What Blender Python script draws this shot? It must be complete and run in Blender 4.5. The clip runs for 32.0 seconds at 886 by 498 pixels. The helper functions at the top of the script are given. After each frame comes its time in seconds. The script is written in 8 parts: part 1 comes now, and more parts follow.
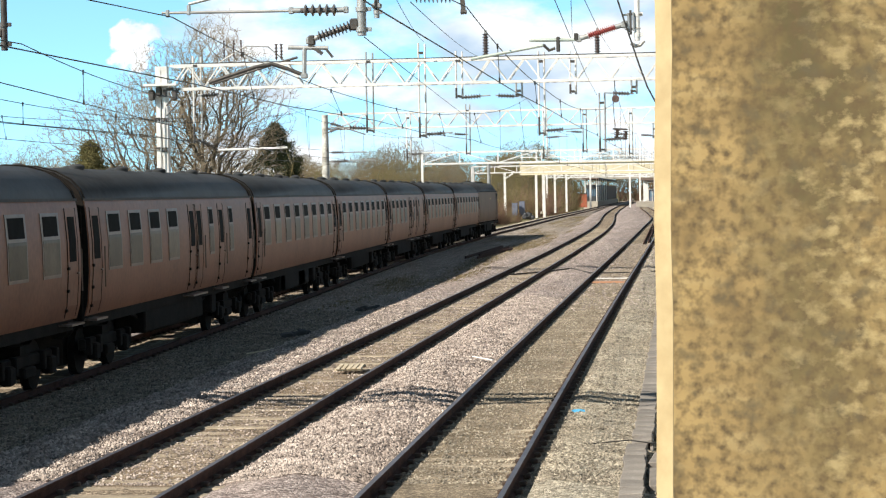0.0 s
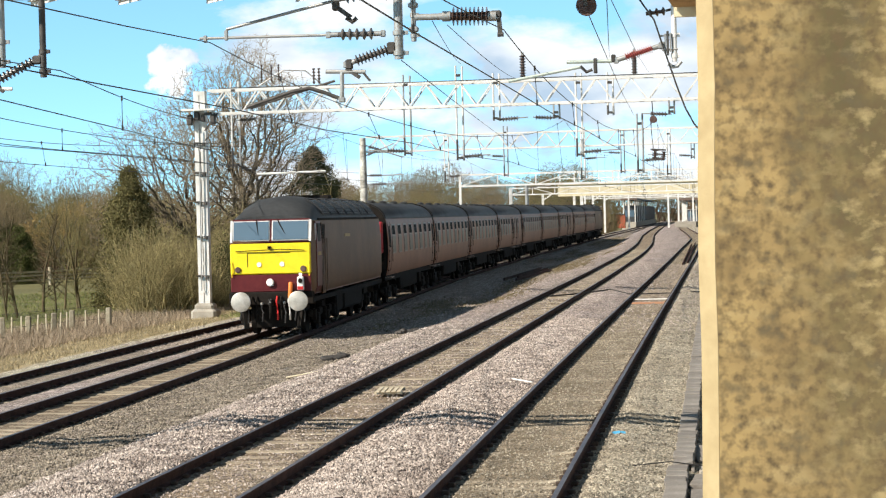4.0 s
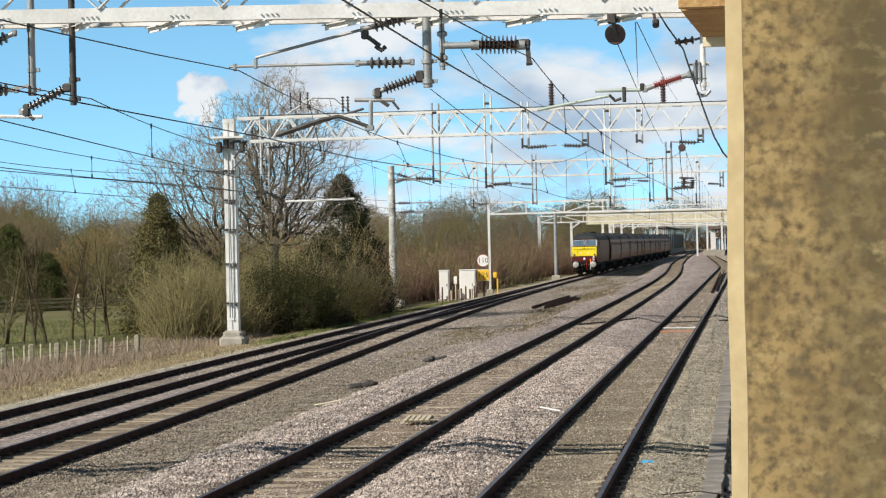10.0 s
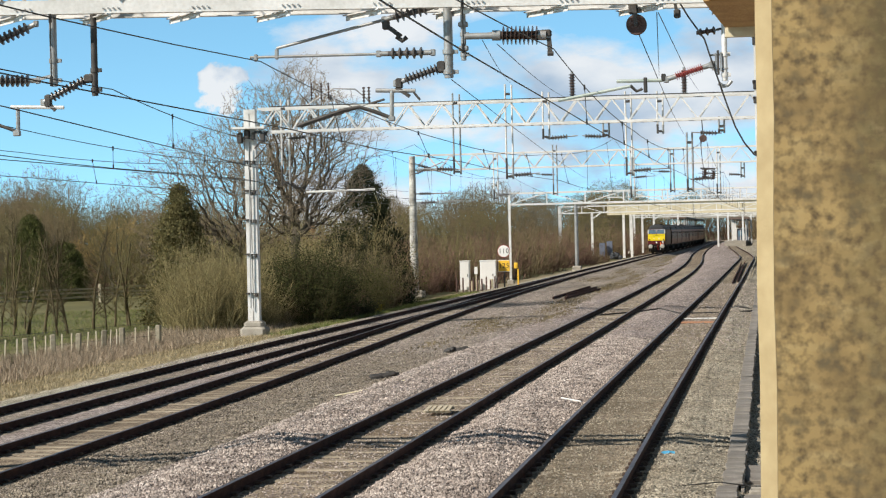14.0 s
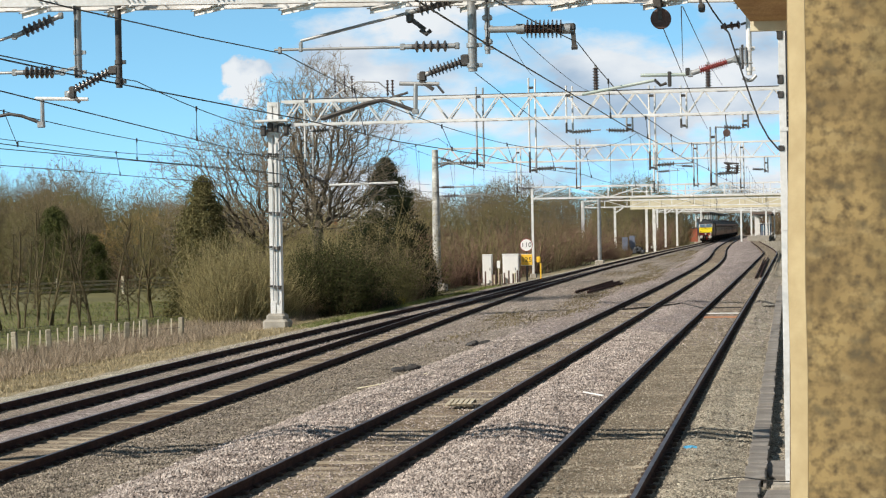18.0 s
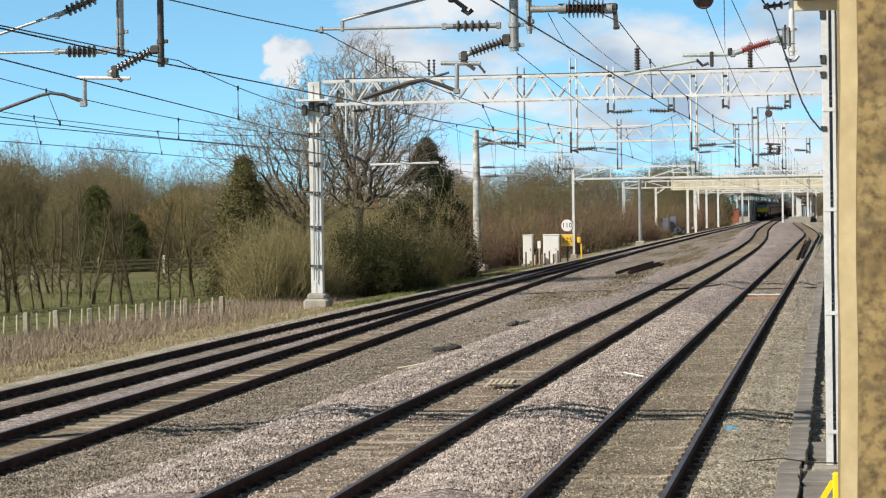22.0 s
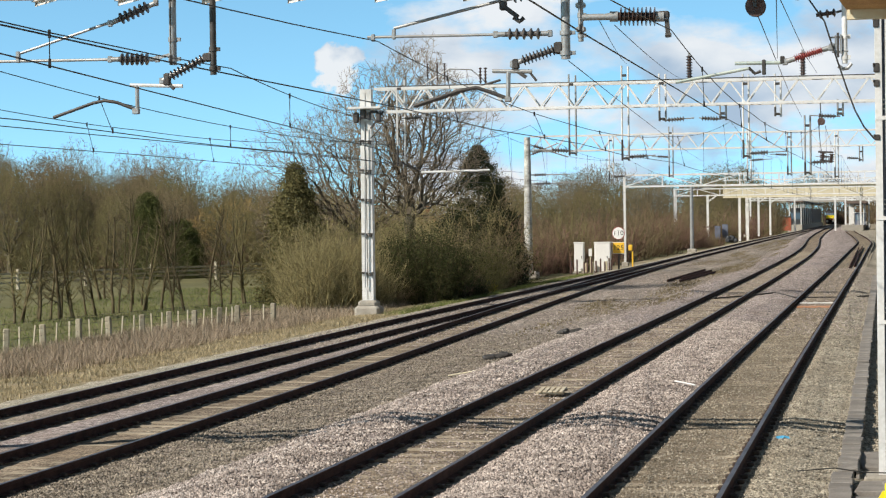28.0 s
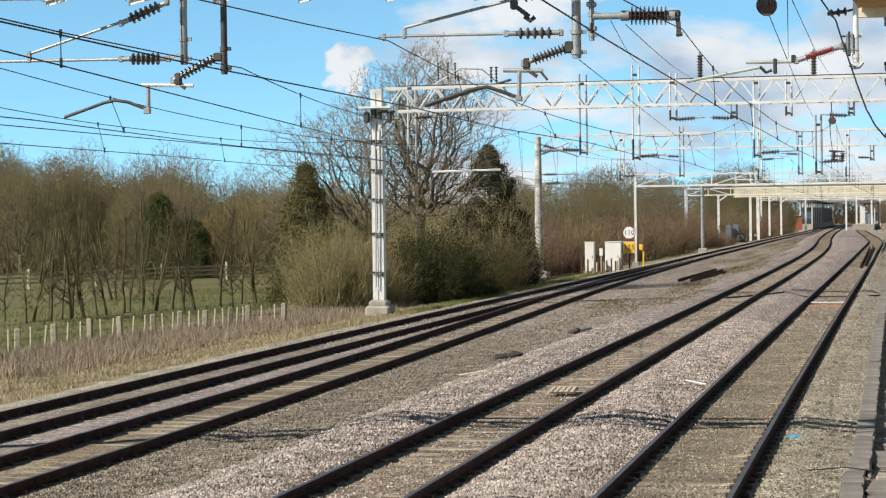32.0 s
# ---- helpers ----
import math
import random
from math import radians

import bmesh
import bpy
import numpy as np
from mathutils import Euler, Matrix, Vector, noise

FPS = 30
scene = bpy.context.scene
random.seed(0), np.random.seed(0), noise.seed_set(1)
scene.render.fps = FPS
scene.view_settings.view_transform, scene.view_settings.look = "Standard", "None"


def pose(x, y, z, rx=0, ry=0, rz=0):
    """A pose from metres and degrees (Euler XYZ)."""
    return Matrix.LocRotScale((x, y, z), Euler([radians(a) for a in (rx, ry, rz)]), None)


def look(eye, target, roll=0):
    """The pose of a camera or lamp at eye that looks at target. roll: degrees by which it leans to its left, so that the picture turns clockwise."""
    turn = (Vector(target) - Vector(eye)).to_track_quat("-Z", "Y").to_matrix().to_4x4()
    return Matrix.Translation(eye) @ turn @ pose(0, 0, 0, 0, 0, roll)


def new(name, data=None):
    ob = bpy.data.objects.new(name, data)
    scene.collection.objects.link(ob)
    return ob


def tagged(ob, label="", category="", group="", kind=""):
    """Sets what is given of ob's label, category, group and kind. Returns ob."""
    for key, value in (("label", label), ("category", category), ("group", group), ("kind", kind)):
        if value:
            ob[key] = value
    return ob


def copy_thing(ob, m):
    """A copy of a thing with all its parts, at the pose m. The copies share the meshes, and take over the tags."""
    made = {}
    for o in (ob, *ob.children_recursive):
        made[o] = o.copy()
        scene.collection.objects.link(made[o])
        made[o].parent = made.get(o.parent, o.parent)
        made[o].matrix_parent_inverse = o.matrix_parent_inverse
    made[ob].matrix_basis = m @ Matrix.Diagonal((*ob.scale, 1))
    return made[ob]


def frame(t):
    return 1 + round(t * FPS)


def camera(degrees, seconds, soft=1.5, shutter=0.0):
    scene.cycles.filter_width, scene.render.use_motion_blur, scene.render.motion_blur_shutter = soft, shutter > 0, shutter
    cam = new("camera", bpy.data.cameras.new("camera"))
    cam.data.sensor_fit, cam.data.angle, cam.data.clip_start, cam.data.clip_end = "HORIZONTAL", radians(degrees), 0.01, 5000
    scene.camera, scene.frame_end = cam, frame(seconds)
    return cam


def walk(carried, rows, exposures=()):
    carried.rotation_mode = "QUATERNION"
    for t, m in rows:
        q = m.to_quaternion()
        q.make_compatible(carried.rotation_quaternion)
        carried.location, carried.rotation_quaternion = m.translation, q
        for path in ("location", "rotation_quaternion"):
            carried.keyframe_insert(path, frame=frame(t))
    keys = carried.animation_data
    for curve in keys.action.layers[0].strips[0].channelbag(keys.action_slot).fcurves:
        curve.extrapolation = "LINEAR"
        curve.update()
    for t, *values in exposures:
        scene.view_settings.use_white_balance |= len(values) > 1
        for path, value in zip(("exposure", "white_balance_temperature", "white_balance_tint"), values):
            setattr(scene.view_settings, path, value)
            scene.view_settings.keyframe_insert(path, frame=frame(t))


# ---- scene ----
H0 = 3.160


def aim(yaw, pitch, roll, dx, dz):
    a, b = radians(yaw), radians(pitch)
    eye = Vector((dx, 0, H0 + dz))
    return look(eye, eye + Vector((-math.sin(a) * math.cos(b), math.cos(a) * math.cos(b), math.sin(b))), roll)


cam = camera(23.15, 32.0, soft=1.2)
walk(cam, [
    (0, aim(6.059, -1.459, -1.004, 0.0054, -0.0144)),
    (0.5, aim(5.861, -1.294, -1.322, 0.0106, -0.0089)),
    (1, aim(5.779, -1.116, -1.443, 0.0149, -0.0098)),
    (1.5, aim(5.782, -0.953, -1.494, 0.0201, -0.0103)),
    (2, aim(5.970, -0.880, -1.434, 0.0165, -0.0105)),
    (2.5, aim(6.248, -0.816, -1.558, 0.0119, -0.0078)),
    (3, aim(6.491, -0.840, -1.651, 0.0104, -0.0074)),
    (3.5, aim(6.787, -0.831, -1.590, 0.0058, -0.0069)),
    (5.5, aim(7.519, -0.943, -1.314, -0.0008, -0.0037)),
    (6, aim(7.521, -0.764, -1.326, 0.0020, -0.0033)),
    (6.5, aim(7.542, -0.553, -1.210, 0.0073, -0.0019)),
    (7, aim(7.504, -0.371, -1.262, 0.0094, -0.0002)),
    (7.5, aim(7.510, -0.280, -1.184, 0.0043, -0.0003)),
    (8, aim(7.605, -0.217, -1.110, -0.0001, -0.0002)),
    (8.5, aim(7.646, -0.150, -0.867, -0.0010, -0.0020)),
    (9, aim(7.649, -0.027, -0.902, 0.0034, 0.0012)),
    (9.5, aim(7.718, -0.036, -1.137, 0.0028, 0.0010)),
    (10, aim(7.799, -0.102, -1.352, 0.0018, 0.0028)),
    (10.5, aim(7.842, -0.119, -1.285, -0.0002, 0.0009)),
    (11, aim(7.873, -0.233, -1.294, -0.0035, -0.0015)),
    (11.5, aim(7.939, -0.318, -1.336, -0.0013, 0.0006)),
    (12, aim(8.034, -0.342, -1.311, 0.0006, -0.0001)),
    (12.5, aim(8.178, -0.411, -1.528, 0.0033, 0.0021)),
    (13, aim(8.224, -0.390, -1.529, 0.0042, 0.0053)),
    (13.5, aim(8.243, -0.366, -1.534, 0.0006, 0.0046)),
    (14, aim(8.349, -0.339, -1.336, -0.0040, 0.0033)),
    (14.5, aim(8.378, -0.401, -1.306, -0.0067, 0.0014)),
    (16.5, aim(8.613, -0.518, -1.435, -0.0020, 0.0052)),
    (17, aim(8.713, -0.450, -1.219, -0.0090, 0.0036)),
    (17.5, aim(8.843, -0.428, -1.223, -0.0081, 0.0030)),
    (18, aim(8.950, -0.497, -1.058, -0.0097, 0.0001)),
    (18.5, aim(9.052, -0.521, -1.034, -0.0072, 0.0020)),
    (19, aim(9.245, -0.656, -1.213, -0.0089, 0.0013)),
    (19.5, aim(9.348, -0.817, -1.156, -0.0128, 0.0015)),
    (20, aim(9.526, -0.934, -0.961, -0.0152, 0.0012)),
    (20.5, aim(9.668, -0.865, -0.934, -0.0158, 0.0024)),
    (21, aim(9.704, -0.820, -0.788, -0.0134, 0.0016)),
    (21.5, aim(9.826, -0.835, -0.778, -0.0165, -0.0010)),
    (22, aim(10.029, -1.004, -0.884, -0.0159, -0.0042)),
    (22.5, aim(10.203, -1.065, -0.832, -0.0154, -0.0004)),
    (23, aim(10.316, -1.066, -0.918, -0.0194, -0.0004)),
    (23.5, aim(10.453, -1.050, -0.740, -0.0151, 0.0016)),
    (24, aim(10.552, -0.881, -0.813, -0.0114, 0.0042)),
    (24.5, aim(10.530, -0.758, -0.987, -0.0185, 0.0023)),
    (25, aim(10.578, -0.656, -1.123, -0.0087, 0.0018)),
    (25.5, aim(10.685, -0.691, -1.131, -0.0098, 0.0015)),
    (27.5, aim(11.245, -0.783, -0.796, -0.0170, -0.0029)),
    (28, aim(11.379, -0.792, -0.767, -0.0143, 0.0034)),
    (28.5, aim(11.359, -0.744, -0.698, -0.0138, 0.0010)),
    (29, aim(11.457, -0.718, -0.709, -0.0165, 0.0014)),
    (29.5, aim(11.497, -0.760, -0.756, -0.0177, 0.0029)),
    (30, aim(11.649, -0.750, -0.546, -0.0214, -0.0013)),
    (30.5, aim(11.691, -0.706, -0.423, -0.0162, -0.0007)),
    (31, aim(11.699, -0.681, -0.580, -0.0186, 0.0003)),
    (31.5, aim(11.698, -0.703, -0.767, -0.0171, 0.0027)),
    (32, aim(11.660, -0.794, -0.812, -0.0197, -0.0027)),
], [(0, 0.27, 6800, 11), (3.5, 0.19, 6800, 11), (6, 0.02, 6680, 11), (9, -0.18, 6640, 11), (14, -0.21, 6640, 11), (32, -0.20, 6640, 11)])

# ---- light ----
SUN_WAY = Vector((1.0, 0.85, -1.0)).normalized()
sun = new("sun", bpy.data.lights.new("sun", "SUN"))
sun.data.energy, sun.data.angle, sun.data.color = 6.7, radians(0.55), (1.0, 0.93, 0.82)
sun.rotation_euler = SUN_WAY.to_track_quat("-Z", "Y").to_euler()
world = bpy.data.worlds.new("sky")
scene.world = world
world.use_nodes = True


def sky_nodes():
    nt = world.node_tree
    nt.nodes.clear()
    out = nt.nodes.new("ShaderNodeOutputWorld")
    bg = nt.nodes.new("ShaderNodeBackground")
    sky = nt.nodes.new("ShaderNodeTexSky")
    sky.sky_type, sky.sun_disc = "NISHITA", False
    sky.sun_elevation = math.asin(-SUN_WAY.z)
    sky.sun_rotation = math.atan2(-SUN_WAY.x, -SUN_WAY.y)
    sky.air_density, sky.dust_density, sky.ozone_density = 1.0, 0.4, 1.2
    co = nt.nodes.new("ShaderNodeTexCoord")
    mp = nt.nodes.new("ShaderNodeMapping")
    mp.inputs["Scale"].default_value = (1.0, 1.0, 2.2)
    mp.inputs["Location"].default_value = (0.35, 0.0, 0.12)
    n1 = nt.nodes.new("ShaderNodeTexNoise")
    n1.inputs["Scale"].default_value, n1.inputs["Detail"].default_value = 8.5, 10.0
    n1.inputs["Roughness"].default_value = 0.56
    sep = nt.nodes.new("ShaderNodeSeparateXYZ")
    # more cloud towards the east (+x), clear to the west
    east = nt.nodes.new("ShaderNodeMapRange")
    east.inputs["From Min"].default_value, east.inputs["From Max"].default_value = -0.255, -0.195
    east.inputs["To Min"].default_value, east.inputs["To Max"].default_value = -0.17, 0.034
    add = nt.nodes.new("ShaderNodeMath")
    add.operation = "ADD"
    ramp = nt.nodes.new("ShaderNodeValToRGB")
    ramp.color_ramp.elements[0].position, ramp.color_ramp.elements[1].position = 0.505, 0.60
    mix = nt.nodes.new("ShaderNodeMix")
    mix.data_type = "RGBA"
    # clouds: bright heads, blue-grey bellies
    n2 = nt.nodes.new("ShaderNodeTexNoise")
    n2.inputs["Scale"].default_value, n2.inputs["Detail"].default_value = 13.0, 6.0
    belly = nt.nodes.new("ShaderNodeMix")
    belly.data_type = "RGBA"
    belly.inputs["A"].default_value, belly.inputs["B"].default_value = (1.95, 2.62, 3.40, 1), (3.95, 4.25, 4.50, 1)
    bm = nt.nodes.new("ShaderNodeMapRange")
    bm.inputs["From Min"].default_value, bm.inputs["From Max"].default_value = 0.36, 0.60
    L = nt.links.new
    L(co.outputs["Generated"], mp.inputs["Vector"])
    L(mp.outputs["Vector"], n1.inputs["Vector"])
    L(co.outputs["Generated"], sep.inputs[0])
    # the clear blue of the upper sky reaches far down
    lift = nt.nodes.new("ShaderNodeMath")
    lift.operation = "MULTIPLY_ADD"
    lift.inputs[1].default_value, lift.inputs[2].default_value = 1.9, 0.13
    comb = nt.nodes.new("ShaderNodeCombineXYZ")
    norm = nt.nodes.new("ShaderNodeVectorMath")
    norm.operation = "NORMALIZE"
    L(sep.outputs["Z"], lift.inputs[0])
    L(sep.outputs["X"], comb.inputs[0])
    L(sep.outputs["Y"], comb.inputs[1])
    L(lift.outputs[0], comb.inputs[2])
    L(comb.outputs[0], norm.inputs[0])
    L(norm.outputs[0], sky.inputs["Vector"])
    L(sep.outputs["X"], east.inputs["Value"])
    # one small puff stands alone in the clear part
    off = nt.nodes.new("ShaderNodeVectorMath")
    off.operation = "DISTANCE"
    off.inputs[1].default_value = (-0.2435, 0.9673, 0.0700)
    puff = nt.nodes.new("ShaderNodeMapRange")
    puff.inputs["From Min"].default_value, puff.inputs["From Max"].default_value = 0.013, 0.030
    puff.inputs["To Min"].default_value, puff.inputs["To Max"].default_value = 0.66, 0.0
    more = nt.nodes.new("ShaderNodeMath")
    more.operation = "ADD"
    L(co.outputs["Generated"], off.inputs[0])
    n4 = nt.nodes.new("ShaderNodeTexNoise")
    n4.inputs["Scale"].default_value, n4.inputs["Detail"].default_value = 75.0, 5.0
    L(co.outputs["Generated"], n4.inputs["Vector"])
    warp = nt.nodes.new("ShaderNodeMath")
    warp.operation = "MULTIPLY_ADD"
    warp.inputs[1].default_value = 0.034
    L(n4.outputs["Fac"], warp.inputs[0])
    L(off.outputs["Value"], warp.inputs[2])
    L(warp.outputs[0], puff.inputs["Value"])
    L(n1.outputs["Fac"], more.inputs[0])
    L(puff.outputs[0], more.inputs[1])
    L(more.outputs[0], add.inputs[0])
    L(east.outputs[0], add.inputs[1])
    L(add.outputs[0], ramp.inputs[0])
    L(mp.outputs["Vector"], n2.inputs["Vector"])
    L(n2.outputs["Fac"], bm.inputs["Value"])
    head = nt.nodes.new("ShaderNodeMath")
    head.operation, head.use_clamp = "MULTIPLY_ADD", True
    head.inputs[1].default_value = 2.4
    L(puff.outputs[0], head.inputs[0])
    L(bm.outputs[0], head.inputs[2])
    L(head.outputs[0], belly.inputs["Factor"])
    L(belly.outputs["Result"], mix.inputs["B"])
    L(ramp.outputs["Color"], mix.inputs["Factor"])
    # brighter towards the horizon, a cyan spring sky
    gain = nt.nodes.new("ShaderNodeMapRange")
    gain.inputs["From Min"].default_value, gain.inputs["From Max"].default_value = 0.13, 0.42
    gain.inputs["To Min"].default_value, gain.inputs["To Max"].default_value = 1.0, 0.20
    L(sep.outputs["Z"], gain.inputs["Value"])
    tone = nt.nodes.new("ShaderNodeVectorMath")
    tone.operation = "MULTIPLY"
    tone.inputs[1].default_value = (0.74, 1.10, 1.075)
    scl = nt.nodes.new("ShaderNodeVectorMath")
    scl.operation = "SCALE"
    L(sky.outputs[0], tone.inputs[0])
    L(gain.outputs[0], scl.inputs["Scale"])
    L(tone.outputs[0], mix.inputs["A"])
    L(mix.outputs["Result"], scl.inputs[0])
    L(scl.outputs[0], bg.inputs["Color"])
    bg.inputs["Strength"].default_value = 0.238
    L(bg.outputs[0], out.inputs[0])


sky_nodes()


# ---- materials ----
def mat(name, c1, c2, scale=3.0, rough=0.8, metal=0.0, bump=0.2, bscale=None, spread=0.0, fine=0.35, spec=0.5):
    """Two colours mixed by coarse and fine noise, with relief; spread varies the tone from object to object."""
    m = bpy.data.materials.new(name)
    m.use_nodes = True
    nt = m.node_tree
    b = nt.nodes["Principled BSDF"]
    L = nt.links.new
    co = nt.nodes.new("ShaderNodeTexCoord")
    n1, n2 = nt.nodes.new("ShaderNodeTexNoise"), nt.nodes.new("ShaderNodeTexNoise")
    n1.inputs["Scale"].default_value, n1.inputs["Detail"].default_value = scale, 5.0
    n2.inputs["Scale"].default_value, n2.inputs["Detail"].default_value = bscale or scale * 9, 3.0
    L(co.outputs["Object"], n1.inputs["Vector"])
    L(co.outputs["Object"], n2.inputs["Vector"])
    mx = nt.nodes.new("ShaderNodeMix")
    mx.inputs["Factor"].default_value = fine
    L(n1.outputs["Fac"], mx.inputs[2])
    L(n2.outputs["Fac"], mx.inputs[3])
    ramp = nt.nodes.new("ShaderNodeValToRGB")
    e = ramp.color_ramp.elements
    e[0].position, e[1].position = 0.36, 0.64
    e[0].color, e[1].color = (*c1, 1), (*c2, 1)
    L(mx.outputs[0], ramp.inputs[0])
    last = ramp.outputs["Color"]
    if spread:
        oi, hs = nt.nodes.new("ShaderNodeObjectInfo"), nt.nodes.new("ShaderNodeHueSaturation")
        mr = nt.nodes.new("ShaderNodeMapRange")
        mr.inputs["To Min"].default_value, mr.inputs["To Max"].default_value = 1 - spread, 1 + spread
        L(oi.outputs["Random"], mr.inputs["Value"])
        L(mr.outputs[0], hs.inputs["Value"])
        L(last, hs.inputs["Color"])
        last = hs.outputs["Color"]
    L(last, b.inputs["Base Color"])
    b.inputs["Roughness"].default_value, b.inputs["Metallic"].default_value = rough, metal
    b.inputs["Specular IOR Level"].default_value = spec
    if bump:
        bp = nt.nodes.new("ShaderNodeBump")
        bp.inputs["Strength"].default_value, bp.inputs["Distance"].default_value = bump, 0.02
        L(n2.outputs["Fac"], bp.inputs["Height"])
        L(bp.outputs[0], b.inputs["Normal"])
    return m


def stones(name, dark, mid, light, size=0.05, tint=(0.30, 0.24, 0.20), tint_at=0.55):
    """Crushed stone: one tone a cell, dark joints, relief from the cell distance, broad patches of dust."""
    m = bpy.data.materials.new(name)
    m.use_nodes = True
    nt = m.node_tree
    b = nt.nodes["Principled BSDF"]
    L = nt.links.new
    co = nt.nodes.new("ShaderNodeTexCoord")
    v, vd = nt.nodes.new("ShaderNodeTexVoronoi"), nt.nodes.new("ShaderNodeTexVoronoi")
    vd.feature = "DISTANCE_TO_EDGE"
    for k in (v, vd):
        k.inputs["Scale"].default_value = 1 / size
        L(co.outputs["Object"], k.inputs["Vector"])
    sp = nt.nodes.new("ShaderNodeSeparateXYZ")
    L(v.outputs["Color"], sp.inputs[0])
    r = nt.nodes.new("ShaderNodeValToRGB")
    e = r.color_ramp.elements
    e[0].position, e[0].color, e[1].position, e[1].color = 0.0, (*dark, 1), 1.0, (*light, 1)
    e.new(0.5).color = (*mid, 1)
    L(sp.outputs[0], r.inputs[0])
    n = nt.nodes.new("ShaderNodeTexNoise")
    n.inputs["Scale"].default_value, n.inputs["Detail"].default_value = 0.45, 6.0
    L(co.outputs["Object"], n.inputs["Vector"])
    pr = nt.nodes.new("ShaderNodeMapRange")
    pr.inputs["From Min"].default_value, pr.inputs["From Max"].default_value = tint_at - 0.1, tint_at + 0.15
    pr.inputs["To Max"].default_value = 0.65
    L(n.outputs["Fac"], pr.inputs["Value"])
    mx = nt.nodes.new("ShaderNodeMix")
    mx.data_type = "RGBA"
    mx.inputs["B"].default_value = (*tint, 1)
    L(pr.outputs[0], mx.inputs["Factor"])
    L(r.outputs["Color"], mx.inputs["A"])
    jr = nt.nodes.new("ShaderNodeMapRange")
    jr.inputs["From Max"].default_value, jr.inputs["To Min"].default_value = 0.16, 0.35
    L(vd.outputs["Distance"], jr.inputs["Value"])
    n3 = nt.nodes.new("ShaderNodeTexNoise")
    n3.inputs["Scale"].default_value, n3.inputs["Detail"].default_value, n3.inputs["Roughness"].default_value = 2.6, 7.0, 0.7
    L(co.outputs["Object"], n3.inputs["Vector"])
    mott = nt.nodes.new("ShaderNodeMapRange")
    mott.inputs["From Min"].default_value, mott.inputs["From Max"].default_value = 0.30, 0.70
    mott.inputs["To Min"].default_value, mott.inputs["To Max"].default_value = 0.62, 1.38
    L(n3.outputs["Fac"], mott.inputs["Value"])
    mpl = nt.nodes.new("ShaderNodeMapping")
    mpl.inputs["Scale"].default_value = (0.9, 0.10, 0.9)
    L(co.outputs["Object"], mpl.inputs["Vector"])
    n5 = nt.nodes.new("ShaderNodeTexNoise")
    n5.inputs["Scale"].default_value, n5.inputs["Detail"].default_value, n5.inputs["Roughness"].default_value = 1.0, 5.0, 0.65
    L(mpl.outputs["Vector"], n5.inputs["Vector"])
    lng = nt.nodes.new("ShaderNodeMapRange")
    lng.inputs["From Min"].default_value, lng.inputs["From Max"].default_value = 0.32, 0.66
    lng.inputs["To Min"].default_value, lng.inputs["To Max"].default_value = 0.82, 1.30
    L(n5.outputs["Fac"], lng.inputs["Value"])
    wear = nt.nodes.new("ShaderNodeMath")
    wear.operation = "MULTIPLY"
    L(mott.outputs[0], wear.inputs[0])
    L(lng.outputs[0], wear.inputs[1])
    both = nt.nodes.new("ShaderNodeMath")
    both.operation = "MULTIPLY"
    L(wear.outputs[0], both.inputs[1])
    mj = nt.nodes.new("ShaderNodeMix")
    mj.data_type, mj.blend_type = "RGBA", "MULTIPLY"
    mj.inputs["Factor"].default_value = 1.0
    L(mx.outputs["Result"], mj.inputs["A"])
    L(jr.outputs[0], both.inputs[0])
    L(both.outputs[0], mj.inputs["B"])
    L(mj.outputs["Result"], b.inputs["Base Color"])
    b.inputs["Roughness"].default_value = 0.9
    b.inputs["Specular IOR Level"].default_value = 0.25
    bp = nt.nodes.new("ShaderNodeBump")
    bp.inputs["Strength"].default_value, bp.inputs["Distance"].default_value = 0.9, size * 0.6
    L(vd.outputs["Distance"], bp.inputs["Height"])
    L(bp.outputs[0], b.inputs["Normal"])
    return m


def glass(name, tone, rough=0.06):
    m = bpy.data.materials.new(name)
    m.use_nodes = True
    b = m.node_tree.nodes["Principled BSDF"]
    b.inputs["Base Color"].default_value = (*tone, 1)
    b.inputs["Roughness"].default_value = rough
    b.inputs["Specular IOR Level"].default_value = 0.9
    return m


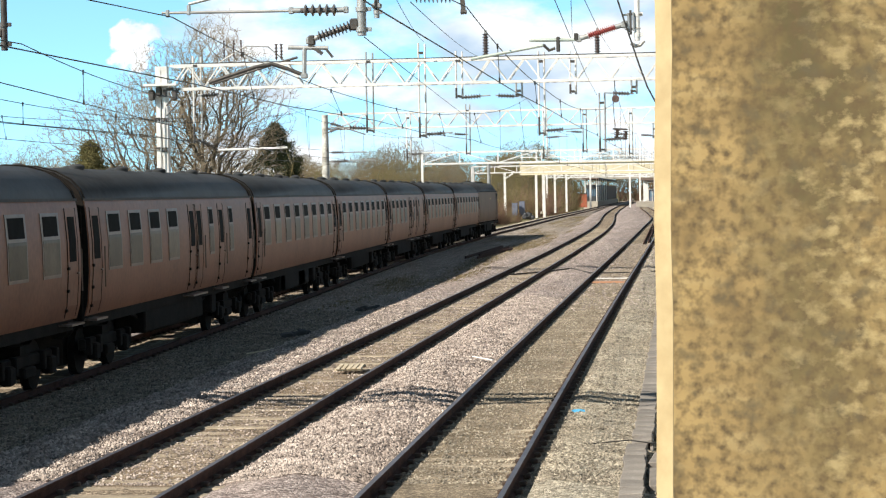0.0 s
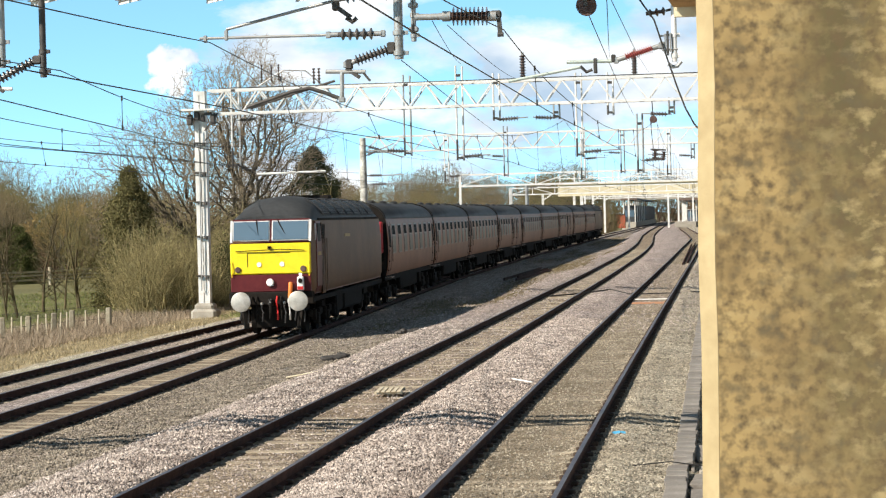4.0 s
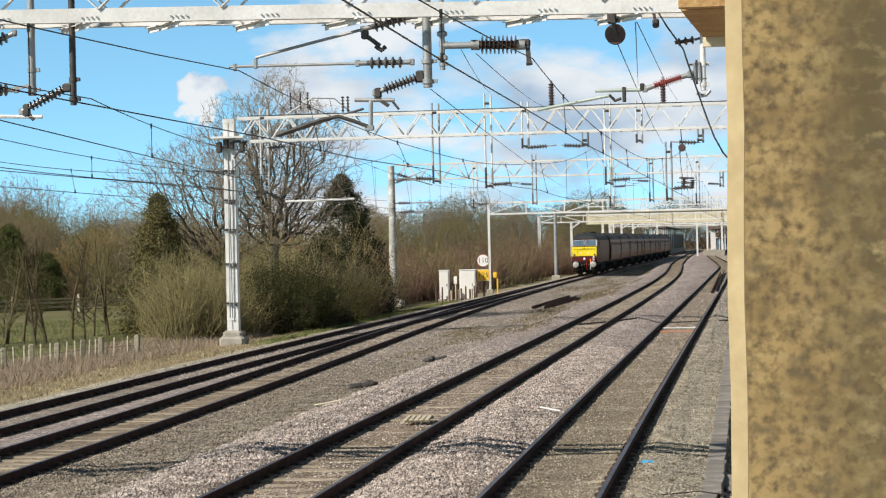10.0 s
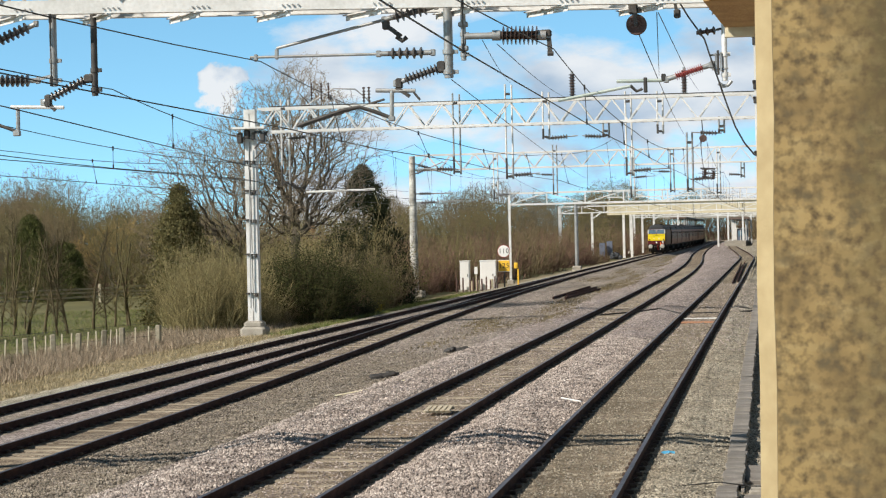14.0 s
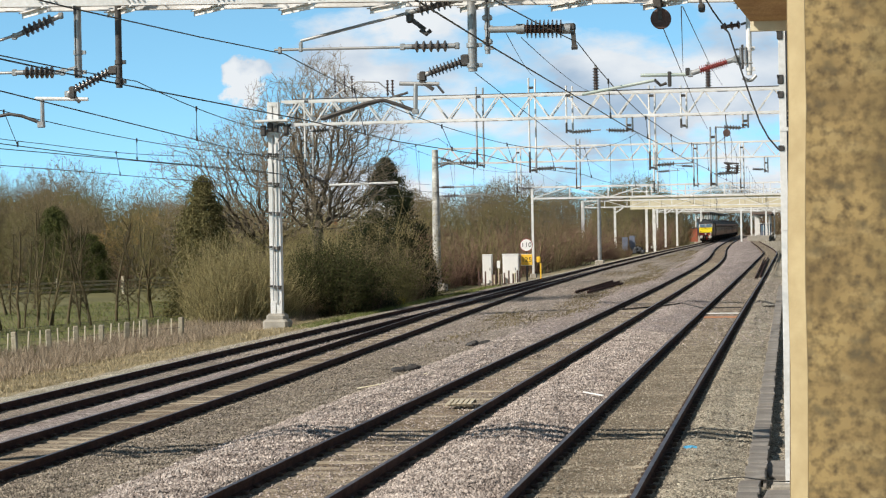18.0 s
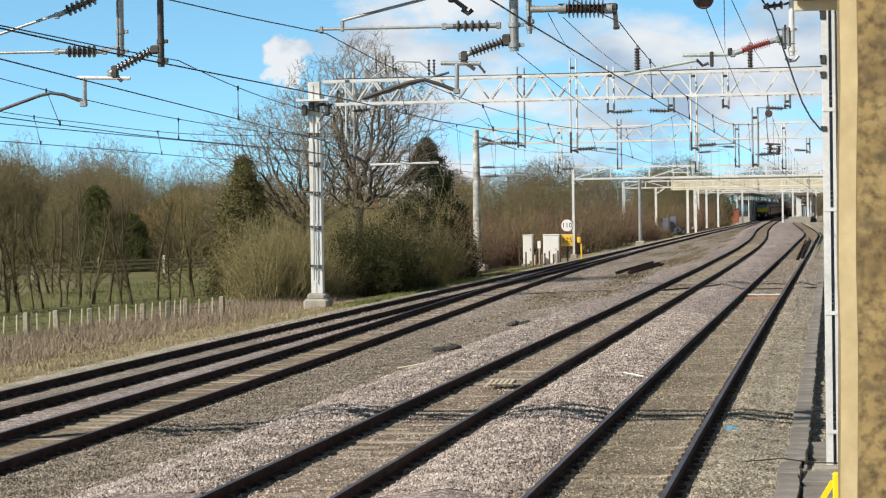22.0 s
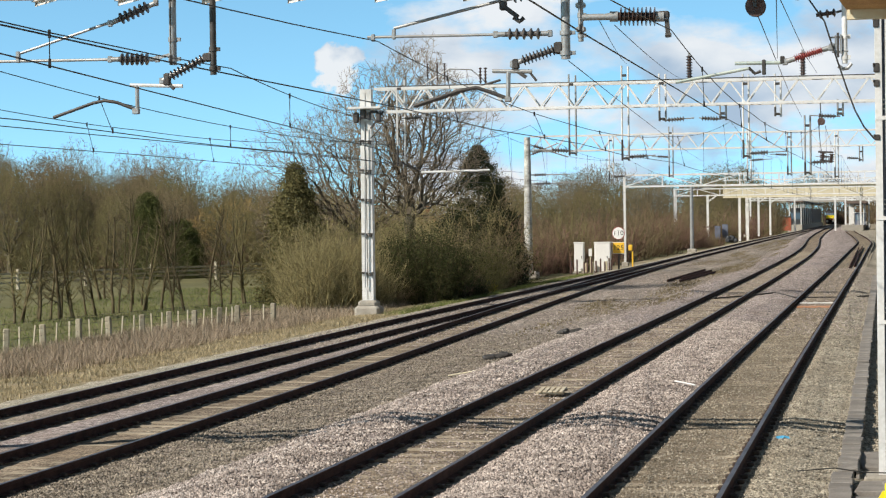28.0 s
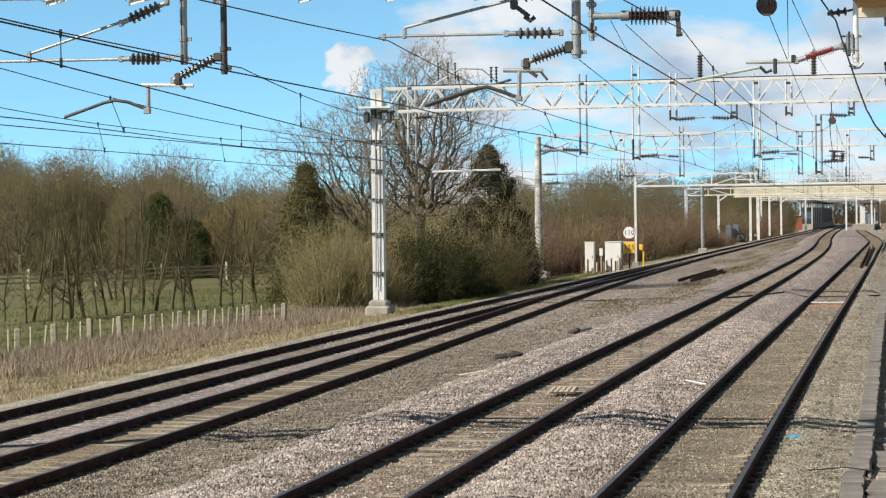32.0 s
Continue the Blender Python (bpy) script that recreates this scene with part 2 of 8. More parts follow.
M = {
    "ballast": stones("ballast", (0.195, 0.158, 0.150), (0.385, 0.325, 0.308), (0.64, 0.565, 0.535)),
    "fine_gravel": stones("fine_gravel", (0.22, 0.198, 0.152), (0.44, 0.398, 0.315), (0.69, 0.635, 0.515), 0.042, (0.32, 0.27, 0.19)),
    "verge": mat("dry_grass", (0.17, 0.145, 0.082), (0.345, 0.28, 0.175), 0.8, 0.95, 0, 0.6, 30.0),
    "field": mat("field_grass", (0.086, 0.088, 0.031), (0.18, 0.165, 0.068), 0.15, 0.95, 0, 0.5, 12.0),
    "rail_side": mat("rusty_rail", (0.032, 0.017, 0.015), (0.082, 0.043, 0.036), 4.0, 0.85, 0.0, 0.2, None, 0.0, 0.35, 0.12),
    "rail_top": mat("worn_rail_head", (0.15, 0.13, 0.135), (0.26, 0.235, 0.24), 2.0, 0.45, 0.85, 0.0),
    "sleeper": mat("sleeper_concrete", (0.215, 0.18, 0.13), (0.40, 0.345, 0.262), 3.0, 0.9, 0, 0.4, 40.0, 0.15),
    "concrete": mat("old_concrete", (0.27, 0.25, 0.21), (0.42, 0.39, 0.34), 2.0, 0.9, 0, 0.4, 30.0, 0.1),
    "trough": mat("trough_concrete", (0.16, 0.145, 0.13), (0.27, 0.25, 0.225), 2.5, 0.9, 0, 0.4, 35.0, 0.14),
    "white_steel": mat("white_painted_steel", (0.55, 0.55, 0.53), (0.76, 0.76, 0.75), 1.3, 0.55, 0, 0.1, 20.0),
    "grey_steel": mat("galvanised_tube", (0.25, 0.26, 0.26), (0.40, 0.41, 0.41), 3.0, 0.5, 0.4, 0.1),
    "dark_steel": mat("dark_ironwork", (0.035, 0.032, 0.030), (0.085, 0.078, 0.072), 5.0, 0.6, 0.2, 0.1),
    "porcelain": mat("brown_porcelain", (0.050, 0.032, 0.026), (0.10, 0.062, 0.048), 4.0, 0.25, 0, 0.0),
    "grey_porcelain": mat("grey_porcelain", (0.07, 0.065, 0.062), (0.13, 0.12, 0.115), 4.0, 0.3, 0, 0.0),
    "red_insulator": mat("red_polymer", (0.28, 0.055, 0.05), (0.40, 0.09, 0.08), 4.0, 0.5, 0, 0.0),
    "wire": mat("weathered_copper_wire", (0.025, 0.024, 0.023), (0.05, 0.048, 0.046), 2.0, 0.6, 0.3, 0.0),
}


# ---- builders ----
class Geo:
    """Vertices and faces of one mesh, with a material slot for each face."""

    def __init__(self):
        self.v, self.f, self.s, self.cuts = [], [], [], []

    def add(self, verts, faces, slot=0):
        k = len(self.v)
        self.cuts.append((k, len(self.f)))
        self.v.extend(verts)
        self.f.extend([tuple(i + k for i in q) for q in faces])
        self.s.extend([slot] * len(faces))
        return self

    def box(self, c, size, turn=None, slot=0, bevel=0.0):
        """A box with optional chamfered upright and level edges."""
        hx, hy, hz = (a / 2 for a in size)
        b = min(bevel, hx * 0.9, hy * 0.9, hz * 0.9)
        if b <= 0:
            p = [(x, y, z) for z in (-hz, hz) for x, y in ((-hx, -hy), (hx, -hy), (hx, hy), (-hx, hy))]
            q = [(3, 2, 1, 0), (4, 5, 6, 7)] + [(i, (i + 1) % 4, 4 + (i + 1) % 4, 4 + i) for i in range(4)]
        else:
            p, q, rings = [], [], []
            for z, d in ((-hz, b), (-hz + b, 0), (hz - b, 0), (hz, b)):
                ex, ey = hx - d, hy - d
                rings.append([(-ex + b, -ey), (ex - b, -ey), (ex, -ey + b), (ex, ey - b), (ex - b, ey), (-ex + b, ey), (-ex, ey - b), (-ex, -ey + b)])
                p += [(x, y, z) for x, y in rings[-1]]
            for r in range(3):
                q += [(r * 8 + i, r * 8 + (i + 1) % 8, r * 8 + 8 + (i + 1) % 8, r * 8 + 8 + i) for i in range(8)]
            q += [tuple(range(7, -1, -1)), tuple(range(24, 32))]
        m = Matrix.Translation(c) @ (turn.to_4x4() if turn else Matrix())
        return self.add([tuple(m @ Vector(a)) for a in p], q, slot)

    def beam(self, p0, p1, w, h=None, up=(0, 0, 1), slot=0):
        """A bar of section w by h between two points."""
        a, b = Vector(p0), Vector(p1)
        d = (b - a).normalized()
        side = d.cross(Vector(up))
        if side.length < 1e-4:
            side = d.cross(Vector((0, 1, 0)))
        side.normalize()
        top = side.cross(d)
        x, z = side * w / 2, top * (h or w) / 2
        p = [e + s for e in (a, b) for s in (-x - z, x - z, x + z, z - x)]
        return self.add([tuple(k) for k in p], [(3, 2, 1, 0), (4, 5, 6, 7)] + [(i, (i + 1) % 4, 4 + (i + 1) % 4, 4 + i) for i in range(4)], slot)

    def tube(self, pts, r, n=8, slot=0, caps=True):
        """A round tube along points; r is one radius or one for each point."""
        pts = [Vector(p) for p in pts]
        rr = r if isinstance(r, (list, tuple)) else [r] * len(pts)
        p, q = [], []
        d0 = (pts[1] - pts[0]).normalized()
        ref = Vector((0, 0, 1)) if abs(d0.z) < 0.9 else Vector((0, 1, 0))
        for i, c in enumerate(pts):
            d = (pts[min(i + 1, len(pts) - 1)] - pts[max(i - 1, 0)]).normalized()
            s = d.cross(ref).normalized()
            u = s.cross(d)
            p += [tuple(c + rr[i] * (math.cos(k * 2 * math.pi / n) * s + math.sin(k * 2 * math.pi / n) * u)) for k in range(n)]
        for i in range(len(pts) - 1):
            q += [(i * n + k, i * n + (k + 1) % n, i * n + n + (k + 1) % n, i * n + n + k) for k in range(n)]
        if caps:
            q += [tuple(range(n - 1, -1, -1)), tuple(range(len(p) - n, len(p)))]
        return self.add(p, q, slot)

    def lathe(self, p0, p1, prof, n=12, slot=0):
        """Turned shape on the axis p0 to p1; prof rows: share of the length, radius."""
        a, b = Vector(p0), Vector(p1)
        return self.tube([a.lerp(b, k) for k, _ in prof], [max(r, 0.002) for _, r in prof], n, slot)

    def sheds(self, p0, p1, r, n, core=0.45, slot=0, sides=12):
        """A ribbed insulator."""
        prof = []
        for i in range(n):
            k0, k1 = i / n, (i + 1) / n
            d = k1 - k0
            prof += [(k0 + 0.02 * d, r * core), (k0 + 0.40 * d, r * core), (k0 + 0.62 * d, r), (k0 + 0.78 * d, r), (k0 + 0.95 * d, r * core)]
        return self.lathe(p0, p1, prof, sides, slot)

    def loft(self, rings, closed=True, caps=True, slot=0):
        n, p, q = len(rings[0]), [k for r in rings for k in r], []
        for i in range(len(rings) - 1):
            for k in range(n if closed else n - 1):
                q.append((i * n + k, i * n + (k + 1) % n, i * n + n + (k + 1) % n, i * n + n + k))
        if caps:
            q += [tuple(range(n - 1, -1, -1)), tuple(range(len(p) - n, len(p)))]
        return self.add(p, q, slot)


def mesh_of(name, g, mats, smooth=False):
    me = bpy.data.meshes.new(name)
    me.from_pydata(g.v, [], g.f)
    for m in mats if isinstance(mats, (list, tuple)) else [mats]:
        me.materials.append(m)
    if any(g.s):
        me.polygons.foreach_set("material_index", g.s)
    if smooth:
        me.polygons.foreach_set("use_smooth", [True] * len(me.polygons))
        me.set_sharp_from_angle(angle=radians(40))
    me.update()
    return me


def part(name, g, mats, parent=None, label="", smooth=False):
    ob = new(name, mesh_of(name, g, mats, smooth) if isinstance(g, Geo) else g)
    ob.parent = parent
    return tagged(ob, label)


def parts(name, g, mats, parent, label="", smooth=False):
    """Each shape that was added to g becomes a part of its own."""
    ends = g.cuts[1:] + [(len(g.v), len(g.f))]
    for (v0, f0), (v1, f1) in zip(g.cuts, ends):
        q = Geo()
        q.v, q.f, q.s = g.v[v0:v1], [tuple(i - v0 for i in f) for f in g.f[f0:f1]], g.s[f0:f1]
        part(name, q, mats, parent, label, smooth)


def thing(name, label, category, at=None, group="", kind=""):
    ob = new(name)
    ob.empty_display_size = 0.2
    if at is not None:
        ob.matrix_basis = at
    return tagged(ob, label, category, group, kind)


# ---- the lines of the four tracks ----
def line(knots):
    ys, xs = np.array([k[0] for k in knots], float), np.array([k[1] for k in knots], float)
    w = np.linspace(-14, 14, 9)
    return lambda y: np.mean([np.interp(np.asarray(y, float) + d, ys, xs) for d in w], axis=0)


track_1 = line([(-80, -2.59), (30, -2.56), (60, -2.42), (110, -2.13), (150, -1.90), (193, -1.72), (235, -1.48), (258, -1.62), (301, -2.5), (400, -5.0), (520, -6.6), (900, -9.0)])
track_2 = line([(-80, -6.24), (30, -6.20), (60, -6.05), (117, -5.86), (170, -5.95), (209, -6.45), (231, -6.9), (268, -7.8), (288, -8.3), (364, -9.5), (474, -10.6), (900, -12.0)])
track_3 = line([(-260, -12.0), (0, -12.37), (20, -12.25), (40, -12.52), (60, -13.05), (80, -13.80), (100, -14.50), (120, -15.0), (140, -15.32), (180, -15.5), (240, -15.15), (290, -15.05), (390, -14.7), (492, -14.65), (570, -14.5), (670, -14.3), (1200, -14.0)])
gap_34 = line([(-260, 3.1), (40, 3.05), (60, 2.8), (80, 2.2), (100, 1.45), (125, 0.8), (150, 0.32), (182, 0.0), (1200, 0.0)])
rail_3 = line([(-260, -0.318), (115, -0.318), (150, -0.28), (200, -0.18), (270, -0.08), (1200, -0.10)])


def track_4(y):
    return track_3(y) - gap_34(y)


def level(y):
    return 0.0 * np.asarray(y, float)


TRACKS = {1: (track_1, level), 2: (track_2, level), 3: (track_3, rail_3), 4: (track_4, rail_3)}


# ---- ground ----
def bumps(x, y):
    return (np.sin(1.9 * x + 0.7 * y + 0.3) * np.sin(1.3 * y - 0.6 * x) * 0.5 + np.sin(4.1 * x - 2.3 * y) * 0.3 + np.sin(3.7 * y + 2.2 * x + 1.0) * 0.3
            + np.sin(8.3 * x + 5.1 * y) * 0.18 + np.sin(7.1 * y - 6.3 * x + 2.0) * 0.18)


def ground_lines(y):
    """Level lines across the formation at y, east to west: place, height, unevenness, material of the strip that follows, its cuts."""
    c1, c2, c3, c4, z3 = track_1(y), track_2(y), track_3(y), track_4(y), rail_3(y)
    o = 0 * y
    m12 = (c1 + c2) / 2
    verge = c4 - 9.0 + np.minimum(3.5, np.maximum(0, (y - 64) * 0.12))
    mid = (c3 + c4) / 2
    apart = c3 - c4 > 2.3
    xa, xb = np.where(apart, c3 - 1.15, mid), np.where(apart, c4 + 1.15, mid - 0.001)
    zm = z3 - np.where(apart, 0.13, 0.172)
    return [
        (o + 1500, o - 0.8, 0, 3, 2), (o + 60, o - 0.6, 0, 2, 2), (o + 9, o - 0.4, 0.02, 1, 10), (o + 0.4, o - 0.33, 0.02, 1, 3),
        (o - 0.18, o - 0.30, 0.02, 1, 2), (o - 0.62, o - 0.21, 0.02, 1, 4), (c1 + 1.15, o - 0.135, 0.015, 1, 1), (c1 + 0.95, o - 0.169, 0.008, 6, 9), (c1 - 0.95, o - 0.169, 0.008, 0, 1), (c1 - 1.15, o - 0.125, 0.015, 0, 3),
        (m12, o - 0.06, 0.03, 0, 3), (c2 + 1.15, o - 0.125, 0.015, 0, 1), (c2 + 0.95, o - 0.182, 0.014, 4, 9), (c2 - 0.95, o - 0.182, 0.014, 0, 1), (c2 - 1.15, o - 0.125, 0.02, 0, 3), (c2 - 2.0, o - 0.09, 0.035, 0, 5),
        (c2 - 3.3, np.minimum(-0.42, z3 - 0.10), 0.03, 5, 9), (c3 + 1.6, z3 - 0.17, 0.02, 5, 2), (c3 + 1.15, z3 - 0.135, 0.012, 5, 1), (c3 + 0.95, z3 - 0.181, 0.012, 4, 9), (c3 - 0.95, z3 - 0.181, 0.012, 0, 1), (xa, zm, 0.015, 0, 3), (xb, zm, 0.015, 5, 1), (np.minimum(c4 + 0.95, xb - 0.001), z3 - 0.170, 0.010, 5, 9),
        (c4 - 0.95, z3 - 0.168, 0.007, 1, 1), (c4 - 1.2, z3 - 0.13, 0.015, 1, 2), (c4 - 1.9, z3 - 0.18, 0.03, 1, 3),
        (c4 - 2.6, z3 - 0.28, 0.03, 2, 5), (c4 - 3.8, o - 0.70, 0.06, 2, 12), (verge, o - 0.85, 0.05, 3, 8), (o - 45, o - 0.95, 0.05, 3, 6), (o - 140, o - 0.9, 0, 3, 3), (o - 1500, o - 0.9, 0, 3, 1)]


def ground_z(x, y):
    x, y = np.atleast_1d(np.asarray(x, float)), np.atleast_1d(np.asarray(y, float))
    ls = ground_lines(y)
    px, pz = np.array([k[0] for k in ls]), np.array([k[1] for k in ls])
    ru = np.array([k[2] for k in ls])
    out = np.empty(len(x))
    for i in range(len(x)):
        s = np.argsort(px[:, i])
        out[i] = np.interp(x[i], px[s, i], pz[s, i]) + np.interp(x[i], px[s, i], ru[s]) * bumps(x[i], y[i])
    return out


def make_ground():
    ys = np.concatenate([[-300, -80, -20, 0, 12], np.arange(20, 75, 0.35), np.arange(75, 130, 0.7), np.arange(130, 320, 3.0), [330, 350, 380, 420, 480, 560, 700, 1000, 1600, 2600, 4200]])
    ls = ground_lines(ys)
    cols, mats = [], []
    for a, b in zip(ls[:-1], ls[1:]):
        for k in range(a[4]):
            t = k / a[4]
            x, z, r = a[0] * (1 - t) + b[0] * t, a[1] * (1 - t) + b[1] * t, a[2] * (1 - t) + b[2] * t
            cols.append((x, z + r * bumps(x, ys)))
            mats.append(a[3])
    cols.append((ls[-1][0], ls[-1][1]))
    n, m = len(cols), len(ys)
    v = np.stack([np.array([c[0] for c in cols]), np.tile(ys, (n, 1)), np.array([c[1] for c in cols])], axis=2).reshape(-1, 3)
    f = [(i * m + j, i * m + j + 1, (i + 1) * m + j + 1, (i + 1) * m + j) for i in range(n - 1) for j in range(m - 1)]
    me = bpy.data.meshes.new("ground")
    me.from_pydata(v.tolist(), [], f)
    for k in ("ballast", "fine_gravel", "verge", "field", "track_dirt", "mixed_ballast", "four_foot"):
        me.materials.append(M[k])
    me.polygons.foreach_set("material_index", [mats[i] for i in range(n - 1) for j in range(m - 1)])
    me.polygons.foreach_set("use_smooth", [True] * len(f))
    me.update()
    tagged(new("ground", me), "pinkish crushed-stone ballast, grey gravel, dry verge and green field", "ground", kind="structure")


M["mixed_ballast"] = stones("dusty_mixed_ballast", (0.155, 0.13, 0.106), (0.325, 0.28, 0.238), (0.58, 0.51, 0.435), 0.045, (0.22, 0.175, 0.14))
M["four_foot"] = stones("oily_brown_gravel", (0.16, 0.13, 0.092), (0.31, 0.258, 0.188), (0.52, 0.44, 0.33), 0.035, (0.20, 0.16, 0.11), 0.5)
M["track_dirt"] = stones("sleeper_bay_stones", (0.14, 0.11, 0.082), (0.30, 0.243, 0.182), (0.52, 0.435, 0.335), 0.045, (0.24, 0.18, 0.12), 0.5)
make_ground()


# ---- tracks ----
RAIL = [(-0.036, -0.004), (-0.030, 0.0), (0.030, 0.0), (0.036, -0.004), (0.036, -0.036), (0.010, -0.050), (0.010, -0.125), (0.070, -0.143), (0.070, -0.155), (-0.070, -0.155), (-0.070, -0.143), (-0.010, -0.125), (-0.010, -0.050), (-0.036, -0.036)]


def rail_mesh(name, place, height, off, y0, y1):
    ys = np.concatenate([np.arange(y0, min(150, y1), 1.0), np.arange(max(y0, 150), y1 + 0.1, 4.0)])
    xs, zs = place(ys), height(ys)
    dx = np.gradient(xs, ys)
    g = Geo()
    n = len(RAIL)
    for x, y, z, d in zip(xs, ys, zs, dx):
        q = math.sqrt(1 + d * d)
        g.v += [(x + (off + a) / q, y - (off + a) * d / q, z + b) for a, b in RAIL]
    for i in range(len(ys) - 1):
        for k in range(n):
            g.f.append((i * n + k, i * n + (k + 1) % n, i * n + n + (k + 1) % n, i * n + n + k))
            g.s.append(1 if k == 1 else 0)
    return mesh_of(name, g, [M["rail_side"], M["rail_top"]])


M["clip"] = mat("dusty_rail_clip", (0.030, 0.020, 0.015), (0.085, 0.058, 0.042), 9.0, 0.8, 0, 0.0)
PITCH, HALF = 0.645, 0.7525


def sleeper_geo():
    g = Geo()
    prof = [(-1.25, 0.0), (-0.62, 0.0), (-0.42, -0.013), (0.42, -0.013), (0.62, 0.0), (1.25, 0.0)]
    rings = [[(x, -0.14, -0.2), (x, 0.14, -0.2), (x, 0.115, z - 0.012), (x, 0.10, z), (x, -0.10, z), (x, -0.115, z - 0.012)] for x, z in prof]
    return g.loft(rings)


SLEEPER = mesh_of("sleeper", sleeper_geo(), M["sleeper"])


def make_track(k, label, y_end, near, far):
    place, height = TRACKS[k]
    tr = thing("railway_track", label, "railway track", group="parallel running lines", kind="structure")
    for s in (-1, 1):
        part("rail", rail_mesh("rail", place, height, s * HALF, -60, y_end), None, tr, "dark rusty rail with a worn head")
    ys = np.arange(21.0, far, PITCH)
    xs, zs = place(ys), height(ys)
    dx = np.gradient(xs, ys)
    clips, rest = Geo(), Geo()
    base = sleeper_geo()
    for x, y, z, d in zip(xs, ys, zs, dx):
        turn = Matrix.Rotation(-math.atan(d), 4, "Z")
        at = Matrix.Translation((x, y, z - 0.158 + random.uniform(-0.020, 0.003))) @ turn @ Matrix.Rotation(radians(random.gauss(0, 0.5)), 4, "Z")
        if y < near:
            ob = part("sleeper", SLEEPER, None, tr)
            ob.matrix_basis = at
        else:
            rest.add([tuple(at @ Vector(v)) for v in base.v], base.f)
        if y < 125:
            for s in (-1, 1):
                for e in (-1, 1):
                    c = at @ Vector((s * HALF + e * 0.095, 0, 0.038))
                    clips.box(c, (0.090, 0.085, 0.055), turn.to_3x3(), bevel=0.012)
    if rest.v:
        tagged(part("distant_sleepers", rest, M["sleeper"], tr), kind="stuff")
    tagged(part("rail_clips", clips, M["clip"], tr), kind="stuff")


make_track(1, "near running line on concrete sleepers in grey gravel", 520, 118, 190)
make_track(2, "running line on pale concrete sleepers in pink ballast", 520, 118, 190)
make_track(3, "far running line used by the passing train", 620, 118, 190)
make_track(4, "outermost line joining the next one at a turnout", 178, 88, 89)


# ---- overhead line ----
G1, G2, G3, G4 = 28.7, 86.5, 137.0, 165.0
WHITE, GREY, DARK = M["white_steel"], M["grey_steel"], M["dark_steel"]


def bolts(g, c, n, step, r=0.014, way=(0, 0, 1)):
    for i in range(n):
        p = Vector(c) + Vector(way) * step * i
        g.tube([p, p + Vector((0, -0.02, 0))], r, 6)


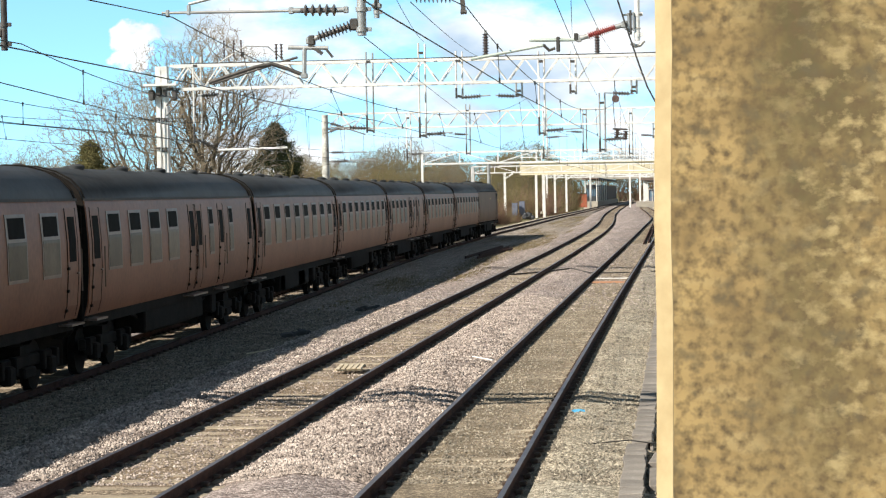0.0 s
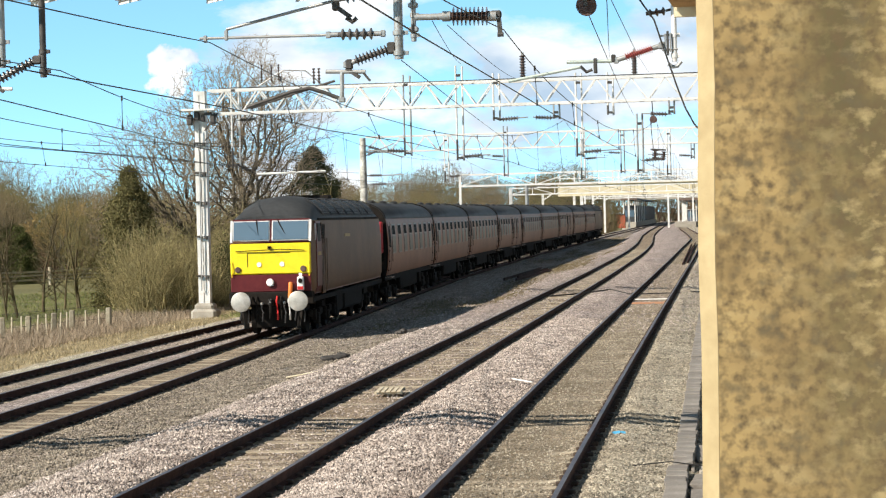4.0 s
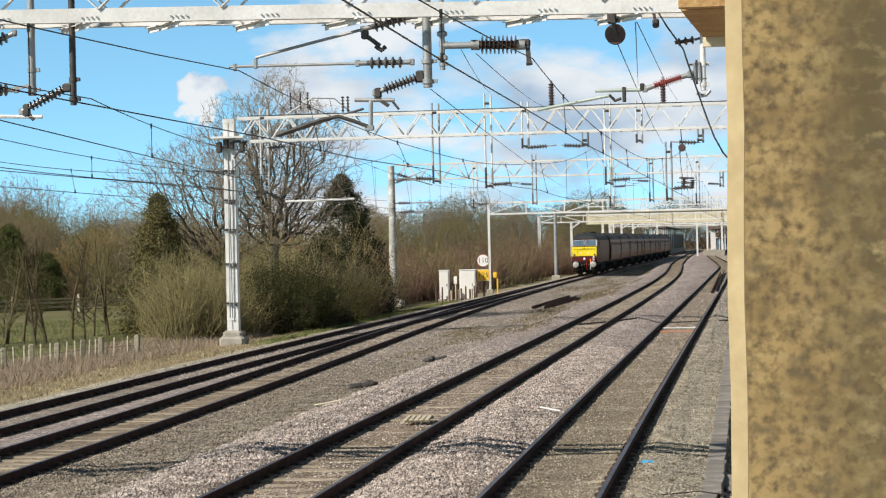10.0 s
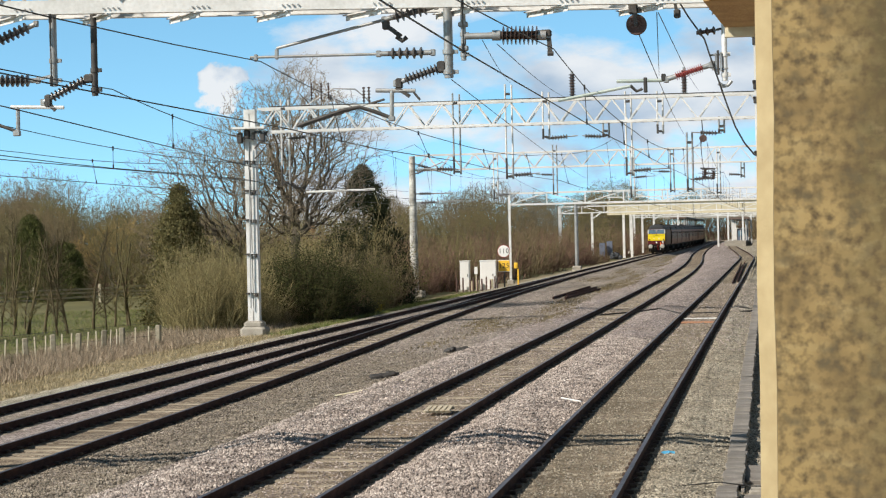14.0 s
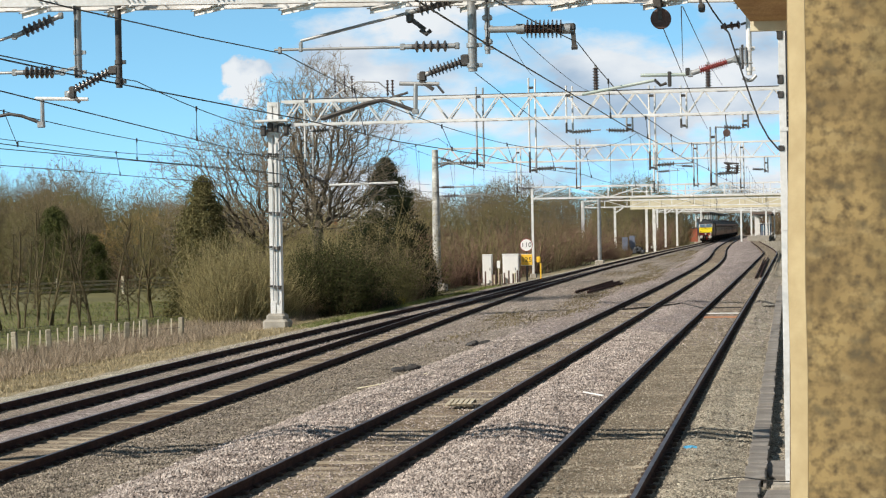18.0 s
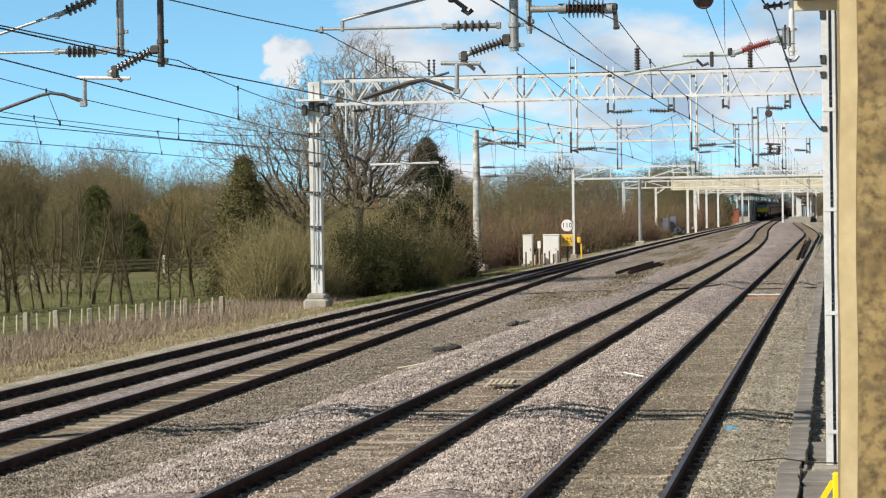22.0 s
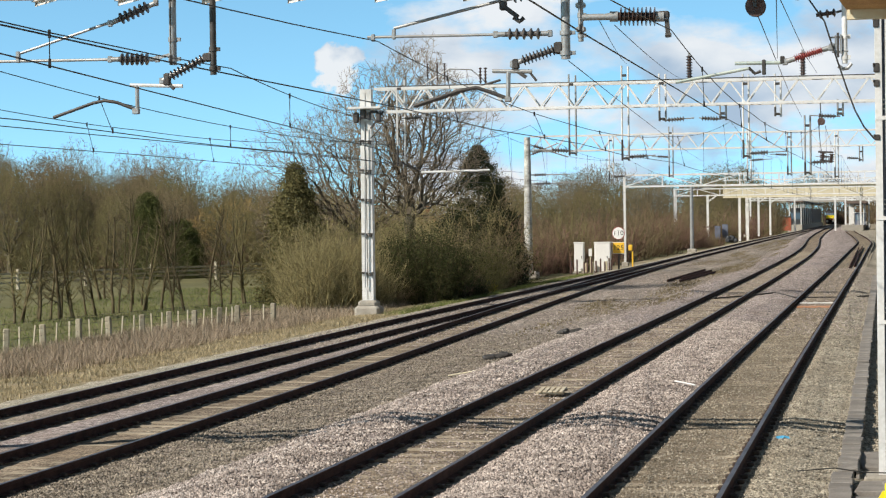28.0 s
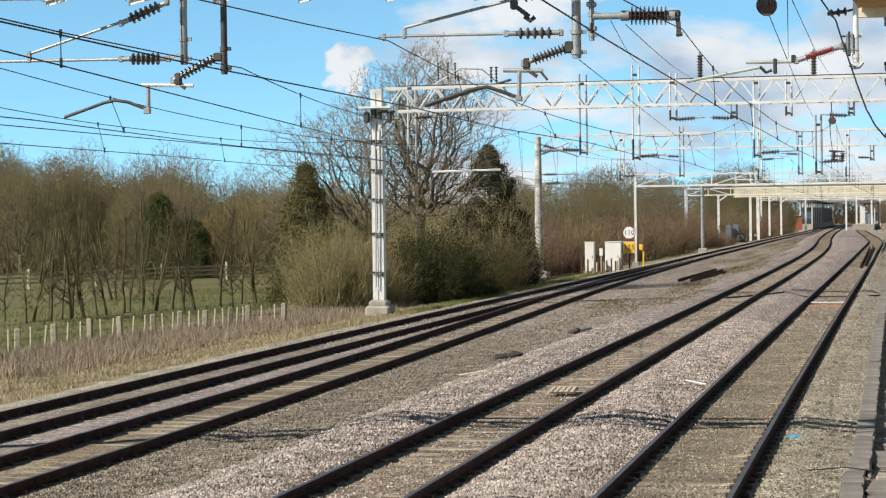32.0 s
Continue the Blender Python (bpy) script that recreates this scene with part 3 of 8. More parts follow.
def gantry_near():
    th = thing("overhead_gantry", "white painted steel box-truss gantry spanning the tracks, close overhead", "gantry", pose(0, G1, 0), "gantries over the tracks")

    def zl(x):
        return 6.12 - 0.0205 * (x + 0.75)

    x0, x1 = 0.30, -19.3
    for y, nm in ((-0.36, "front"), (0.36, "back")):
        for dz in (0.10, 1.05):
            g = Geo()
            g.beam((x0, y, zl(x0) + dz), (x1, y, zl(x1) + dz), 0.012, 0.19)
            g.beam((x0, y + (0.05 if y < 0 else -0.05), zl(x0) + dz - 0.09), (x1, y + (0.05 if y < 0 else -0.05), zl(x1) + dz - 0.09), 0.11, 0.012)
            part("chord", g, WHITE, th)
        k = 0
        x = x0 - 0.3
        while x > x1 + 0.9:
            a, b = (0.18, 0.98) if k % 2 == 0 else (0.98, 0.18)
            part("diagonal", Geo().beam((x, y, zl(x) + a), (x - 0.85, y, zl(x - 0.85) + b), 0.02, 0.075, (0, 1, 0)), WHITE, th)
            x -= 0.85
            k += 1
    x = x0 - 0.25
    while x > x1 + 0.9:
        part("bottom_lacing", Geo().beam((x, -0.38, zl(x) - 0.005), (x - 0.62, 0.36, zl(x) - 0.005), 0.11, 0.014).beam((x, -0.38, zl(x) - 0.04), (x - 0.62, 0.36, zl(x) - 0.04), 0.012, 0.07), WHITE, th)
        g = Geo()
        bolts(g, (x - 0.1, -0.375, zl(x) + 0.07), 4, 0.07, 0.013, (1, 0, 0))
        parts("bolt", g, GREY, th)
        x -= 1.24
    # east column: two channels with batten plates
    for xc, w in ((0.012, 0.085), (0.118, 0.045)):
        g = Geo()
        g.box((xc, -0.09, 3.45), (w, 0.014, 7.6))
        g.box((xc + (-w / 2 if xc < 0.05 else w / 2), 0.0, 3.45), (0.012, 0.19, 7.6))
        g.box((xc, 0.09, 3.45), (w, 0.014, 7.6))
        part("column_channel", g, WHITE, th)
    # shade between the two channels is put into the web's blue-grey colour
    part("column_web", Geo().box((0.075, 0.02, 3.45), (0.075, 0.012, 7.6)), M["blue_grey"], th, "recessed column web, coloured blue-grey for its shade")
    for z in (0.2, 1.75, 3.1, 4.4, 5.9):
        g = Geo().box((0.055, -0.101, z), (0.165, 0.008, 0.05))
        part("batten_plate", g, WHITE, th)
        g = Geo()
        bolts(g, (0.075, 0.01, z + 0.12), 3, 0.06, 0.012)
        parts("bolt", g, WHITE, th)
    for z, h in ((5.95, 0.10), (5.65, 0.16), (5.05, 0.12), (4.85, 0.09), (4.15, 0.07)):
        parts("clamp", Geo().box((-0.015, -0.10, z), (0.075, 0.03, h), bevel=0.008).box((-0.045, -0.09, z + h * 0.3), (0.03, 0.05, h * 0.4)), DARK, th)
    part("cable", Geo().tube([(0.150, -0.11, -0.3), (0.152, -0.11, 3.0), (0.148, -0.11, 7.0)], 0.014), M["wire"], th)
    part("base", Geo().box((0.05, 0, -0.36), (0.55, 0.6, 0.26), bevel=0.03), M["concrete"], th)
    g = Geo()
    for dx in (-0.12, 0.12):
        g.box((-19.3 + dx, 0, 3.3), (0.06, 0.24, 7.6))
    for z in np.arange(0.2, 6.6, 0.8):
        g.box((-19.3, -0.12, z), (0.26, 0.012, 0.2))
    part("column_channel", g, WHITE, th)
    part("base", Geo().box((-19.3, 0, -0.75), (0.9, 0.9, 0.6), bevel=0.05), M["concrete"], th)


# stands for shade on the gantry column web; plain paint on cabinets and shelters
M["blue_grey"] = mat("blue_grey_paint_and_shade", (0.10, 0.12, 0.17), (0.17, 0.19, 0.25), 2.0, 0.5, 0, 0.05)
gantry_near()


def lattice_gantry(y, x0, x1, z0, z1, step, label, mast=True, west_z=-0.6, west_x=None):
    th = thing("overhead_gantry", label, "gantry", pose(0, y, 0), "gantries over the tracks")
    for dy in (-0.3, 0.3):
        for z in (z0, z1):
            part("chord", Geo().beam((x0, dy, z), (x1, dy, z), 0.09, 0.10), WHITE, th)
        n = int(round((x1 - x0) / step * 2))
        d = (x1 - x0) / n
        for i in range(n):
            a, b = (z0, z1) if i % 2 == 0 else (z1, z0)
            part("diagonal", Geo().beam((x0 + i * d, dy, a), (x0 + i * d + d, dy, b), 0.05, 0.075, (0, 1, 0)), WHITE, th)
    g = Geo()
    n = int((x1 - x0) / step)
    for i in range(n):
        g.beam((x0 + i * step, -0.3, z0), (x0 + i * step + step / 2, 0.3, z0), 0.05, 0.05)
        g.beam((x0 + i * step + step / 2, 0.3, z1), (x0 + (i + 1) * step, -0.3, z1), 0.05, 0.05)
    part("cross_lacing", g, WHITE, th)
    for xm, zb in (((west_x if west_x is not None else x0, west_z),) if mast else ()) + ((x1 + 0.1, -0.4),):
        for e in (-1, 1):
            ring = [(e * 0.018, -0.19), (e * 0.235, -0.19), (e * 0.235, 0.19), (e * 0.018, 0.19), (e * 0.018, 0.172), (e * 0.217, 0.172), (e * 0.217, -0.172), (e * 0.018, -0.172)]
            part("mast_channel", Geo().loft([[(xm + x, y, z) for x, y in ring] for z in (zb, z1)]), WHITE, th, "white steel channel, one half of the mast")
        part("mast_panel", Geo().box((xm, 0.0, (zb + z1) / 2), (0.26, 0.10, z1 - zb)), WHITE, th)
        for z in np.arange(zb + 0.9, z1, 1.15):
            part("batten_plate", Geo().box((xm, -0.198, z), (0.34, 0.010, 0.10)), WHITE, th)
        part("base", Geo().box((xm, 0, zb - 0.05), (1.05, 1.0, 0.50), bevel=0.10).box((xm, 0, zb + 0.28), (0.80, 0.74, 0.30), bevel=0.09), M["concrete"], th, "stained stepped concrete mast base")
    return th


def bracket(name, label, y):
    return thing(name, label, "insulator bracket", pose(0, y, 0), "overhead line brackets")


def drop_tube(th, x, z0, z1, r, m=GREY, dy=0.0):
    g = Geo().tube([(x, dy, z0), (x, dy, z1)], r, 12)
    for z in (z1 + 0.08, z1 + 0.35, z0 - 0.25):
        g.tube([(x, dy, z - 0.03), (x, dy, z + 0.03)], r * 1.3, 10)
        g.box((x + r * 1.5, dy, z), (r * 1.2, 0.05, 0.05))
    part("drop_tube", g, m, th, smooth=True)


def insul(th, p0, p1, r, n, m="grey_porcelain", cap=0.035):
    a, b = Vector(p0), Vector(p1)
    d = (b - a).normalized()
    part("insulator", Geo().sheds(a, b, r, n), M[m], th, smooth=True)
    parts("end_fitting", Geo().tube([a - d * 0.11, a], cap, 10).tube([b, b + d * 0.11], cap, 10).box(a - d * 0.13, (0.07, 0.05, 0.09), bevel=0.01).box(b + d * 0.13, (0.07, 0.05, 0.09), bevel=0.01), GREY, th, smooth=True)


def near_bracket_2():
    th = bracket("registration_bracket", "grey drop tube with ribbed insulators and registration arm", G1)
    drop_tube(th, -4.08, 6.6, 5.28, 0.062)
    insul(th, (-4.82, 0, 6.12), (-4.36, 0, 6.22), 0.085, 6)
    parts("clamp", Geo().box((-4.92, 0, 6.02), (0.10, 0.09, 0.13), bevel=0.02).beam((-4.90, 0, 6.0), (-4.72, 0, 5.86), 0.07, 0.06).tube([(-4.78, 0, 5.86), (-4.70, 0, 5.80), (-4.64, 0, 5.85)], 0.032, 8), DARK, th)
    part("strut", Geo().tube([(-4.95, 0, 6.09), (-6.43, 0, 5.76)], 0.021), GREY, th)
    insul(th, (-4.90, 0, 5.635), (-4.42, 0, 5.63), 0.078, 5)
    part("strut", Geo().tube([(-5.02, 0, 5.635), (-6.80, 0, 5.65)], 0.019), GREY, th)
    parts("clip", Geo().box((-6.43, 0, 5.68), (0.05, 0.05, 0.14), bevel=0.01).box((-6.72, 0, 5.64), (0.05, 0.05, 0.10), bevel=0.01), GREY, th)
    insul(th, (-4.68, 0, 5.27), (-4.24, 0, 5.41), 0.075, 9)
    parts("hinge", Geo().box((-4.18, 0, 5.43), (0.12, 0.10, 0.16), bevel=0.02).box((-4.76, 0, 5.23), (0.10, 0.08, 0.14), bevel=0.02).beam((-4.80, 0, 5.18), (-4.62, 0, 5.05), 0.05, 0.05).beam((-4.60, 0, 5.15), (-4.48, 0, 5.0), 0.03, 0.03), DARK, th)
    part("cross_tube", Geo().tube([(-5.08, 0, 5.145), (-4.54, 0, 5.125)], 0.028), GREY, th)
    part("drop_arm", Geo().tube([(-4.86, 0, 5.14), (-4.87, 0, 4.76)], 0.030).box((-4.87, 0, 4.76), (0.09, 0.07, 0.07), bevel=0.01), GREY, th)
    part("registration_arm", Geo().tube([(-4.90, 0, 4.78), (-5.10, 0, 4.86), (-5.31, 0, 4.93), (-5.55, 0, 4.89), (-6.17, 0, 4.70)], 0.026), DARK, th, smooth=True)
    parts("post_insulator", Geo().sheds((-5.30, 0.3, 5.0), (-5.30, 0.3, 5.22), 0.022, 5).sheds((-5.23, 0.3, 5.0), (-5.23, 0.3, 5.22), 0.022, 5), M["porcelain"], th, "pair of small brown insulators")


def near_bracket_2b():
    th = bracket("feeder_bracket", "side tube carrying a large brown ribbed insulator", G1)
    drop_tube(th, -3.86, 6.6, 5.50, 0.035, GREY, -0.1)
    parts("clamp", Geo().box((-3.86, -0.1, 5.98), (0.13, 0.10, 0.07), bevel=0.015).box((-3.86, -0.1, 5.66), (0.13, 0.10, 0.07), bevel=0.015), GREY, th)
    part("arm", Geo().tube([(-3.84, -0.1, 5.82), (-3.40, -0.1, 5.815)], 0.045, 10), GREY, th, smooth=True)
    insul(th, (-3.36, -0.1, 5.815), (-2.86, -0.1, 5.80), 0.125, 9, "porcelain", 0.07)
    part("wire_clamp", Geo().box((-2.76, -0.1, 5.82), (0.16, 0.08, 0.10), bevel=0.02).beam((-2.72, -0.1, 5.80), (-2.70, -0.1, 5.52), 0.04, 0.06).tube([(-2.74, -0.1, 5.55), (-2.66, -0.1, 5.55)], 0.03), DARK, th)


def near_bracket_1():
    th = bracket("registration_bracket", "short white tube with red ribbed insulator and pull-off arm", G1)
    drop_tube(th, -0.415, 6.6, 5.12, 0.036, WHITE)
    part("hook", Geo().tube([(-0.50, 0, 5.09), (-0.44, 0, 5.05), (-0.38, 0, 5.06), (-0.33, 0, 5.12)], 0.025), GREY, th)
    parts("clamp", Geo().box((-0.53, -0.03, 5.36), (0.022, 0.06, 0.25)).box((-0.465, -0.03, 5.37), (0.022, 0.06, 0.25)).tube([(-0.60, -0.03, 5.46), (-0.36, -0.03, 5.47)], 0.014, 6).tube([(-0.58, -0.03, 5.27), (-0.37, -0.03, 5.28)], 0.014, 6).box((-0.59, -0.02, 5.33), (0.08, 0.06, 0.09), bevel=0.02), GREY, th)
    part("clamp_bolt", Geo().tube([(-0.50, -0.05, 5.20), (-0.50, -0.05, 5.52)], 0.016, 6), DARK, th)
    insul(th, (-0.70, 0, 5.305), (-1.06, 0, 5.20), 0.060, 13, "red_insulator")
    part("arm", Geo().tube([(-1.10, 0, 5.19), (-1.24, 0, 5.155), (-1.84, 0, 5.16)], 0.024), M["pale_green"], th, "pale verdigris arm", True)
    part("pull_off_arm", Geo().tube([(-1.66, 0, 5.09), (-2.62, 0, 4.93)], 0.021), M["pale_green"], th, "long pale pull-off arm", True)
    parts("clip", Geo().box((-1.46, 0, 5.10), (0.05, 0.06, 0.20), bevel=0.01).box((-1.22, 0, 5.19), (0.06, 0.06, 0.10), bevel=0.01).tube([(-1.66, 0, 5.10), (-1.58, 0, 5.02), (-1.50, 0, 5.05)], 0.02), DARK, th)
    g = Geo().sheds((-0.78, 0, 5.76), (-0.52, 0, 5.79), 0.055, 3)
    part("insulator", g, M["porcelain"], th, smooth=True)
    part("rod", Geo().tube([(-0.52, 0, 5.79), (-0.36, 0, 5.83)], 0.016), DARK, th)
    th = bracket("balance_weight_pulley", "round rusty pulley wheel hung below the gantry", G1)
    part("wheel", Geo().lathe((-1.56, -0.06, 5.90), (-1.56, 0.06, 5.90), [(0, 0.08), (0.02, 0.135), (0.3, 0.135), (0.4, 0.115), (0.6, 0.115), (0.7, 0.135), (0.98, 0.135), (1, 0.08)], 24), M["rusty"], th, "rust-red grooved wheel", True)
    part("hanger", Geo().box((-1.60, 0, 6.14), (0.12, 0.16, 0.20), bevel=0.02).beam((-1.60, -0.09, 6.3), (-1.56, -0.09, 5.88), 0.03, 0.05).beam((-1.60, 0.09, 6.3), (-1.56, 0.09, 5.88), 0.03, 0.05), DARK, th)
    th = bracket("cable_clamp", "small dark clamp gripping a drooping cable", G1)
    part("body", Geo().box((-1.02, -0.05, 6.02), (0.09, 0.09, 0.12), bevel=0.02).beam((-1.05, -0.05, 6.2), (-1.02, -0.05, 6.0), 0.04, 0.04), DARK, th)


def near_bracket_3():
    th = bracket("registration_bracket", "twin drop tubes with dark ribbed insulators and curved registration arm", G1)
    drop_tube(th, -9.57, 6.7, 5.35, 0.052)
    drop_tube(th, -8.99, 6.7, 5.20, 0.046, DARK)
    insul(th, (-10.36, 0, 6.00), (-9.93, 0, 6.17), 0.085, 6)
    part("strut", Geo().tube([(-10.44, 0, 5.98), (-11.83, 0, 5.57)], 0.020), GREY, th)
    insul(th, (-10.36, 0, 5.45), (-9.93, 0, 5.44), 0.085, 6)
    part("strut", Geo().tube([(-10.46, 0, 5.45), (-12.5, 0, 5.47)], 0.020), GREY, th)
    parts("clip", Geo().box((-11.85, 0, 5.52), (0.06, 0.06, 0.16), bevel=0.01).beam((-9.86, 0, 5.44), (-9.58, 0, 5.50), 0.04, 0.04), GREY, th)
    insul(th, (-9.62, 0, 5.19), (-9.14, 0, 5.42), 0.070, 9)
    parts("hinge", Geo().box((-9.07, 0, 5.44), (0.14, 0.10, 0.12), bevel=0.02).box((-9.66, 0, 5.15), (0.10, 0.08, 0.18), bevel=0.02).beam((-9.66, 0, 5.12), (-9.56, 0, 5.02), 0.05, 0.05), DARK, th)
    part("cross_tube", Geo().tube([(-10.20, 0, 5.085), (-9.44, 0, 5.055)], 0.026), WHITE, th)
    part("drop_arm", Geo().tube([(-10.10, 0, 5.08), (-10.10, 0, 4.70)], 0.030).box((-10.12, 0, 4.72), (0.10, 0.07, 0.08), bevel=0.01), GREY, th)
    part("registration_arm", Geo().tube([(-10.14, 0, 4.75), (-10.40, 0, 4.85), (-10.58, 0, 4.88), (-10.75, 0, 4.85), (-11.34, 0, 4.66)], 0.023), DARK, th, smooth=True)


M["pale_green"] = mat("verdigris_tube", (0.33, 0.40, 0.36), (0.50, 0.56, 0.52), 4.0, 0.5, 0.1, 0.05)
M["rusty"] = mat("rusty_iron", (0.06, 0.035, 0.030), (0.13, 0.075, 0.062), 5.0, 0.7, 0.1, 0.2)
near_bracket_2()
near_bracket_2b()
near_bracket_1()
near_bracket_3()

lattice_gantry(G2, -20.15, 0.4, 7.58, 8.52, 1.36, "white painted lattice gantry beam on a lattice mast", True, -0.55, -20.55)
lattice_gantry(G3, -21.75, 0.4, 7.40, 8.36, 1.55, "white lattice gantry beam beyond the first one", False)


def drops(y, sets, r, label):
    """Paired drop tubes with an insulated registration arm each."""
    for x, z0, z1, arm, z in sets:
        th = bracket("drop_bracket", label, y)
        for dy in (-0.28, 0.28):
            zq = z1 + (z0 - z1) * 0.22
            tu = part("drop_tube", Geo().tube([(x + dy * 0.35, dy, z0), (x + dy * 0.35, dy, zq)], r * 0.85, 8), GREY if abs(x * 3) % 2 < 1.2 else WHITE, th, smooth=True)
            part("lower_sleeve", Geo().tube([(x + dy * 0.35, dy, zq), (x + dy * 0.35, dy, z1)], r * 0.95, 8), DARK if dy < 0 else GREY, tu, smooth=True)
        parts("clamp", Geo().box((x, 0, z1 + 0.1), (0.12, 0.62, 0.07)).box((x, -0.30, z0 - 0.4), (0.18, 0.1, 0.10)), DARK, th)
        if arm:
            s = 1 if arm > 0 else -1
            part("insulator", Geo().sheds((x + s * 0.18, 0, z), (x + s * 0.85, 0, z + 0.04), 0.10, 6, sides=8), M["grey_porcelain"], th, smooth=True)
            parts("arm", Geo().tube([(x, 0, z), (x + s * 0.2, 0, z)], 0.03, 6).tube([(x + s * 0.85, 0, z + 0.04), (x + arm, 0, z + 0.06)], 0.028, 6), GREY, th)


drops(G2, [(-12.03, 8.9, 5.65, -1.6, 5.85), (-9.9, 9.2, 5.4, 1.2, 5.55), (-8.4, 8.85, 6.95, 1.25, 7.0), (-5.1, 8.75, 5.4, 1.6, 5.6), (-3.84, 8.72, 7.04, 0, 7.1), (-19.1, 8.9, 5.4, 1.1, 7.3), (-6.0, 7.6, 6.95, -0.95, 7.0), (-1.42, 7.65, 7.0, -1.2, 7.0), (-2.7, 7.05, 4.7, 0.9, 5.2)], 0.045, "white drop tubes with insulator arm on the gantry")
drops(G3, [(-16.6, 8.4, 5.4, 1.4, 5.7), (-12.8, 8.8, 5.6, -1.2, 6.9), (-7.9, 8.6, 5.3, 1.5, 6.6), (-5.4, 8.4, 5.6, -1.2, 6.9), (-2.5, 8.4, 5.4, -1.3, 6.7), (-1.0, 7.4, 6.4, -0.8, 6.6)], 0.05, "pair of distant drop tubes with insulator arm")


def posts_on_gantry():
    """Brown post insulators and tubes on the top and arms of the second gantry."""
    for x in (-7.3, -2.85):
        th = bracket("post_insulator", "upright brown post insulator on the gantry's top chord", G2)
        part("insulator", Geo().sheds((x, -0.2, 8.62), (x, -0.2, 9.52), 0.13, 8, 0.6), M["porcelain"], th, smooth=True)
        parts("cap", Geo().box((x, -0.2, 9.58), (0.10, 0.10, 0.12)).box((x, -0.2, 8.60), (0.3, 0.2, 0.06)), GREY, th)
    th = bracket("registration_bracket", "long pale horizontal registration tube below the gantry", G2)
    part("tube", Geo().tube([(-18.27, 0, 5.09), (-15.44, 0, 5.13)], 0.045, 8), WHITE, th)
    part("hanger", Geo().tube([(-19.1, 0, 5.5), (-18.3, 0, 5.1)], 0.03, 6).sheds((-18.9, 0, 5.42), (-18.45, 0, 5.2), 0.09, 5, sides=8), DARK, th)
    th = bracket("cantilever", "dark inclined cantilever tube with horned insulators", G2)
    part("arm", Geo().tube([(-18.4, -0.3, 7.75), (-16.0, -0.3, 8.45), (-14.9, -0.3, 8.75)], 0.05, 8), DARK, th)
    part("strut", Geo().tube([(-18.2, -0.3, 8.55), (-17.0, -0.3, 9.25), (-16.1, -0.3, 9.2), (-15.4, -0.3, 8.6)], 0.03, 6), GREY, th)
    for k, x in enumerate((-17.9, -17.5, -17.2)):
        part("insulator", Geo().sheds((x, -0.3, 8.8), (x, -0.3, 9.5), 0.05, 6, sides=8), M["porcelain"], th)
    part("platform", Geo().box((-20.5, -0.45, 7.75), (1.35, 0.5, 0.08)), WHITE, th)
    parts("fitting", Geo().box((-20.62, -0.35, 7.50), (0.20, 0.24, 0.34), bevel=0.03).box((-20.35, -0.38, 7.42), (0.14, 0.2, 0.30), bevel=0.03).beam((-20.3, -0.36, 6.9), (-19.75, -0.36, 7.6), 0.06, 0.07).box((-20.15, -0.36, 7.58), (0.30, 0.14, 0.12), bevel=0.02), DARK, th)
    parts("motor_box", Geo().box((-20.9, -0.35, 7.35), (0.20, 0.3, 0.42), bevel=0.03).box((-19.95, -0.35, 7.35), (0.18, 0.3, 0.40), bevel=0.03).tube([(-19.9, -0.4, 7.6), (-19.65, -0.4, 7.3), (-19.9, -0.4, 6.9), (-20.3, -0.4, 6.5)], 0.03, 6), DARK, th)
    part("switch_rod", Geo().tube([(-20.55, -0.33, 7.0), (-20.62, -0.33, 0.4)], 0.025, 6), GREY, th)
    for z in (6.4, 5.2, 4.0, 2.6, 1.0):
        parts("rod_guide", Geo().box((-20.68, -0.27, z), (0.16, 0.14, 0.09), bevel=0.015).box((-20.40, -0.25, z - 0.05), (0.12, 0.10, 0.16), bevel=0.015).tube([(-20.85, -0.27, z), (-20.28, -0.27, z)], 0.022, 6), DARK, th)


posts_on_gantry()


def tension_wheel():
    th = bracket("tension_wheel", "small dark wheel and hanging insulators below the gantry", G2)
    part("wheel", Geo().lathe((-2.16, -0.06, 6.81), (-2.16, 0.06, 6.81), [(0, 0.08), (0.05, 0.15), (0.35, 0.15), (0.45, 0.12), (0.55, 0.12), (0.65, 0.15), (0.95, 0.15), (1, 0.08)], 18), M["rusty"], th, smooth=True)
    part("hanger", Geo().tube([(-2.2, 0, 7.6), (-2.16, 0, 6.81)], 0.02, 6), DARK, th)
    part("rope", Geo().tube([(-2.28, 0, 6.8), (-2.24, 0, 6.2), (-2.16, 0, 5.6)], 0.012, 5), M["wire"], th)
    for x, z in ((-2.14, 5.41), (-1.80, 5.35)):
        part("insulator", Geo().sheds((x, 0, z - 0.18), (x + 0.03, 0, z + 0.18), 0.12, 4, sides=10), M["porcelain"], th, smooth=True)
    part("yoke", Geo().beam((-2.3, 0, 5.62), (-1.7, 0, 5.58), 0.05, 0.07), DARK, th)


tension_wheel()


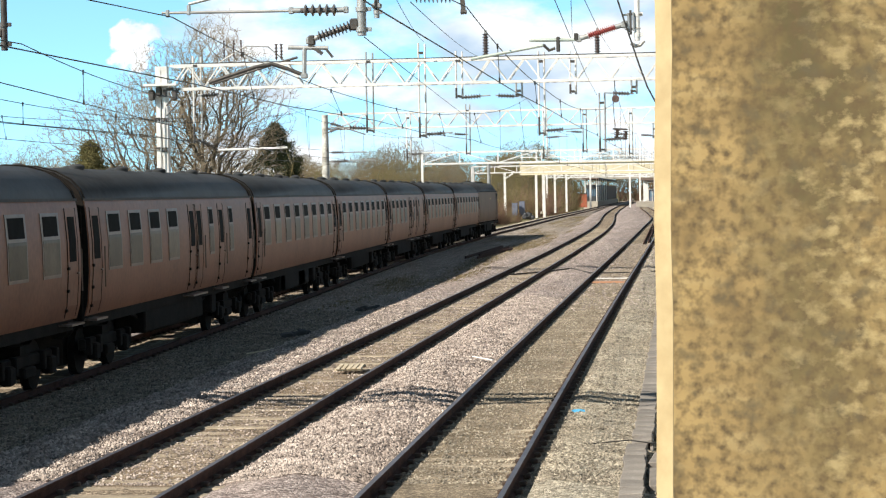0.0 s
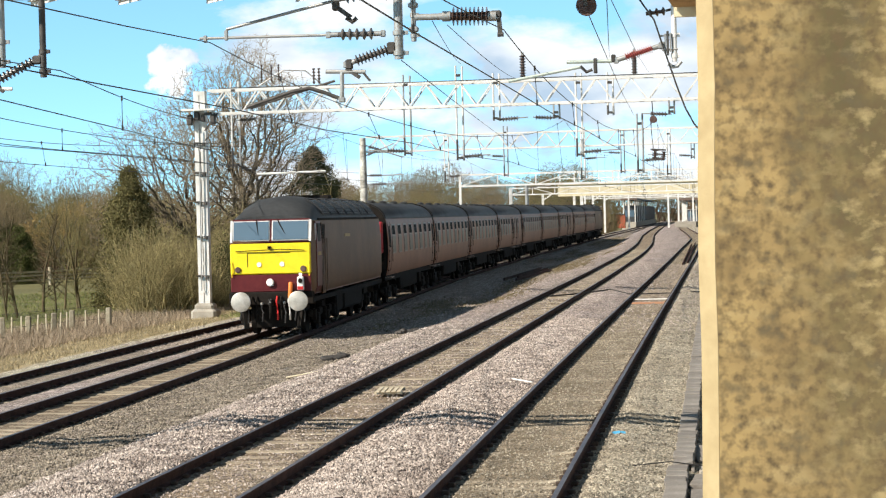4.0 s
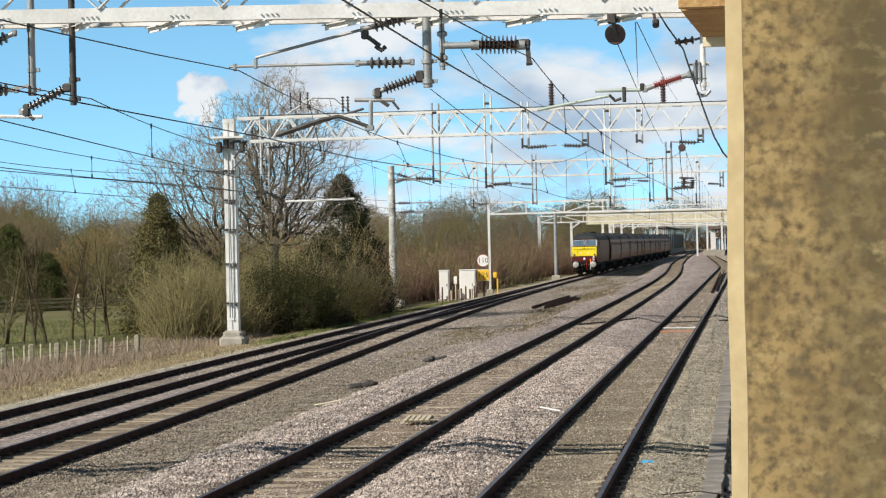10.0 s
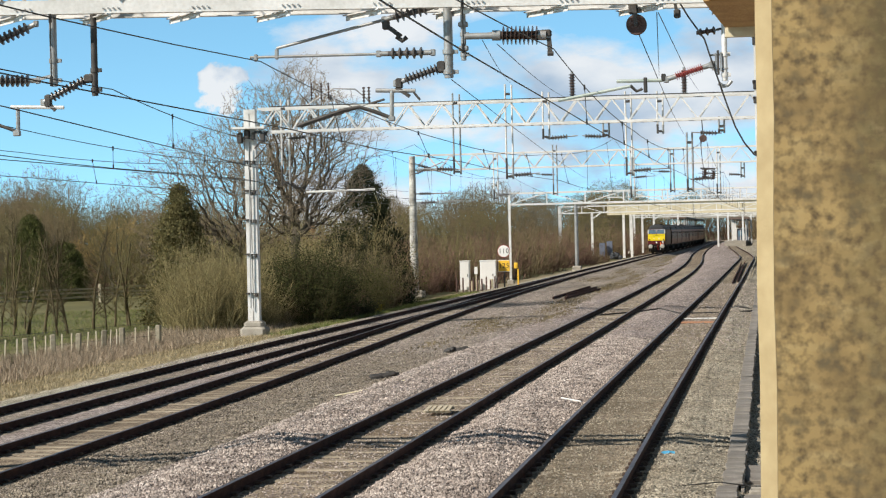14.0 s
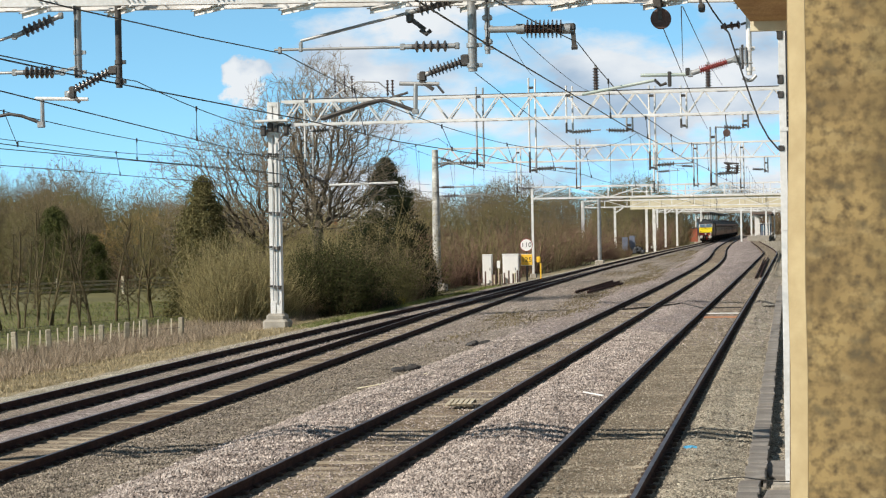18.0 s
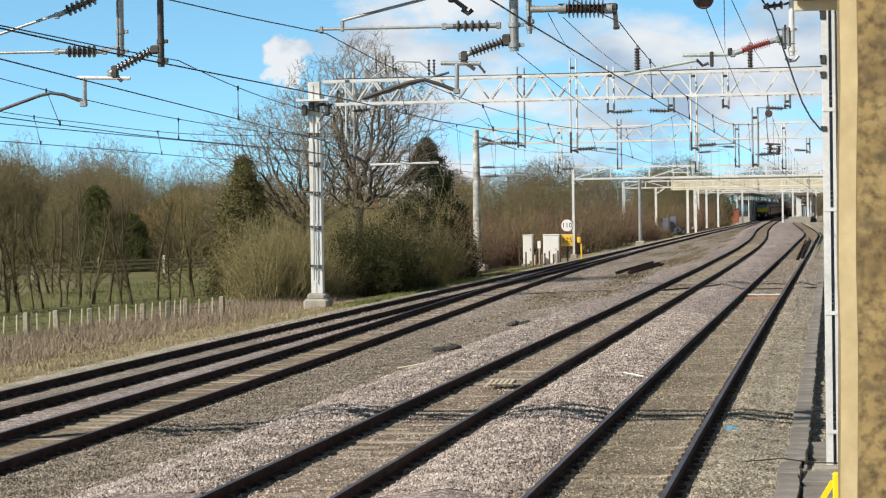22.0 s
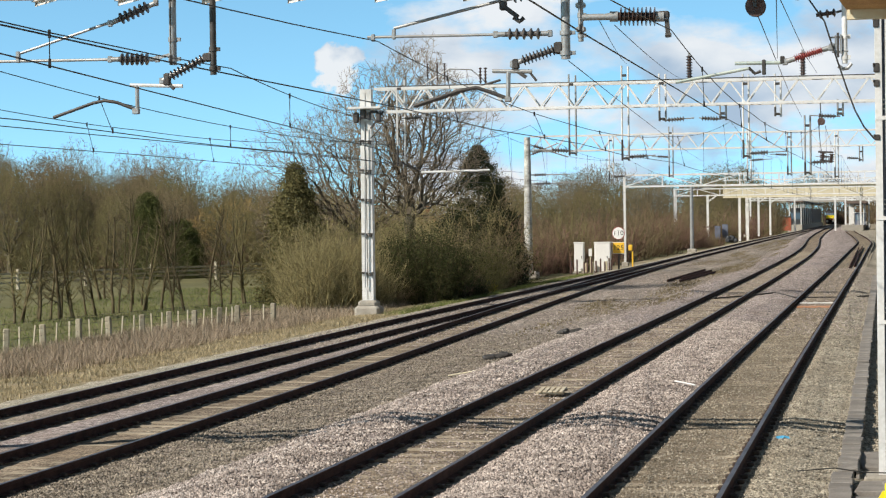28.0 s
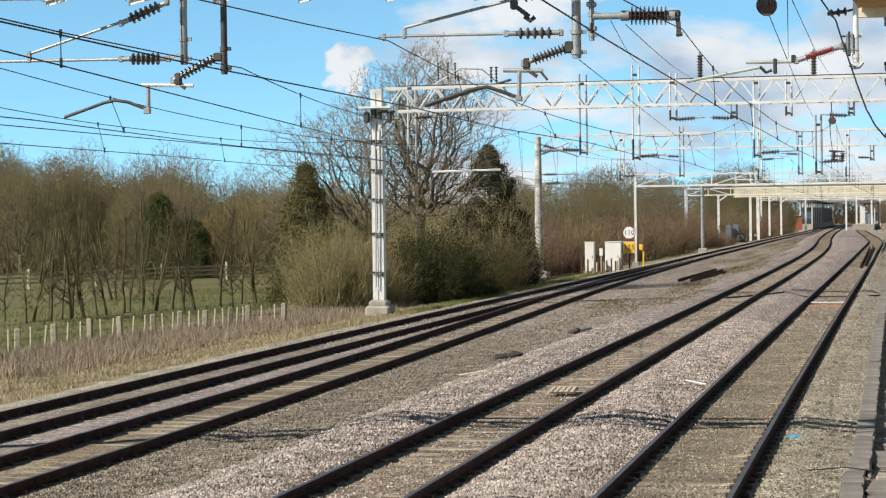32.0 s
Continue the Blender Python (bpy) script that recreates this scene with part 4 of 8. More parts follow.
def pole(x, y, z0, z1, r0, r1, m, name, label, arms=()):
    th = thing(name, label, "mast", pose(x, y, z0), "line-side masts")
    part("shaft", Geo().lathe((0, 0, 0), (0, 0, z1 - z0), [(0, r0), (0.3, r0 * 0.97), (1, r1)], 12), m, th, smooth=True)
    part("footing", Geo().box((0, 0, 0.05), (r0 * 4.5, r0 * 4.5, 0.5), bevel=0.08), M["concrete"], th)
    for z, dx, dz in arms:
        part("arm", Geo().tube([(0, 0, z - z0), (dx, 0, z - z0 + dz)], 0.045, 6), GREY, th)
        part("insulator", Geo().sheds((dx * 0.15, 0, z - z0 + dz * 0.15), (dx * 0.45, 0, z - z0 + dz * 0.45), 0.12, 5, sides=8), M["grey_porcelain"], th)
    return th


M["flaky"] = mat("flaking_white_concrete", (0.20, 0.19, 0.17), (0.66, 0.65, 0.60), 2.2, 0.85, 0, 0.3, 12.0)
pole(-21.88, 136.3, -0.55, 8.3, 0.27, 0.20, M["flaky"], "concrete_mast", "white-flaked concrete mast with insulated arms", ((7.9, 2.6, -0.9), (7.1, 2.0, 0.8), (5.9, 2.6, 0.0), (5.3, 3.2, 0.1)))
pole(-18.1, 215.0, -0.4, 6.1, 0.20, 0.16, M["grey_steel"], "steel_mast", "grey steel mast beside the far line", ((5.8, 2.4, 0.2),))


def portal(y, x0, x1, z0, z1, zb, w, label):
    th = thing("portal_gantry", label, "gantry", pose(0, y, 0), "gantries over the tracks")
    for x in (x0, x1):
        part("mast", Geo().box((x, 0, (zb + z1) / 2), (w, w, z1 - zb)), WHITE, th)
        part("footing", Geo().box((x, 0, zb), (w * 3, w * 3, 0.4), bevel=0.05), M["concrete"], th)
    for dy in (-0.3, 0.3):
        for z in (z0, z1):
            part("chord", Geo().beam((x0, dy, z), (x1, dy, z), 0.12, 0.13), WHITE, th)
    n = int((x1 - x0) / 2.6)
    d = (x1 - x0) / n
    for i in range(n):
        part("upright", Geo().box((x0 + i * d, -0.3, (z0 + z1) / 2), (0.09, 0.09, z1 - z0)), WHITE, th)
        part("diagonal", Geo().beam((x0 + i * d, -0.3, z1 if i % 2 else z0), (x0 + i * d + d, -0.3, z0 if i % 2 else z1), 0.07, 0.08, (0, 1, 0)), WHITE, th)
    return th


portal(G4, -19.0, 1.5, 5.45, 6.31, -0.5, 0.17, "white steel portal gantry with braced twin chords")
portal(264.0, -24.2, 3.0, 5.6, 6.4, -0.5, 0.38, "broad white portal columns before the footbridge")
portal(330.0, -19.5, 2.5, 5.6, 6.3, 0.0, 0.3, "white portal gantry behind the footbridge")
portal(375.0, -21.5, 2.5, 5.6, 6.3, 0.0, 0.3, "white portal gantry near the station")


# ---- wires ----
def wires(place, contact, tops, dx, label):
    """Contact wire, messenger and droppers; tops: rows of support y, messenger height, sideways place."""
    th = thing("overhead_line", label, "overhead wire", group="overhead wires", kind="structure")
    mess, cont, due = [], [], tops[0][0] + 5.0
    for (ya, za, xa), (yb, zb, xb) in zip(tops[:-1], tops[1:]):
        sag = 0.0042 * (yb - ya) ** 1.28 * 0.78
        n = 14
        drop = Geo()
        for i in range(n):
            t = i / n
            y = ya + (yb - ya) * t
            zm = za + (zb - za) * t - sag * 4 * t * (1 - t)
            x = float(place(y)) + xa + (xb - xa) * t
            xc = x + dx * max(0.0, 1 - min(t, 1 - t) * (yb - ya) / 9.0)
            zm = max(zm, contact + 0.12)
            mess.append((x, y, zm))
            cont.append((xc, y, contact))
            if y > due and min(y - ya, yb - y) > 1.5 and abs(y - G1) > 4.0:
                due = y + 7.6
                drop.tube([(x, y, zm), (xc, y, contact)], 0.006, 4, caps=False)
                drop.tube([(x, y, zm - 0.05), (x, y, zm + 0.03)], 0.016, 5).tube([(xc, y, contact - 0.02), (xc, y, contact + 0.07)], 0.016, 5)
        if drop.v:
            tagged(part("droppers", drop, M["wire"], th), kind="stuff")
    part("messenger_wire", Geo().tube(mess, 0.0075, 5), M["wire"], th)
    part("contact_wire", Geo().tube(cont, 0.008, 5), M["wire"], th)


wires(track_1, 4.85, [(-35, 5.6, 0.1), (G1, 5.62, -0.12), (45, 5.25, -0.05), (65, 5.6, 0.1), (G2, 6.85, 0.2), (G3, 6.8, -0.2), (195, 6.6, 0.2), (264, 6.4, -0.2), (330, 6.4, 0.2), (420, 6.3, 0.0)], 0.05, "overhead wires above the near line")
wires(track_2, 4.68, [(-35, 5.9, 0.3), (G1, 5.59, -0.47), (44, 5.12, -0.2), (62, 5.45, 0.1), (G2, 6.9, 0.25), (G3, 6.8, -0.25), (195, 6.6, 0.2), (264, 6.4, -0.2), (330, 6.4, 0.2), (420, 6.3, 0.0)], 0.30, "overhead wires above the second line")
wires(track_3, 4.64, [(-35, 5.9, 0.3), (G1, 5.38, 0.08), (50, 5.06, 0.15), (68, 5.7, 0.2), (G2, 6.9, 0.25), (G3, 6.8, -0.25), (195, 6.6, 0.2), (264, 6.4, -0.2), (330, 6.4, 0.2), (420, 6.3, 0.0)], 0.45, "overhead wires above the train's line")
wires(track_4, 4.60, [(-35, 5.9, 0.3), (G1, 5.5, 0.2), (44, 5.14, 0.2), (62, 5.5, 0.2), (G2, 6.9, 0.25), (G3, 6.8, -0.1)], 0.2, "overhead wires above the outermost line")


def crossover(y):
    """Way of the wires over the crossing from the second line to the train's line."""
    return -5.70 - 0.106 * np.asarray(y, float)


wires(crossover, 4.68, [(-35, 5.6, 0.0), (G1, 5.28, 0.0), (46, 5.32, 0.0), (74, 5.5, 0.0)], 0.0, "overhead wires over the crossing between two lines")


def cable(name, label, pts, r):
    tagged(new(name, mesh_of(name, Geo().tube(pts, r, 6), M["wire"], True)), label, "cable", "loose cables", "structure")


for k, (a, b) in enumerate((((-1.53, G1, 5.77), (-2.9, G2, 6.97)), ((-1.29, G1, 6.05), (-3.84, G2, 9.34)), ((-1.27, G1, 6.05), (-2.3, G2, 8.71)), ((-1.29, G1, 6.2), (-1.31, G1 + 12, 6.25)))):
    if k < 3:
        m = (a[0] * 0.5 + b[0] * 0.5, a[1] * 0.5 + b[1] * 0.5, a[2] * 0.5 + b[2] * 0.5 - 0.12)
        cable("stay_wire", "thin stay wire running between two gantries", [a, m, b], 0.007)
for a, b in (((-3.62, G1, 5.77), (-9.8, G2, 9.28)), ((-3.42, G1, 5.71), (-7.6, G2, 8.62)), ((-4.05, G1, 5.26), (-10.85, G3, 6.63))):
    q = [Vector(a).lerp(Vector(b), k / 8) - Vector((0, 0, 0.10 * 4 * k / 8 * (1 - k / 8))) for k in range(9)]
    cable("stay_wire", "thin stay wire running between two gantries", [tuple(p) for p in q], 0.006)
cable("contact_wire", "lone contact wire beside the train's line", [(-13.6, -20, 4.72), (-13.05, 28.7, 4.66), (-12.7, 44.0, 4.66), (-12.9, 62, 4.70), (-14.0, 86.0, 5.0)], 0.008)
cable("feeder_wire", "dark feeder wire along the gantry's top chord", [(-19.6, G2 - 0.33, 8.60), (-12.0, G2 - 0.33, 8.58), (-5.0, G2 - 0.33, 8.60), (0.4, G2 - 0.33, 8.59)], 0.022)


# ---- train ----
M["maroon"] = mat("faded_maroon_paint", (0.156, 0.062, 0.033), (0.255, 0.108, 0.060), 0.5, 0.46, 0, 0.03, 8.0, 0.0, 0.35, 0.18)
M["maroon_clean"] = mat("maroon_paint", (0.080, 0.014, 0.018), (0.12, 0.024, 0.026), 0.8, 0.4, 0, 0.02, 8.0, 0.0, 0.35, 0.15)
M["loco_brown"] = mat("maroon_brown_paint", (0.098, 0.049, 0.021), (0.152, 0.080, 0.037), 0.6, 0.52, 0, 0.03, 8.0, 0.0, 0.35, 0.16)
M["coach_roof"] = mat("sooty_grey_roof", (0.030, 0.032, 0.034), (0.060, 0.064, 0.068), 0.6, 0.65, 0, 0.05, 6.0, 0.0, 0.35, 0.3)
M["under"] = mat("grimy_underframe", (0.008, 0.007, 0.006), (0.020, 0.017, 0.015), 2.0, 0.9, 0, 0.1, None, 0.0, 0.35, 0.15)
M["yellow"] = mat("warning_yellow_paint", (0.80, 0.62, 0.012), (0.88, 0.70, 0.020), 1.0, 0.4, 0, 0.0)
M["window"] = mat("coach_window_glass", (0.045, 0.036, 0.026), (0.11, 0.090, 0.064), 1.2, 0.35, 0, 0.0, None, 0.5, 0.3, 0.08)
M["vent_dark"] = mat("dark_vent_opening", (0.006, 0.006, 0.006), (0.012, 0.012, 0.012), 2.0, 0.7, 0, 0.0, None, 0.0, 0.3, 0.03)
M["screen"] = glass("windscreen_glass", (0.10, 0.16, 0.22), 0.05)
M["dark_glass"] = mat("dark_cab_glass", (0.014, 0.016, 0.018), (0.022, 0.024, 0.026), 2.0, 0.55, 0, 0.0, None, 0.0, 0.3, 0.06)
M["sign_ochre"] = mat("ochre_paint", (0.30, 0.20, 0.06), (0.36, 0.25, 0.08), 3.0, 0.6, 0, 0.0)
M["alloy"] = mat("window_frame_alloy", (0.115, 0.080, 0.062), (0.185, 0.135, 0.108), 3.0, 0.45, 0.1, 0.0)
M["buffer"] = mat("greased_buffer_face", (0.34, 0.33, 0.30), (0.55, 0.53, 0.49), 4.0, 0.45, 0.3, 0.1)
M["orange"] = mat("orange_pipe", (0.75, 0.17, 0.02), (0.85, 0.22, 0.03), 4.0, 0.5, 0, 0.0)
M["lamp_white"] = mat("lamp_white", (0.70, 0.70, 0.68), (0.82, 0.82, 0.80), 3.0, 0.4, 0, 0.0)
M["lamp_red"] = mat("lamp_red", (0.45, 0.02, 0.02), (0.55, 0.03, 0.03), 3.0, 0.3, 0, 0.0)
M["red_end"] = mat("red_gangway_cover", (0.34, 0.020, 0.030), (0.42, 0.030, 0.040), 2.0, 0.55, 0, 0.05)

M["hose"] = mat("worn_rubber_hose", (0.025, 0.025, 0.026), (0.075, 0.074, 0.074), 6.0, 0.6, 0, 0.0)
M["louvre"] = mat("grey_roof_louvre", (0.055, 0.058, 0.062), (0.10, 0.105, 0.11), 2.0, 0.6, 0, 0.0)
M["alloy_white"] = mat("white_screen_frame", (0.50, 0.50, 0.50), (0.66, 0.66, 0.66), 3.0, 0.4, 0, 0.0)
SIDE = [(1.30, 1.23), (1.37, 1.50), (1.41, 2.10), (1.40, 2.70), (1.35, 3.30), (1.31, 3.47)]
ROOF = [(1.31, 3.47), (1.23, 3.66), (1.04, 3.86), (0.76, 4.01), (0.40, 4.11), (0.0, 4.14)]


def side_x(z):
    return float(np.interp(z, [p[1] for p in SIDE], [p[0] for p in SIDE]))


def wheelset(g, y, r=0.46):
    for s in (-1, 1):
        g.tube([(s * 0.70, y, r), (s * 0.83, y, r)], [r, r], 18)
        g.tube([(s * 0.68, y, r), (s * 0.70, y, r)], [r + 0.03, r + 0.03], 18)
    return g.tube([(-0.95, y, r), (0.95, y, r)], 0.09, 8)


def bogie(veh, yc, axles, r, name="bogie"):
    half = max(axles) + 0.65
    fr = Geo()
    for s in (-1, 1):
        fr.box((s * 1.02, yc, 0.62), (0.14, half * 2, 0.22), bevel=0.03)
        for a in axles:
            fr.box((s * 1.12, yc + a, 0.46), (0.20, 0.36, 0.34), bevel=0.04)
            fr.box((s * 1.10, yc + a + 0.42, 0.58), (0.16, 0.18, 0.34), bevel=0.02).box((s * 1.10, yc + a - 0.42, 0.58), (0.16, 0.18, 0.34), bevel=0.02)
        fr.box((s * 1.08, yc, 0.42), (0.16, 0.7, 0.20), bevel=0.03)
    # the long low box is fill, added to block daylight through the bogie
    fr.box((0, yc, 0.75), (2.1, 0.6, 0.3)).box((0, yc, 0.55), (1.3, half * 2, 0.66))
    b = part(name, fr, M["under"], veh)
    for a in axles:
        part("wheelset", wheelset(Geo(), yc + a, r), M["under"], b)
    return b


def buffers(veh, y, s, big=0.26, m="under"):
    for e in (-1, 1):
        part("buffer", Geo().tube([(e * 0.87, y, 1.06), (e * 0.87, y + s * 0.34, 1.06)], 0.11, 12).lathe((e * 0.87, y + s * 0.34, 1.06), (e * 0.87, y + s * 0.42, 1.06), [(0, big * 0.9), (0.3, big), (0.8, big), (1, big * 0.9)], 20), M[m], veh, smooth=True)


def skin(s, y0, y1, z0, z1, out, inn=0.02):
    """A thin panel that follows the curve of a coach side between two heights."""
    zs = [z0] + [z for _, z in SIDE if z0 < z < z1] + [z1]
    ring = [(s * (side_x(z) + out), z) for z in zs] + [(s * (side_x(z) - inn), z) for z in zs[::-1]]
    return Geo().loft([[(x, y, z) for x, z in ring] for y in (y0, y1)])


def coach_door(veh, s, y):
    d = part("door", skin(s, y - 0.36, y + 0.36, 1.28, 3.30, 0.006), M["maroon"], veh)
    part("droplight", skin(s, y - 0.24, y + 0.24, 2.32, 3.16, 0.012), M["vent_dark"], d)
    for e in (-0.37, 0.37):
        part("door_gap", skin(s, y + e - 0.014, y + e + 0.014, 1.28, 3.32, 0.010), M["under"], d)
    part("handle", Geo().box((s * (side_x(2.1) + 0.03), y + 0.26, 2.10), (0.04, 0.12, 0.03), bevel=0.008), M["alloy"], d)
    part("grab_rail", Geo().tube([(s * 1.445, y + 0.5, 1.75), (s * 1.445, y + 0.5, 2.55)], 0.014, 6), M["alloy"], d)
    for z in (1.42, 1.78, 2.20):
        part("hinge", Geo().box((s * (side_x(z) + 0.02), y - 0.38, z), (0.04, 0.10, 0.06), bevel=0.01), M["under"], d)
    part("footstep", Geo().box((s * 1.36, y, 1.15), (0.26, 0.9, 0.04)), M["alloy"], d, "worn pale footstep")


def coach_window(veh, s, y, w):
    z0, z1 = 2.06, 3.24
    f = part("window", skin(s, y - w / 2, y + w / 2, z0, z1, 0.012), M["alloy"], veh)
    part("pane", skin(s, y - w / 2 + 0.06, y + w / 2 - 0.06, z0 + 0.06, 2.76, 0.016), M["window"], f)
    part("ventilator", skin(s, y - w * 0.40, y + w * 0.40, 2.82, 3.18, 0.016), M["vent_dark"], f)


def make_coach(style=0):
    veh = thing("railway_coach", "faded maroon corridor coach with a sooty grey roof", "coach", group="coaches of the train")
    L = 9.52
    ys = [-L, -L + 0.03, L - 0.03, L]
    ins = [0.97, 1.0, 1.0, 0.97]
    lo = SIDE + [(-x, z) for x, z in SIDE[::-1]]
    part("body", Geo().loft([[(x * k, y, z) for x, z in lo] for y, k in zip(ys, ins)]), M["maroon"], veh, smooth=True)
    ro = ROOF + [(-x, z) for x, z in ROOF[-2::-1]]
    r = Geo().loft([[(x * k, y, z + 0.003) for x, z in ro] for y, k in zip(ys, ins)])
    part("roof", r, M["coach_roof"], veh, "sooty grey curved roof", True)
    for s in (-1, 1):
        part("gutter", Geo().beam((s * 1.325, -L, 3.475), (s * 1.325, L, 3.475), 0.03, 0.05), M["coach_roof"], veh)
        # black coach ends and the raised strip over the roof's end
        full = SIDE + ROOF[1:]
        full = full + [(-x, z) for x, z in full[-2::-1]]
        part("end_panel", Geo().loft([[(x * 0.985, y, z * 0.998 + 0.004) for x, z in full] for y in (s * (L - 0.01), s * (L + 0.02))]), M["under"], veh, "black coach end")
        rib = [(x * 1.012, z + 0.03) for x, z in ro]
        part("roof_strip", Geo().loft([[(x, s * (L - 0.10), z) for x, z in rib], [(x, s * (L - 0.04), z) for x, z in rib]]), M["under"], veh)
    for k in range(9):
        for e in (-0.34, 0.34):
            if (k + (e > 0)) % 2 == 0:
                part("roof_ventilator", Geo().tube([(e, -8.2 + k * 2.05, 4.09), (e, -8.2 + k * 2.05, 4.17), (e, -8.2 + k * 2.05, 4.22)], [0.16, 0.17, 0.08], 10), M["coach_roof"], veh, smooth=True)
    for s in (-1, 1):
        if style == 0:
            for i in range(8):
                coach_window(veh, s, (i - 3.5) * 2.13, 1.20)
            doors = (-L + 0.62, L - 0.62)
        else:
            # four bays, then the brake end with its doors and narrow lights
            for i in range(4):
                coach_window(veh, s, -7.35 + i * 1.95, 1.20)
            for y in (3.2, 6.0):
                coach_window(veh, s, y, 0.62)
            doors = (-L + 0.62, 0.75, 1.65, 4.6, L - 0.62)
        for y in doors:
            coach_door(veh, s, y)
    u = Geo()
    for s in (-1, 1):
        u.box((s * 1.18, 0, 1.13), (0.10, 18.9, 0.24))
        for y in (-2.2, 2.2):
            u.beam((s * 1.0, y, 1.05), (s * 1.0, y * 0.85, 0.5), 0.07, 0.07)
        u.beam((s * 1.0, -1.9, 0.5), (s * 1.0, 1.9, 0.5), 0.06, 0.06).beam((s * 1.0, -1.9, 0.5), (s * 1.0, -4.6, 1.05), 0.06, 0.06).beam((s * 1.0, 1.9, 0.5), (s * 1.0, 4.6, 1.05), 0.06, 0.06)
    part("underframe", u, M["under"], veh)
    # the last three, long boxes are added fill that keeps the underside dark
    for y, s, q in ((-3.2, 1, 1.1), (1.2, 1, 1.5), (3.4, -1, 1.2), (-1.0, -1, 1.5), (4.4, 1, 0.6), (0.0, 0, 8.4), (-0.4, 1, 6.6), (0.2, -1, 6.6)):
        part("equipment_or_fill_box", Geo().box((s * 0.85, y, 0.78), (0.7, q, 0.52), bevel=0.04), M["under"], veh)
    for yc in (-6.85, 6.85):
        bogie(veh, yc, (-1.3, 1.3), 0.46)
    for s in (-1, 1):
        part("gangway", Geo().box((0, s * (L + 0.15), 2.35), (1.15, 0.28, 2.3), bevel=0.06), M["under"], veh)
        buffers(veh, s * (L - 0.28), s, 0.24)
        part("corner_pipe", Geo().tube([(1.25, s * (L + 0.05), 1.2), (1.25, s * (L + 0.05), 3.3)], 0.03, 6), M["under"], veh)
    return veh


def loco_profile():
    lo = [(1.25, 1.24), (1.315, 1.42), (1.325, 2.1), (1.325, 2.85), (1.29, 3.47)]
    up = [(1.29, 3.47), (1.23, 3.66), (1.03, 3.94), (0.68, 4.15), (0.0, 4.26)]
    return lo, up


def make_loco(tail):
    """Diesel locomotive; its cab end faces -y."""
    veh = thing("diesel_locomotive", "maroon-brown diesel locomotive with a yellow cab front" if tail else "maroon diesel locomotive leading the train", "locomotive", group="locomotives of the train")
    lo, up = loco_profile()
    L = 9.0
    lw = lo + [(-x, z) for x, z in lo[::-1]]
    uw = up + [(-x, z) for x, z in up[-2::-1]]
    fy = -L - 0.02
    # body sides between the cabs; the ends taper a little in plan
    rings = [(-L + 0.02, 0.93), (-L + 0.22, 0.965), (-L + 0.55, 0.985), (-L + 1.9, 1.0), (L - 1.9, 1.0), (L - 0.55, 0.985), (L - 0.02, 0.965)]
    b = Geo()
    b.loft([[(x * k, y + (0.34 if z > 2.80 and abs(y) > L - 0.3 and y < 0 else (-0.34 if z > 2.80 and y > L - 0.3 else 0)) * max(0.0, (z - 2.80)) / 0.67, z) for x, z in lw] for y, k in rings])
    part("body", b, M["loco_brown"], veh, smooth=True)
    part("screen_surround", Geo().box((0, fy + 0.235, 3.18), (2.40, 0.05, 0.74), Matrix.Rotation(radians(-17), 3, "X"), bevel=0.02), M["maroon_clean"], veh, "maroon surround of the windscreens")
    r = Geo()
    rr = [(-L + 0.36, 0.955, 0.0), (-L + 0.9, 0.98, 0.5), (-L + 1.6, 0.99, 0.85), (-L + 2.4, 1.0, 1.0), (L - 2.4, 1.0, 1.0), (L - 1.6, 0.99, 0.85), (L - 0.9, 0.98, 0.5), (L - 0.36, 0.955, 0.0)]
    r.loft([[(x * k, y, 3.473 + (z - 3.47) * (0.22 + 0.78 * q)) for x, z in uw] for y, k, q in rr])
    part("roof", r, M["coach_roof"], veh, "dark sooty roof sloping down over the cab", True)
    for s in (-1, 1):
        part("cant_rail", Geo().beam((s * 1.30, -L + 1.2, 3.50), (s * 1.30, L - 1.2, 3.50), 0.035, 0.07), M["under"], veh)
        # louvred panels follow the roof's curve
        for k in range(7):
            y = -5.7 + k * 1.95
            zs = [3.66, 3.94, 4.15]
            fr, sl = Geo(), Geo()
            for j in range(9):
                z = 3.64 + j * 0.055
                x = float(np.interp(z, zs, [1.23, 1.03, 0.68]))
                tip = Matrix.Rotation(s * radians(38 + 3 * j), 3, "Y")
                sl.box((s * (x + 0.03), y, z + 0.012), (0.046, 1.60, 0.014), tip)
            for e in (-0.86, 0.86):
                for za, zb in zip(zs[:-1], zs[1:]):
                    fr.beam((s * (np.interp(za, zs, [1.23, 1.03, 0.68]) + 0.025), y + e, za + 0.02), (s * (np.interp(zb, zs, [1.23, 1.03, 0.68]) + 0.025), y + e, zb + 0.02), 0.03, 0.05)
            well = Geo().loft([[(s * 1.235, y + e, 3.66), (s * 1.04, y + e, 3.95), (s * 0.69, y + e, 4.16), (s * 0.66, y + e, 4.10), (s * 1.00, y + e, 3.90)] for e in (-0.80, 0.80)])
            f2 = part("roof_grille", well, M["under"], veh, "grey louvred roof panel over a dark well")
            parts("grille_frame", fr, M["coach_roof"], f2)
            parts("louvre", sl, M["louvre"], f2)
    part("exhaust", Geo().box((0.25, 1.2, 4.27), (0.4, 0.7, 0.14), bevel=0.03), M["under"], veh)
    part("roof_fan", Geo().tube([(0, -2.6, 4.2), (0, -2.6, 4.30)], 0.62, 24), M["under"], veh)
    fy = -L - 0.02
    # yellow nose panel with its shaped edge
    part("warning_panel", Geo().box((0, fy + 0.02, 2.34), (2.46, 0.09, 0.94), bevel=0.035), M["yellow"], veh, "bright yellow warning panel")
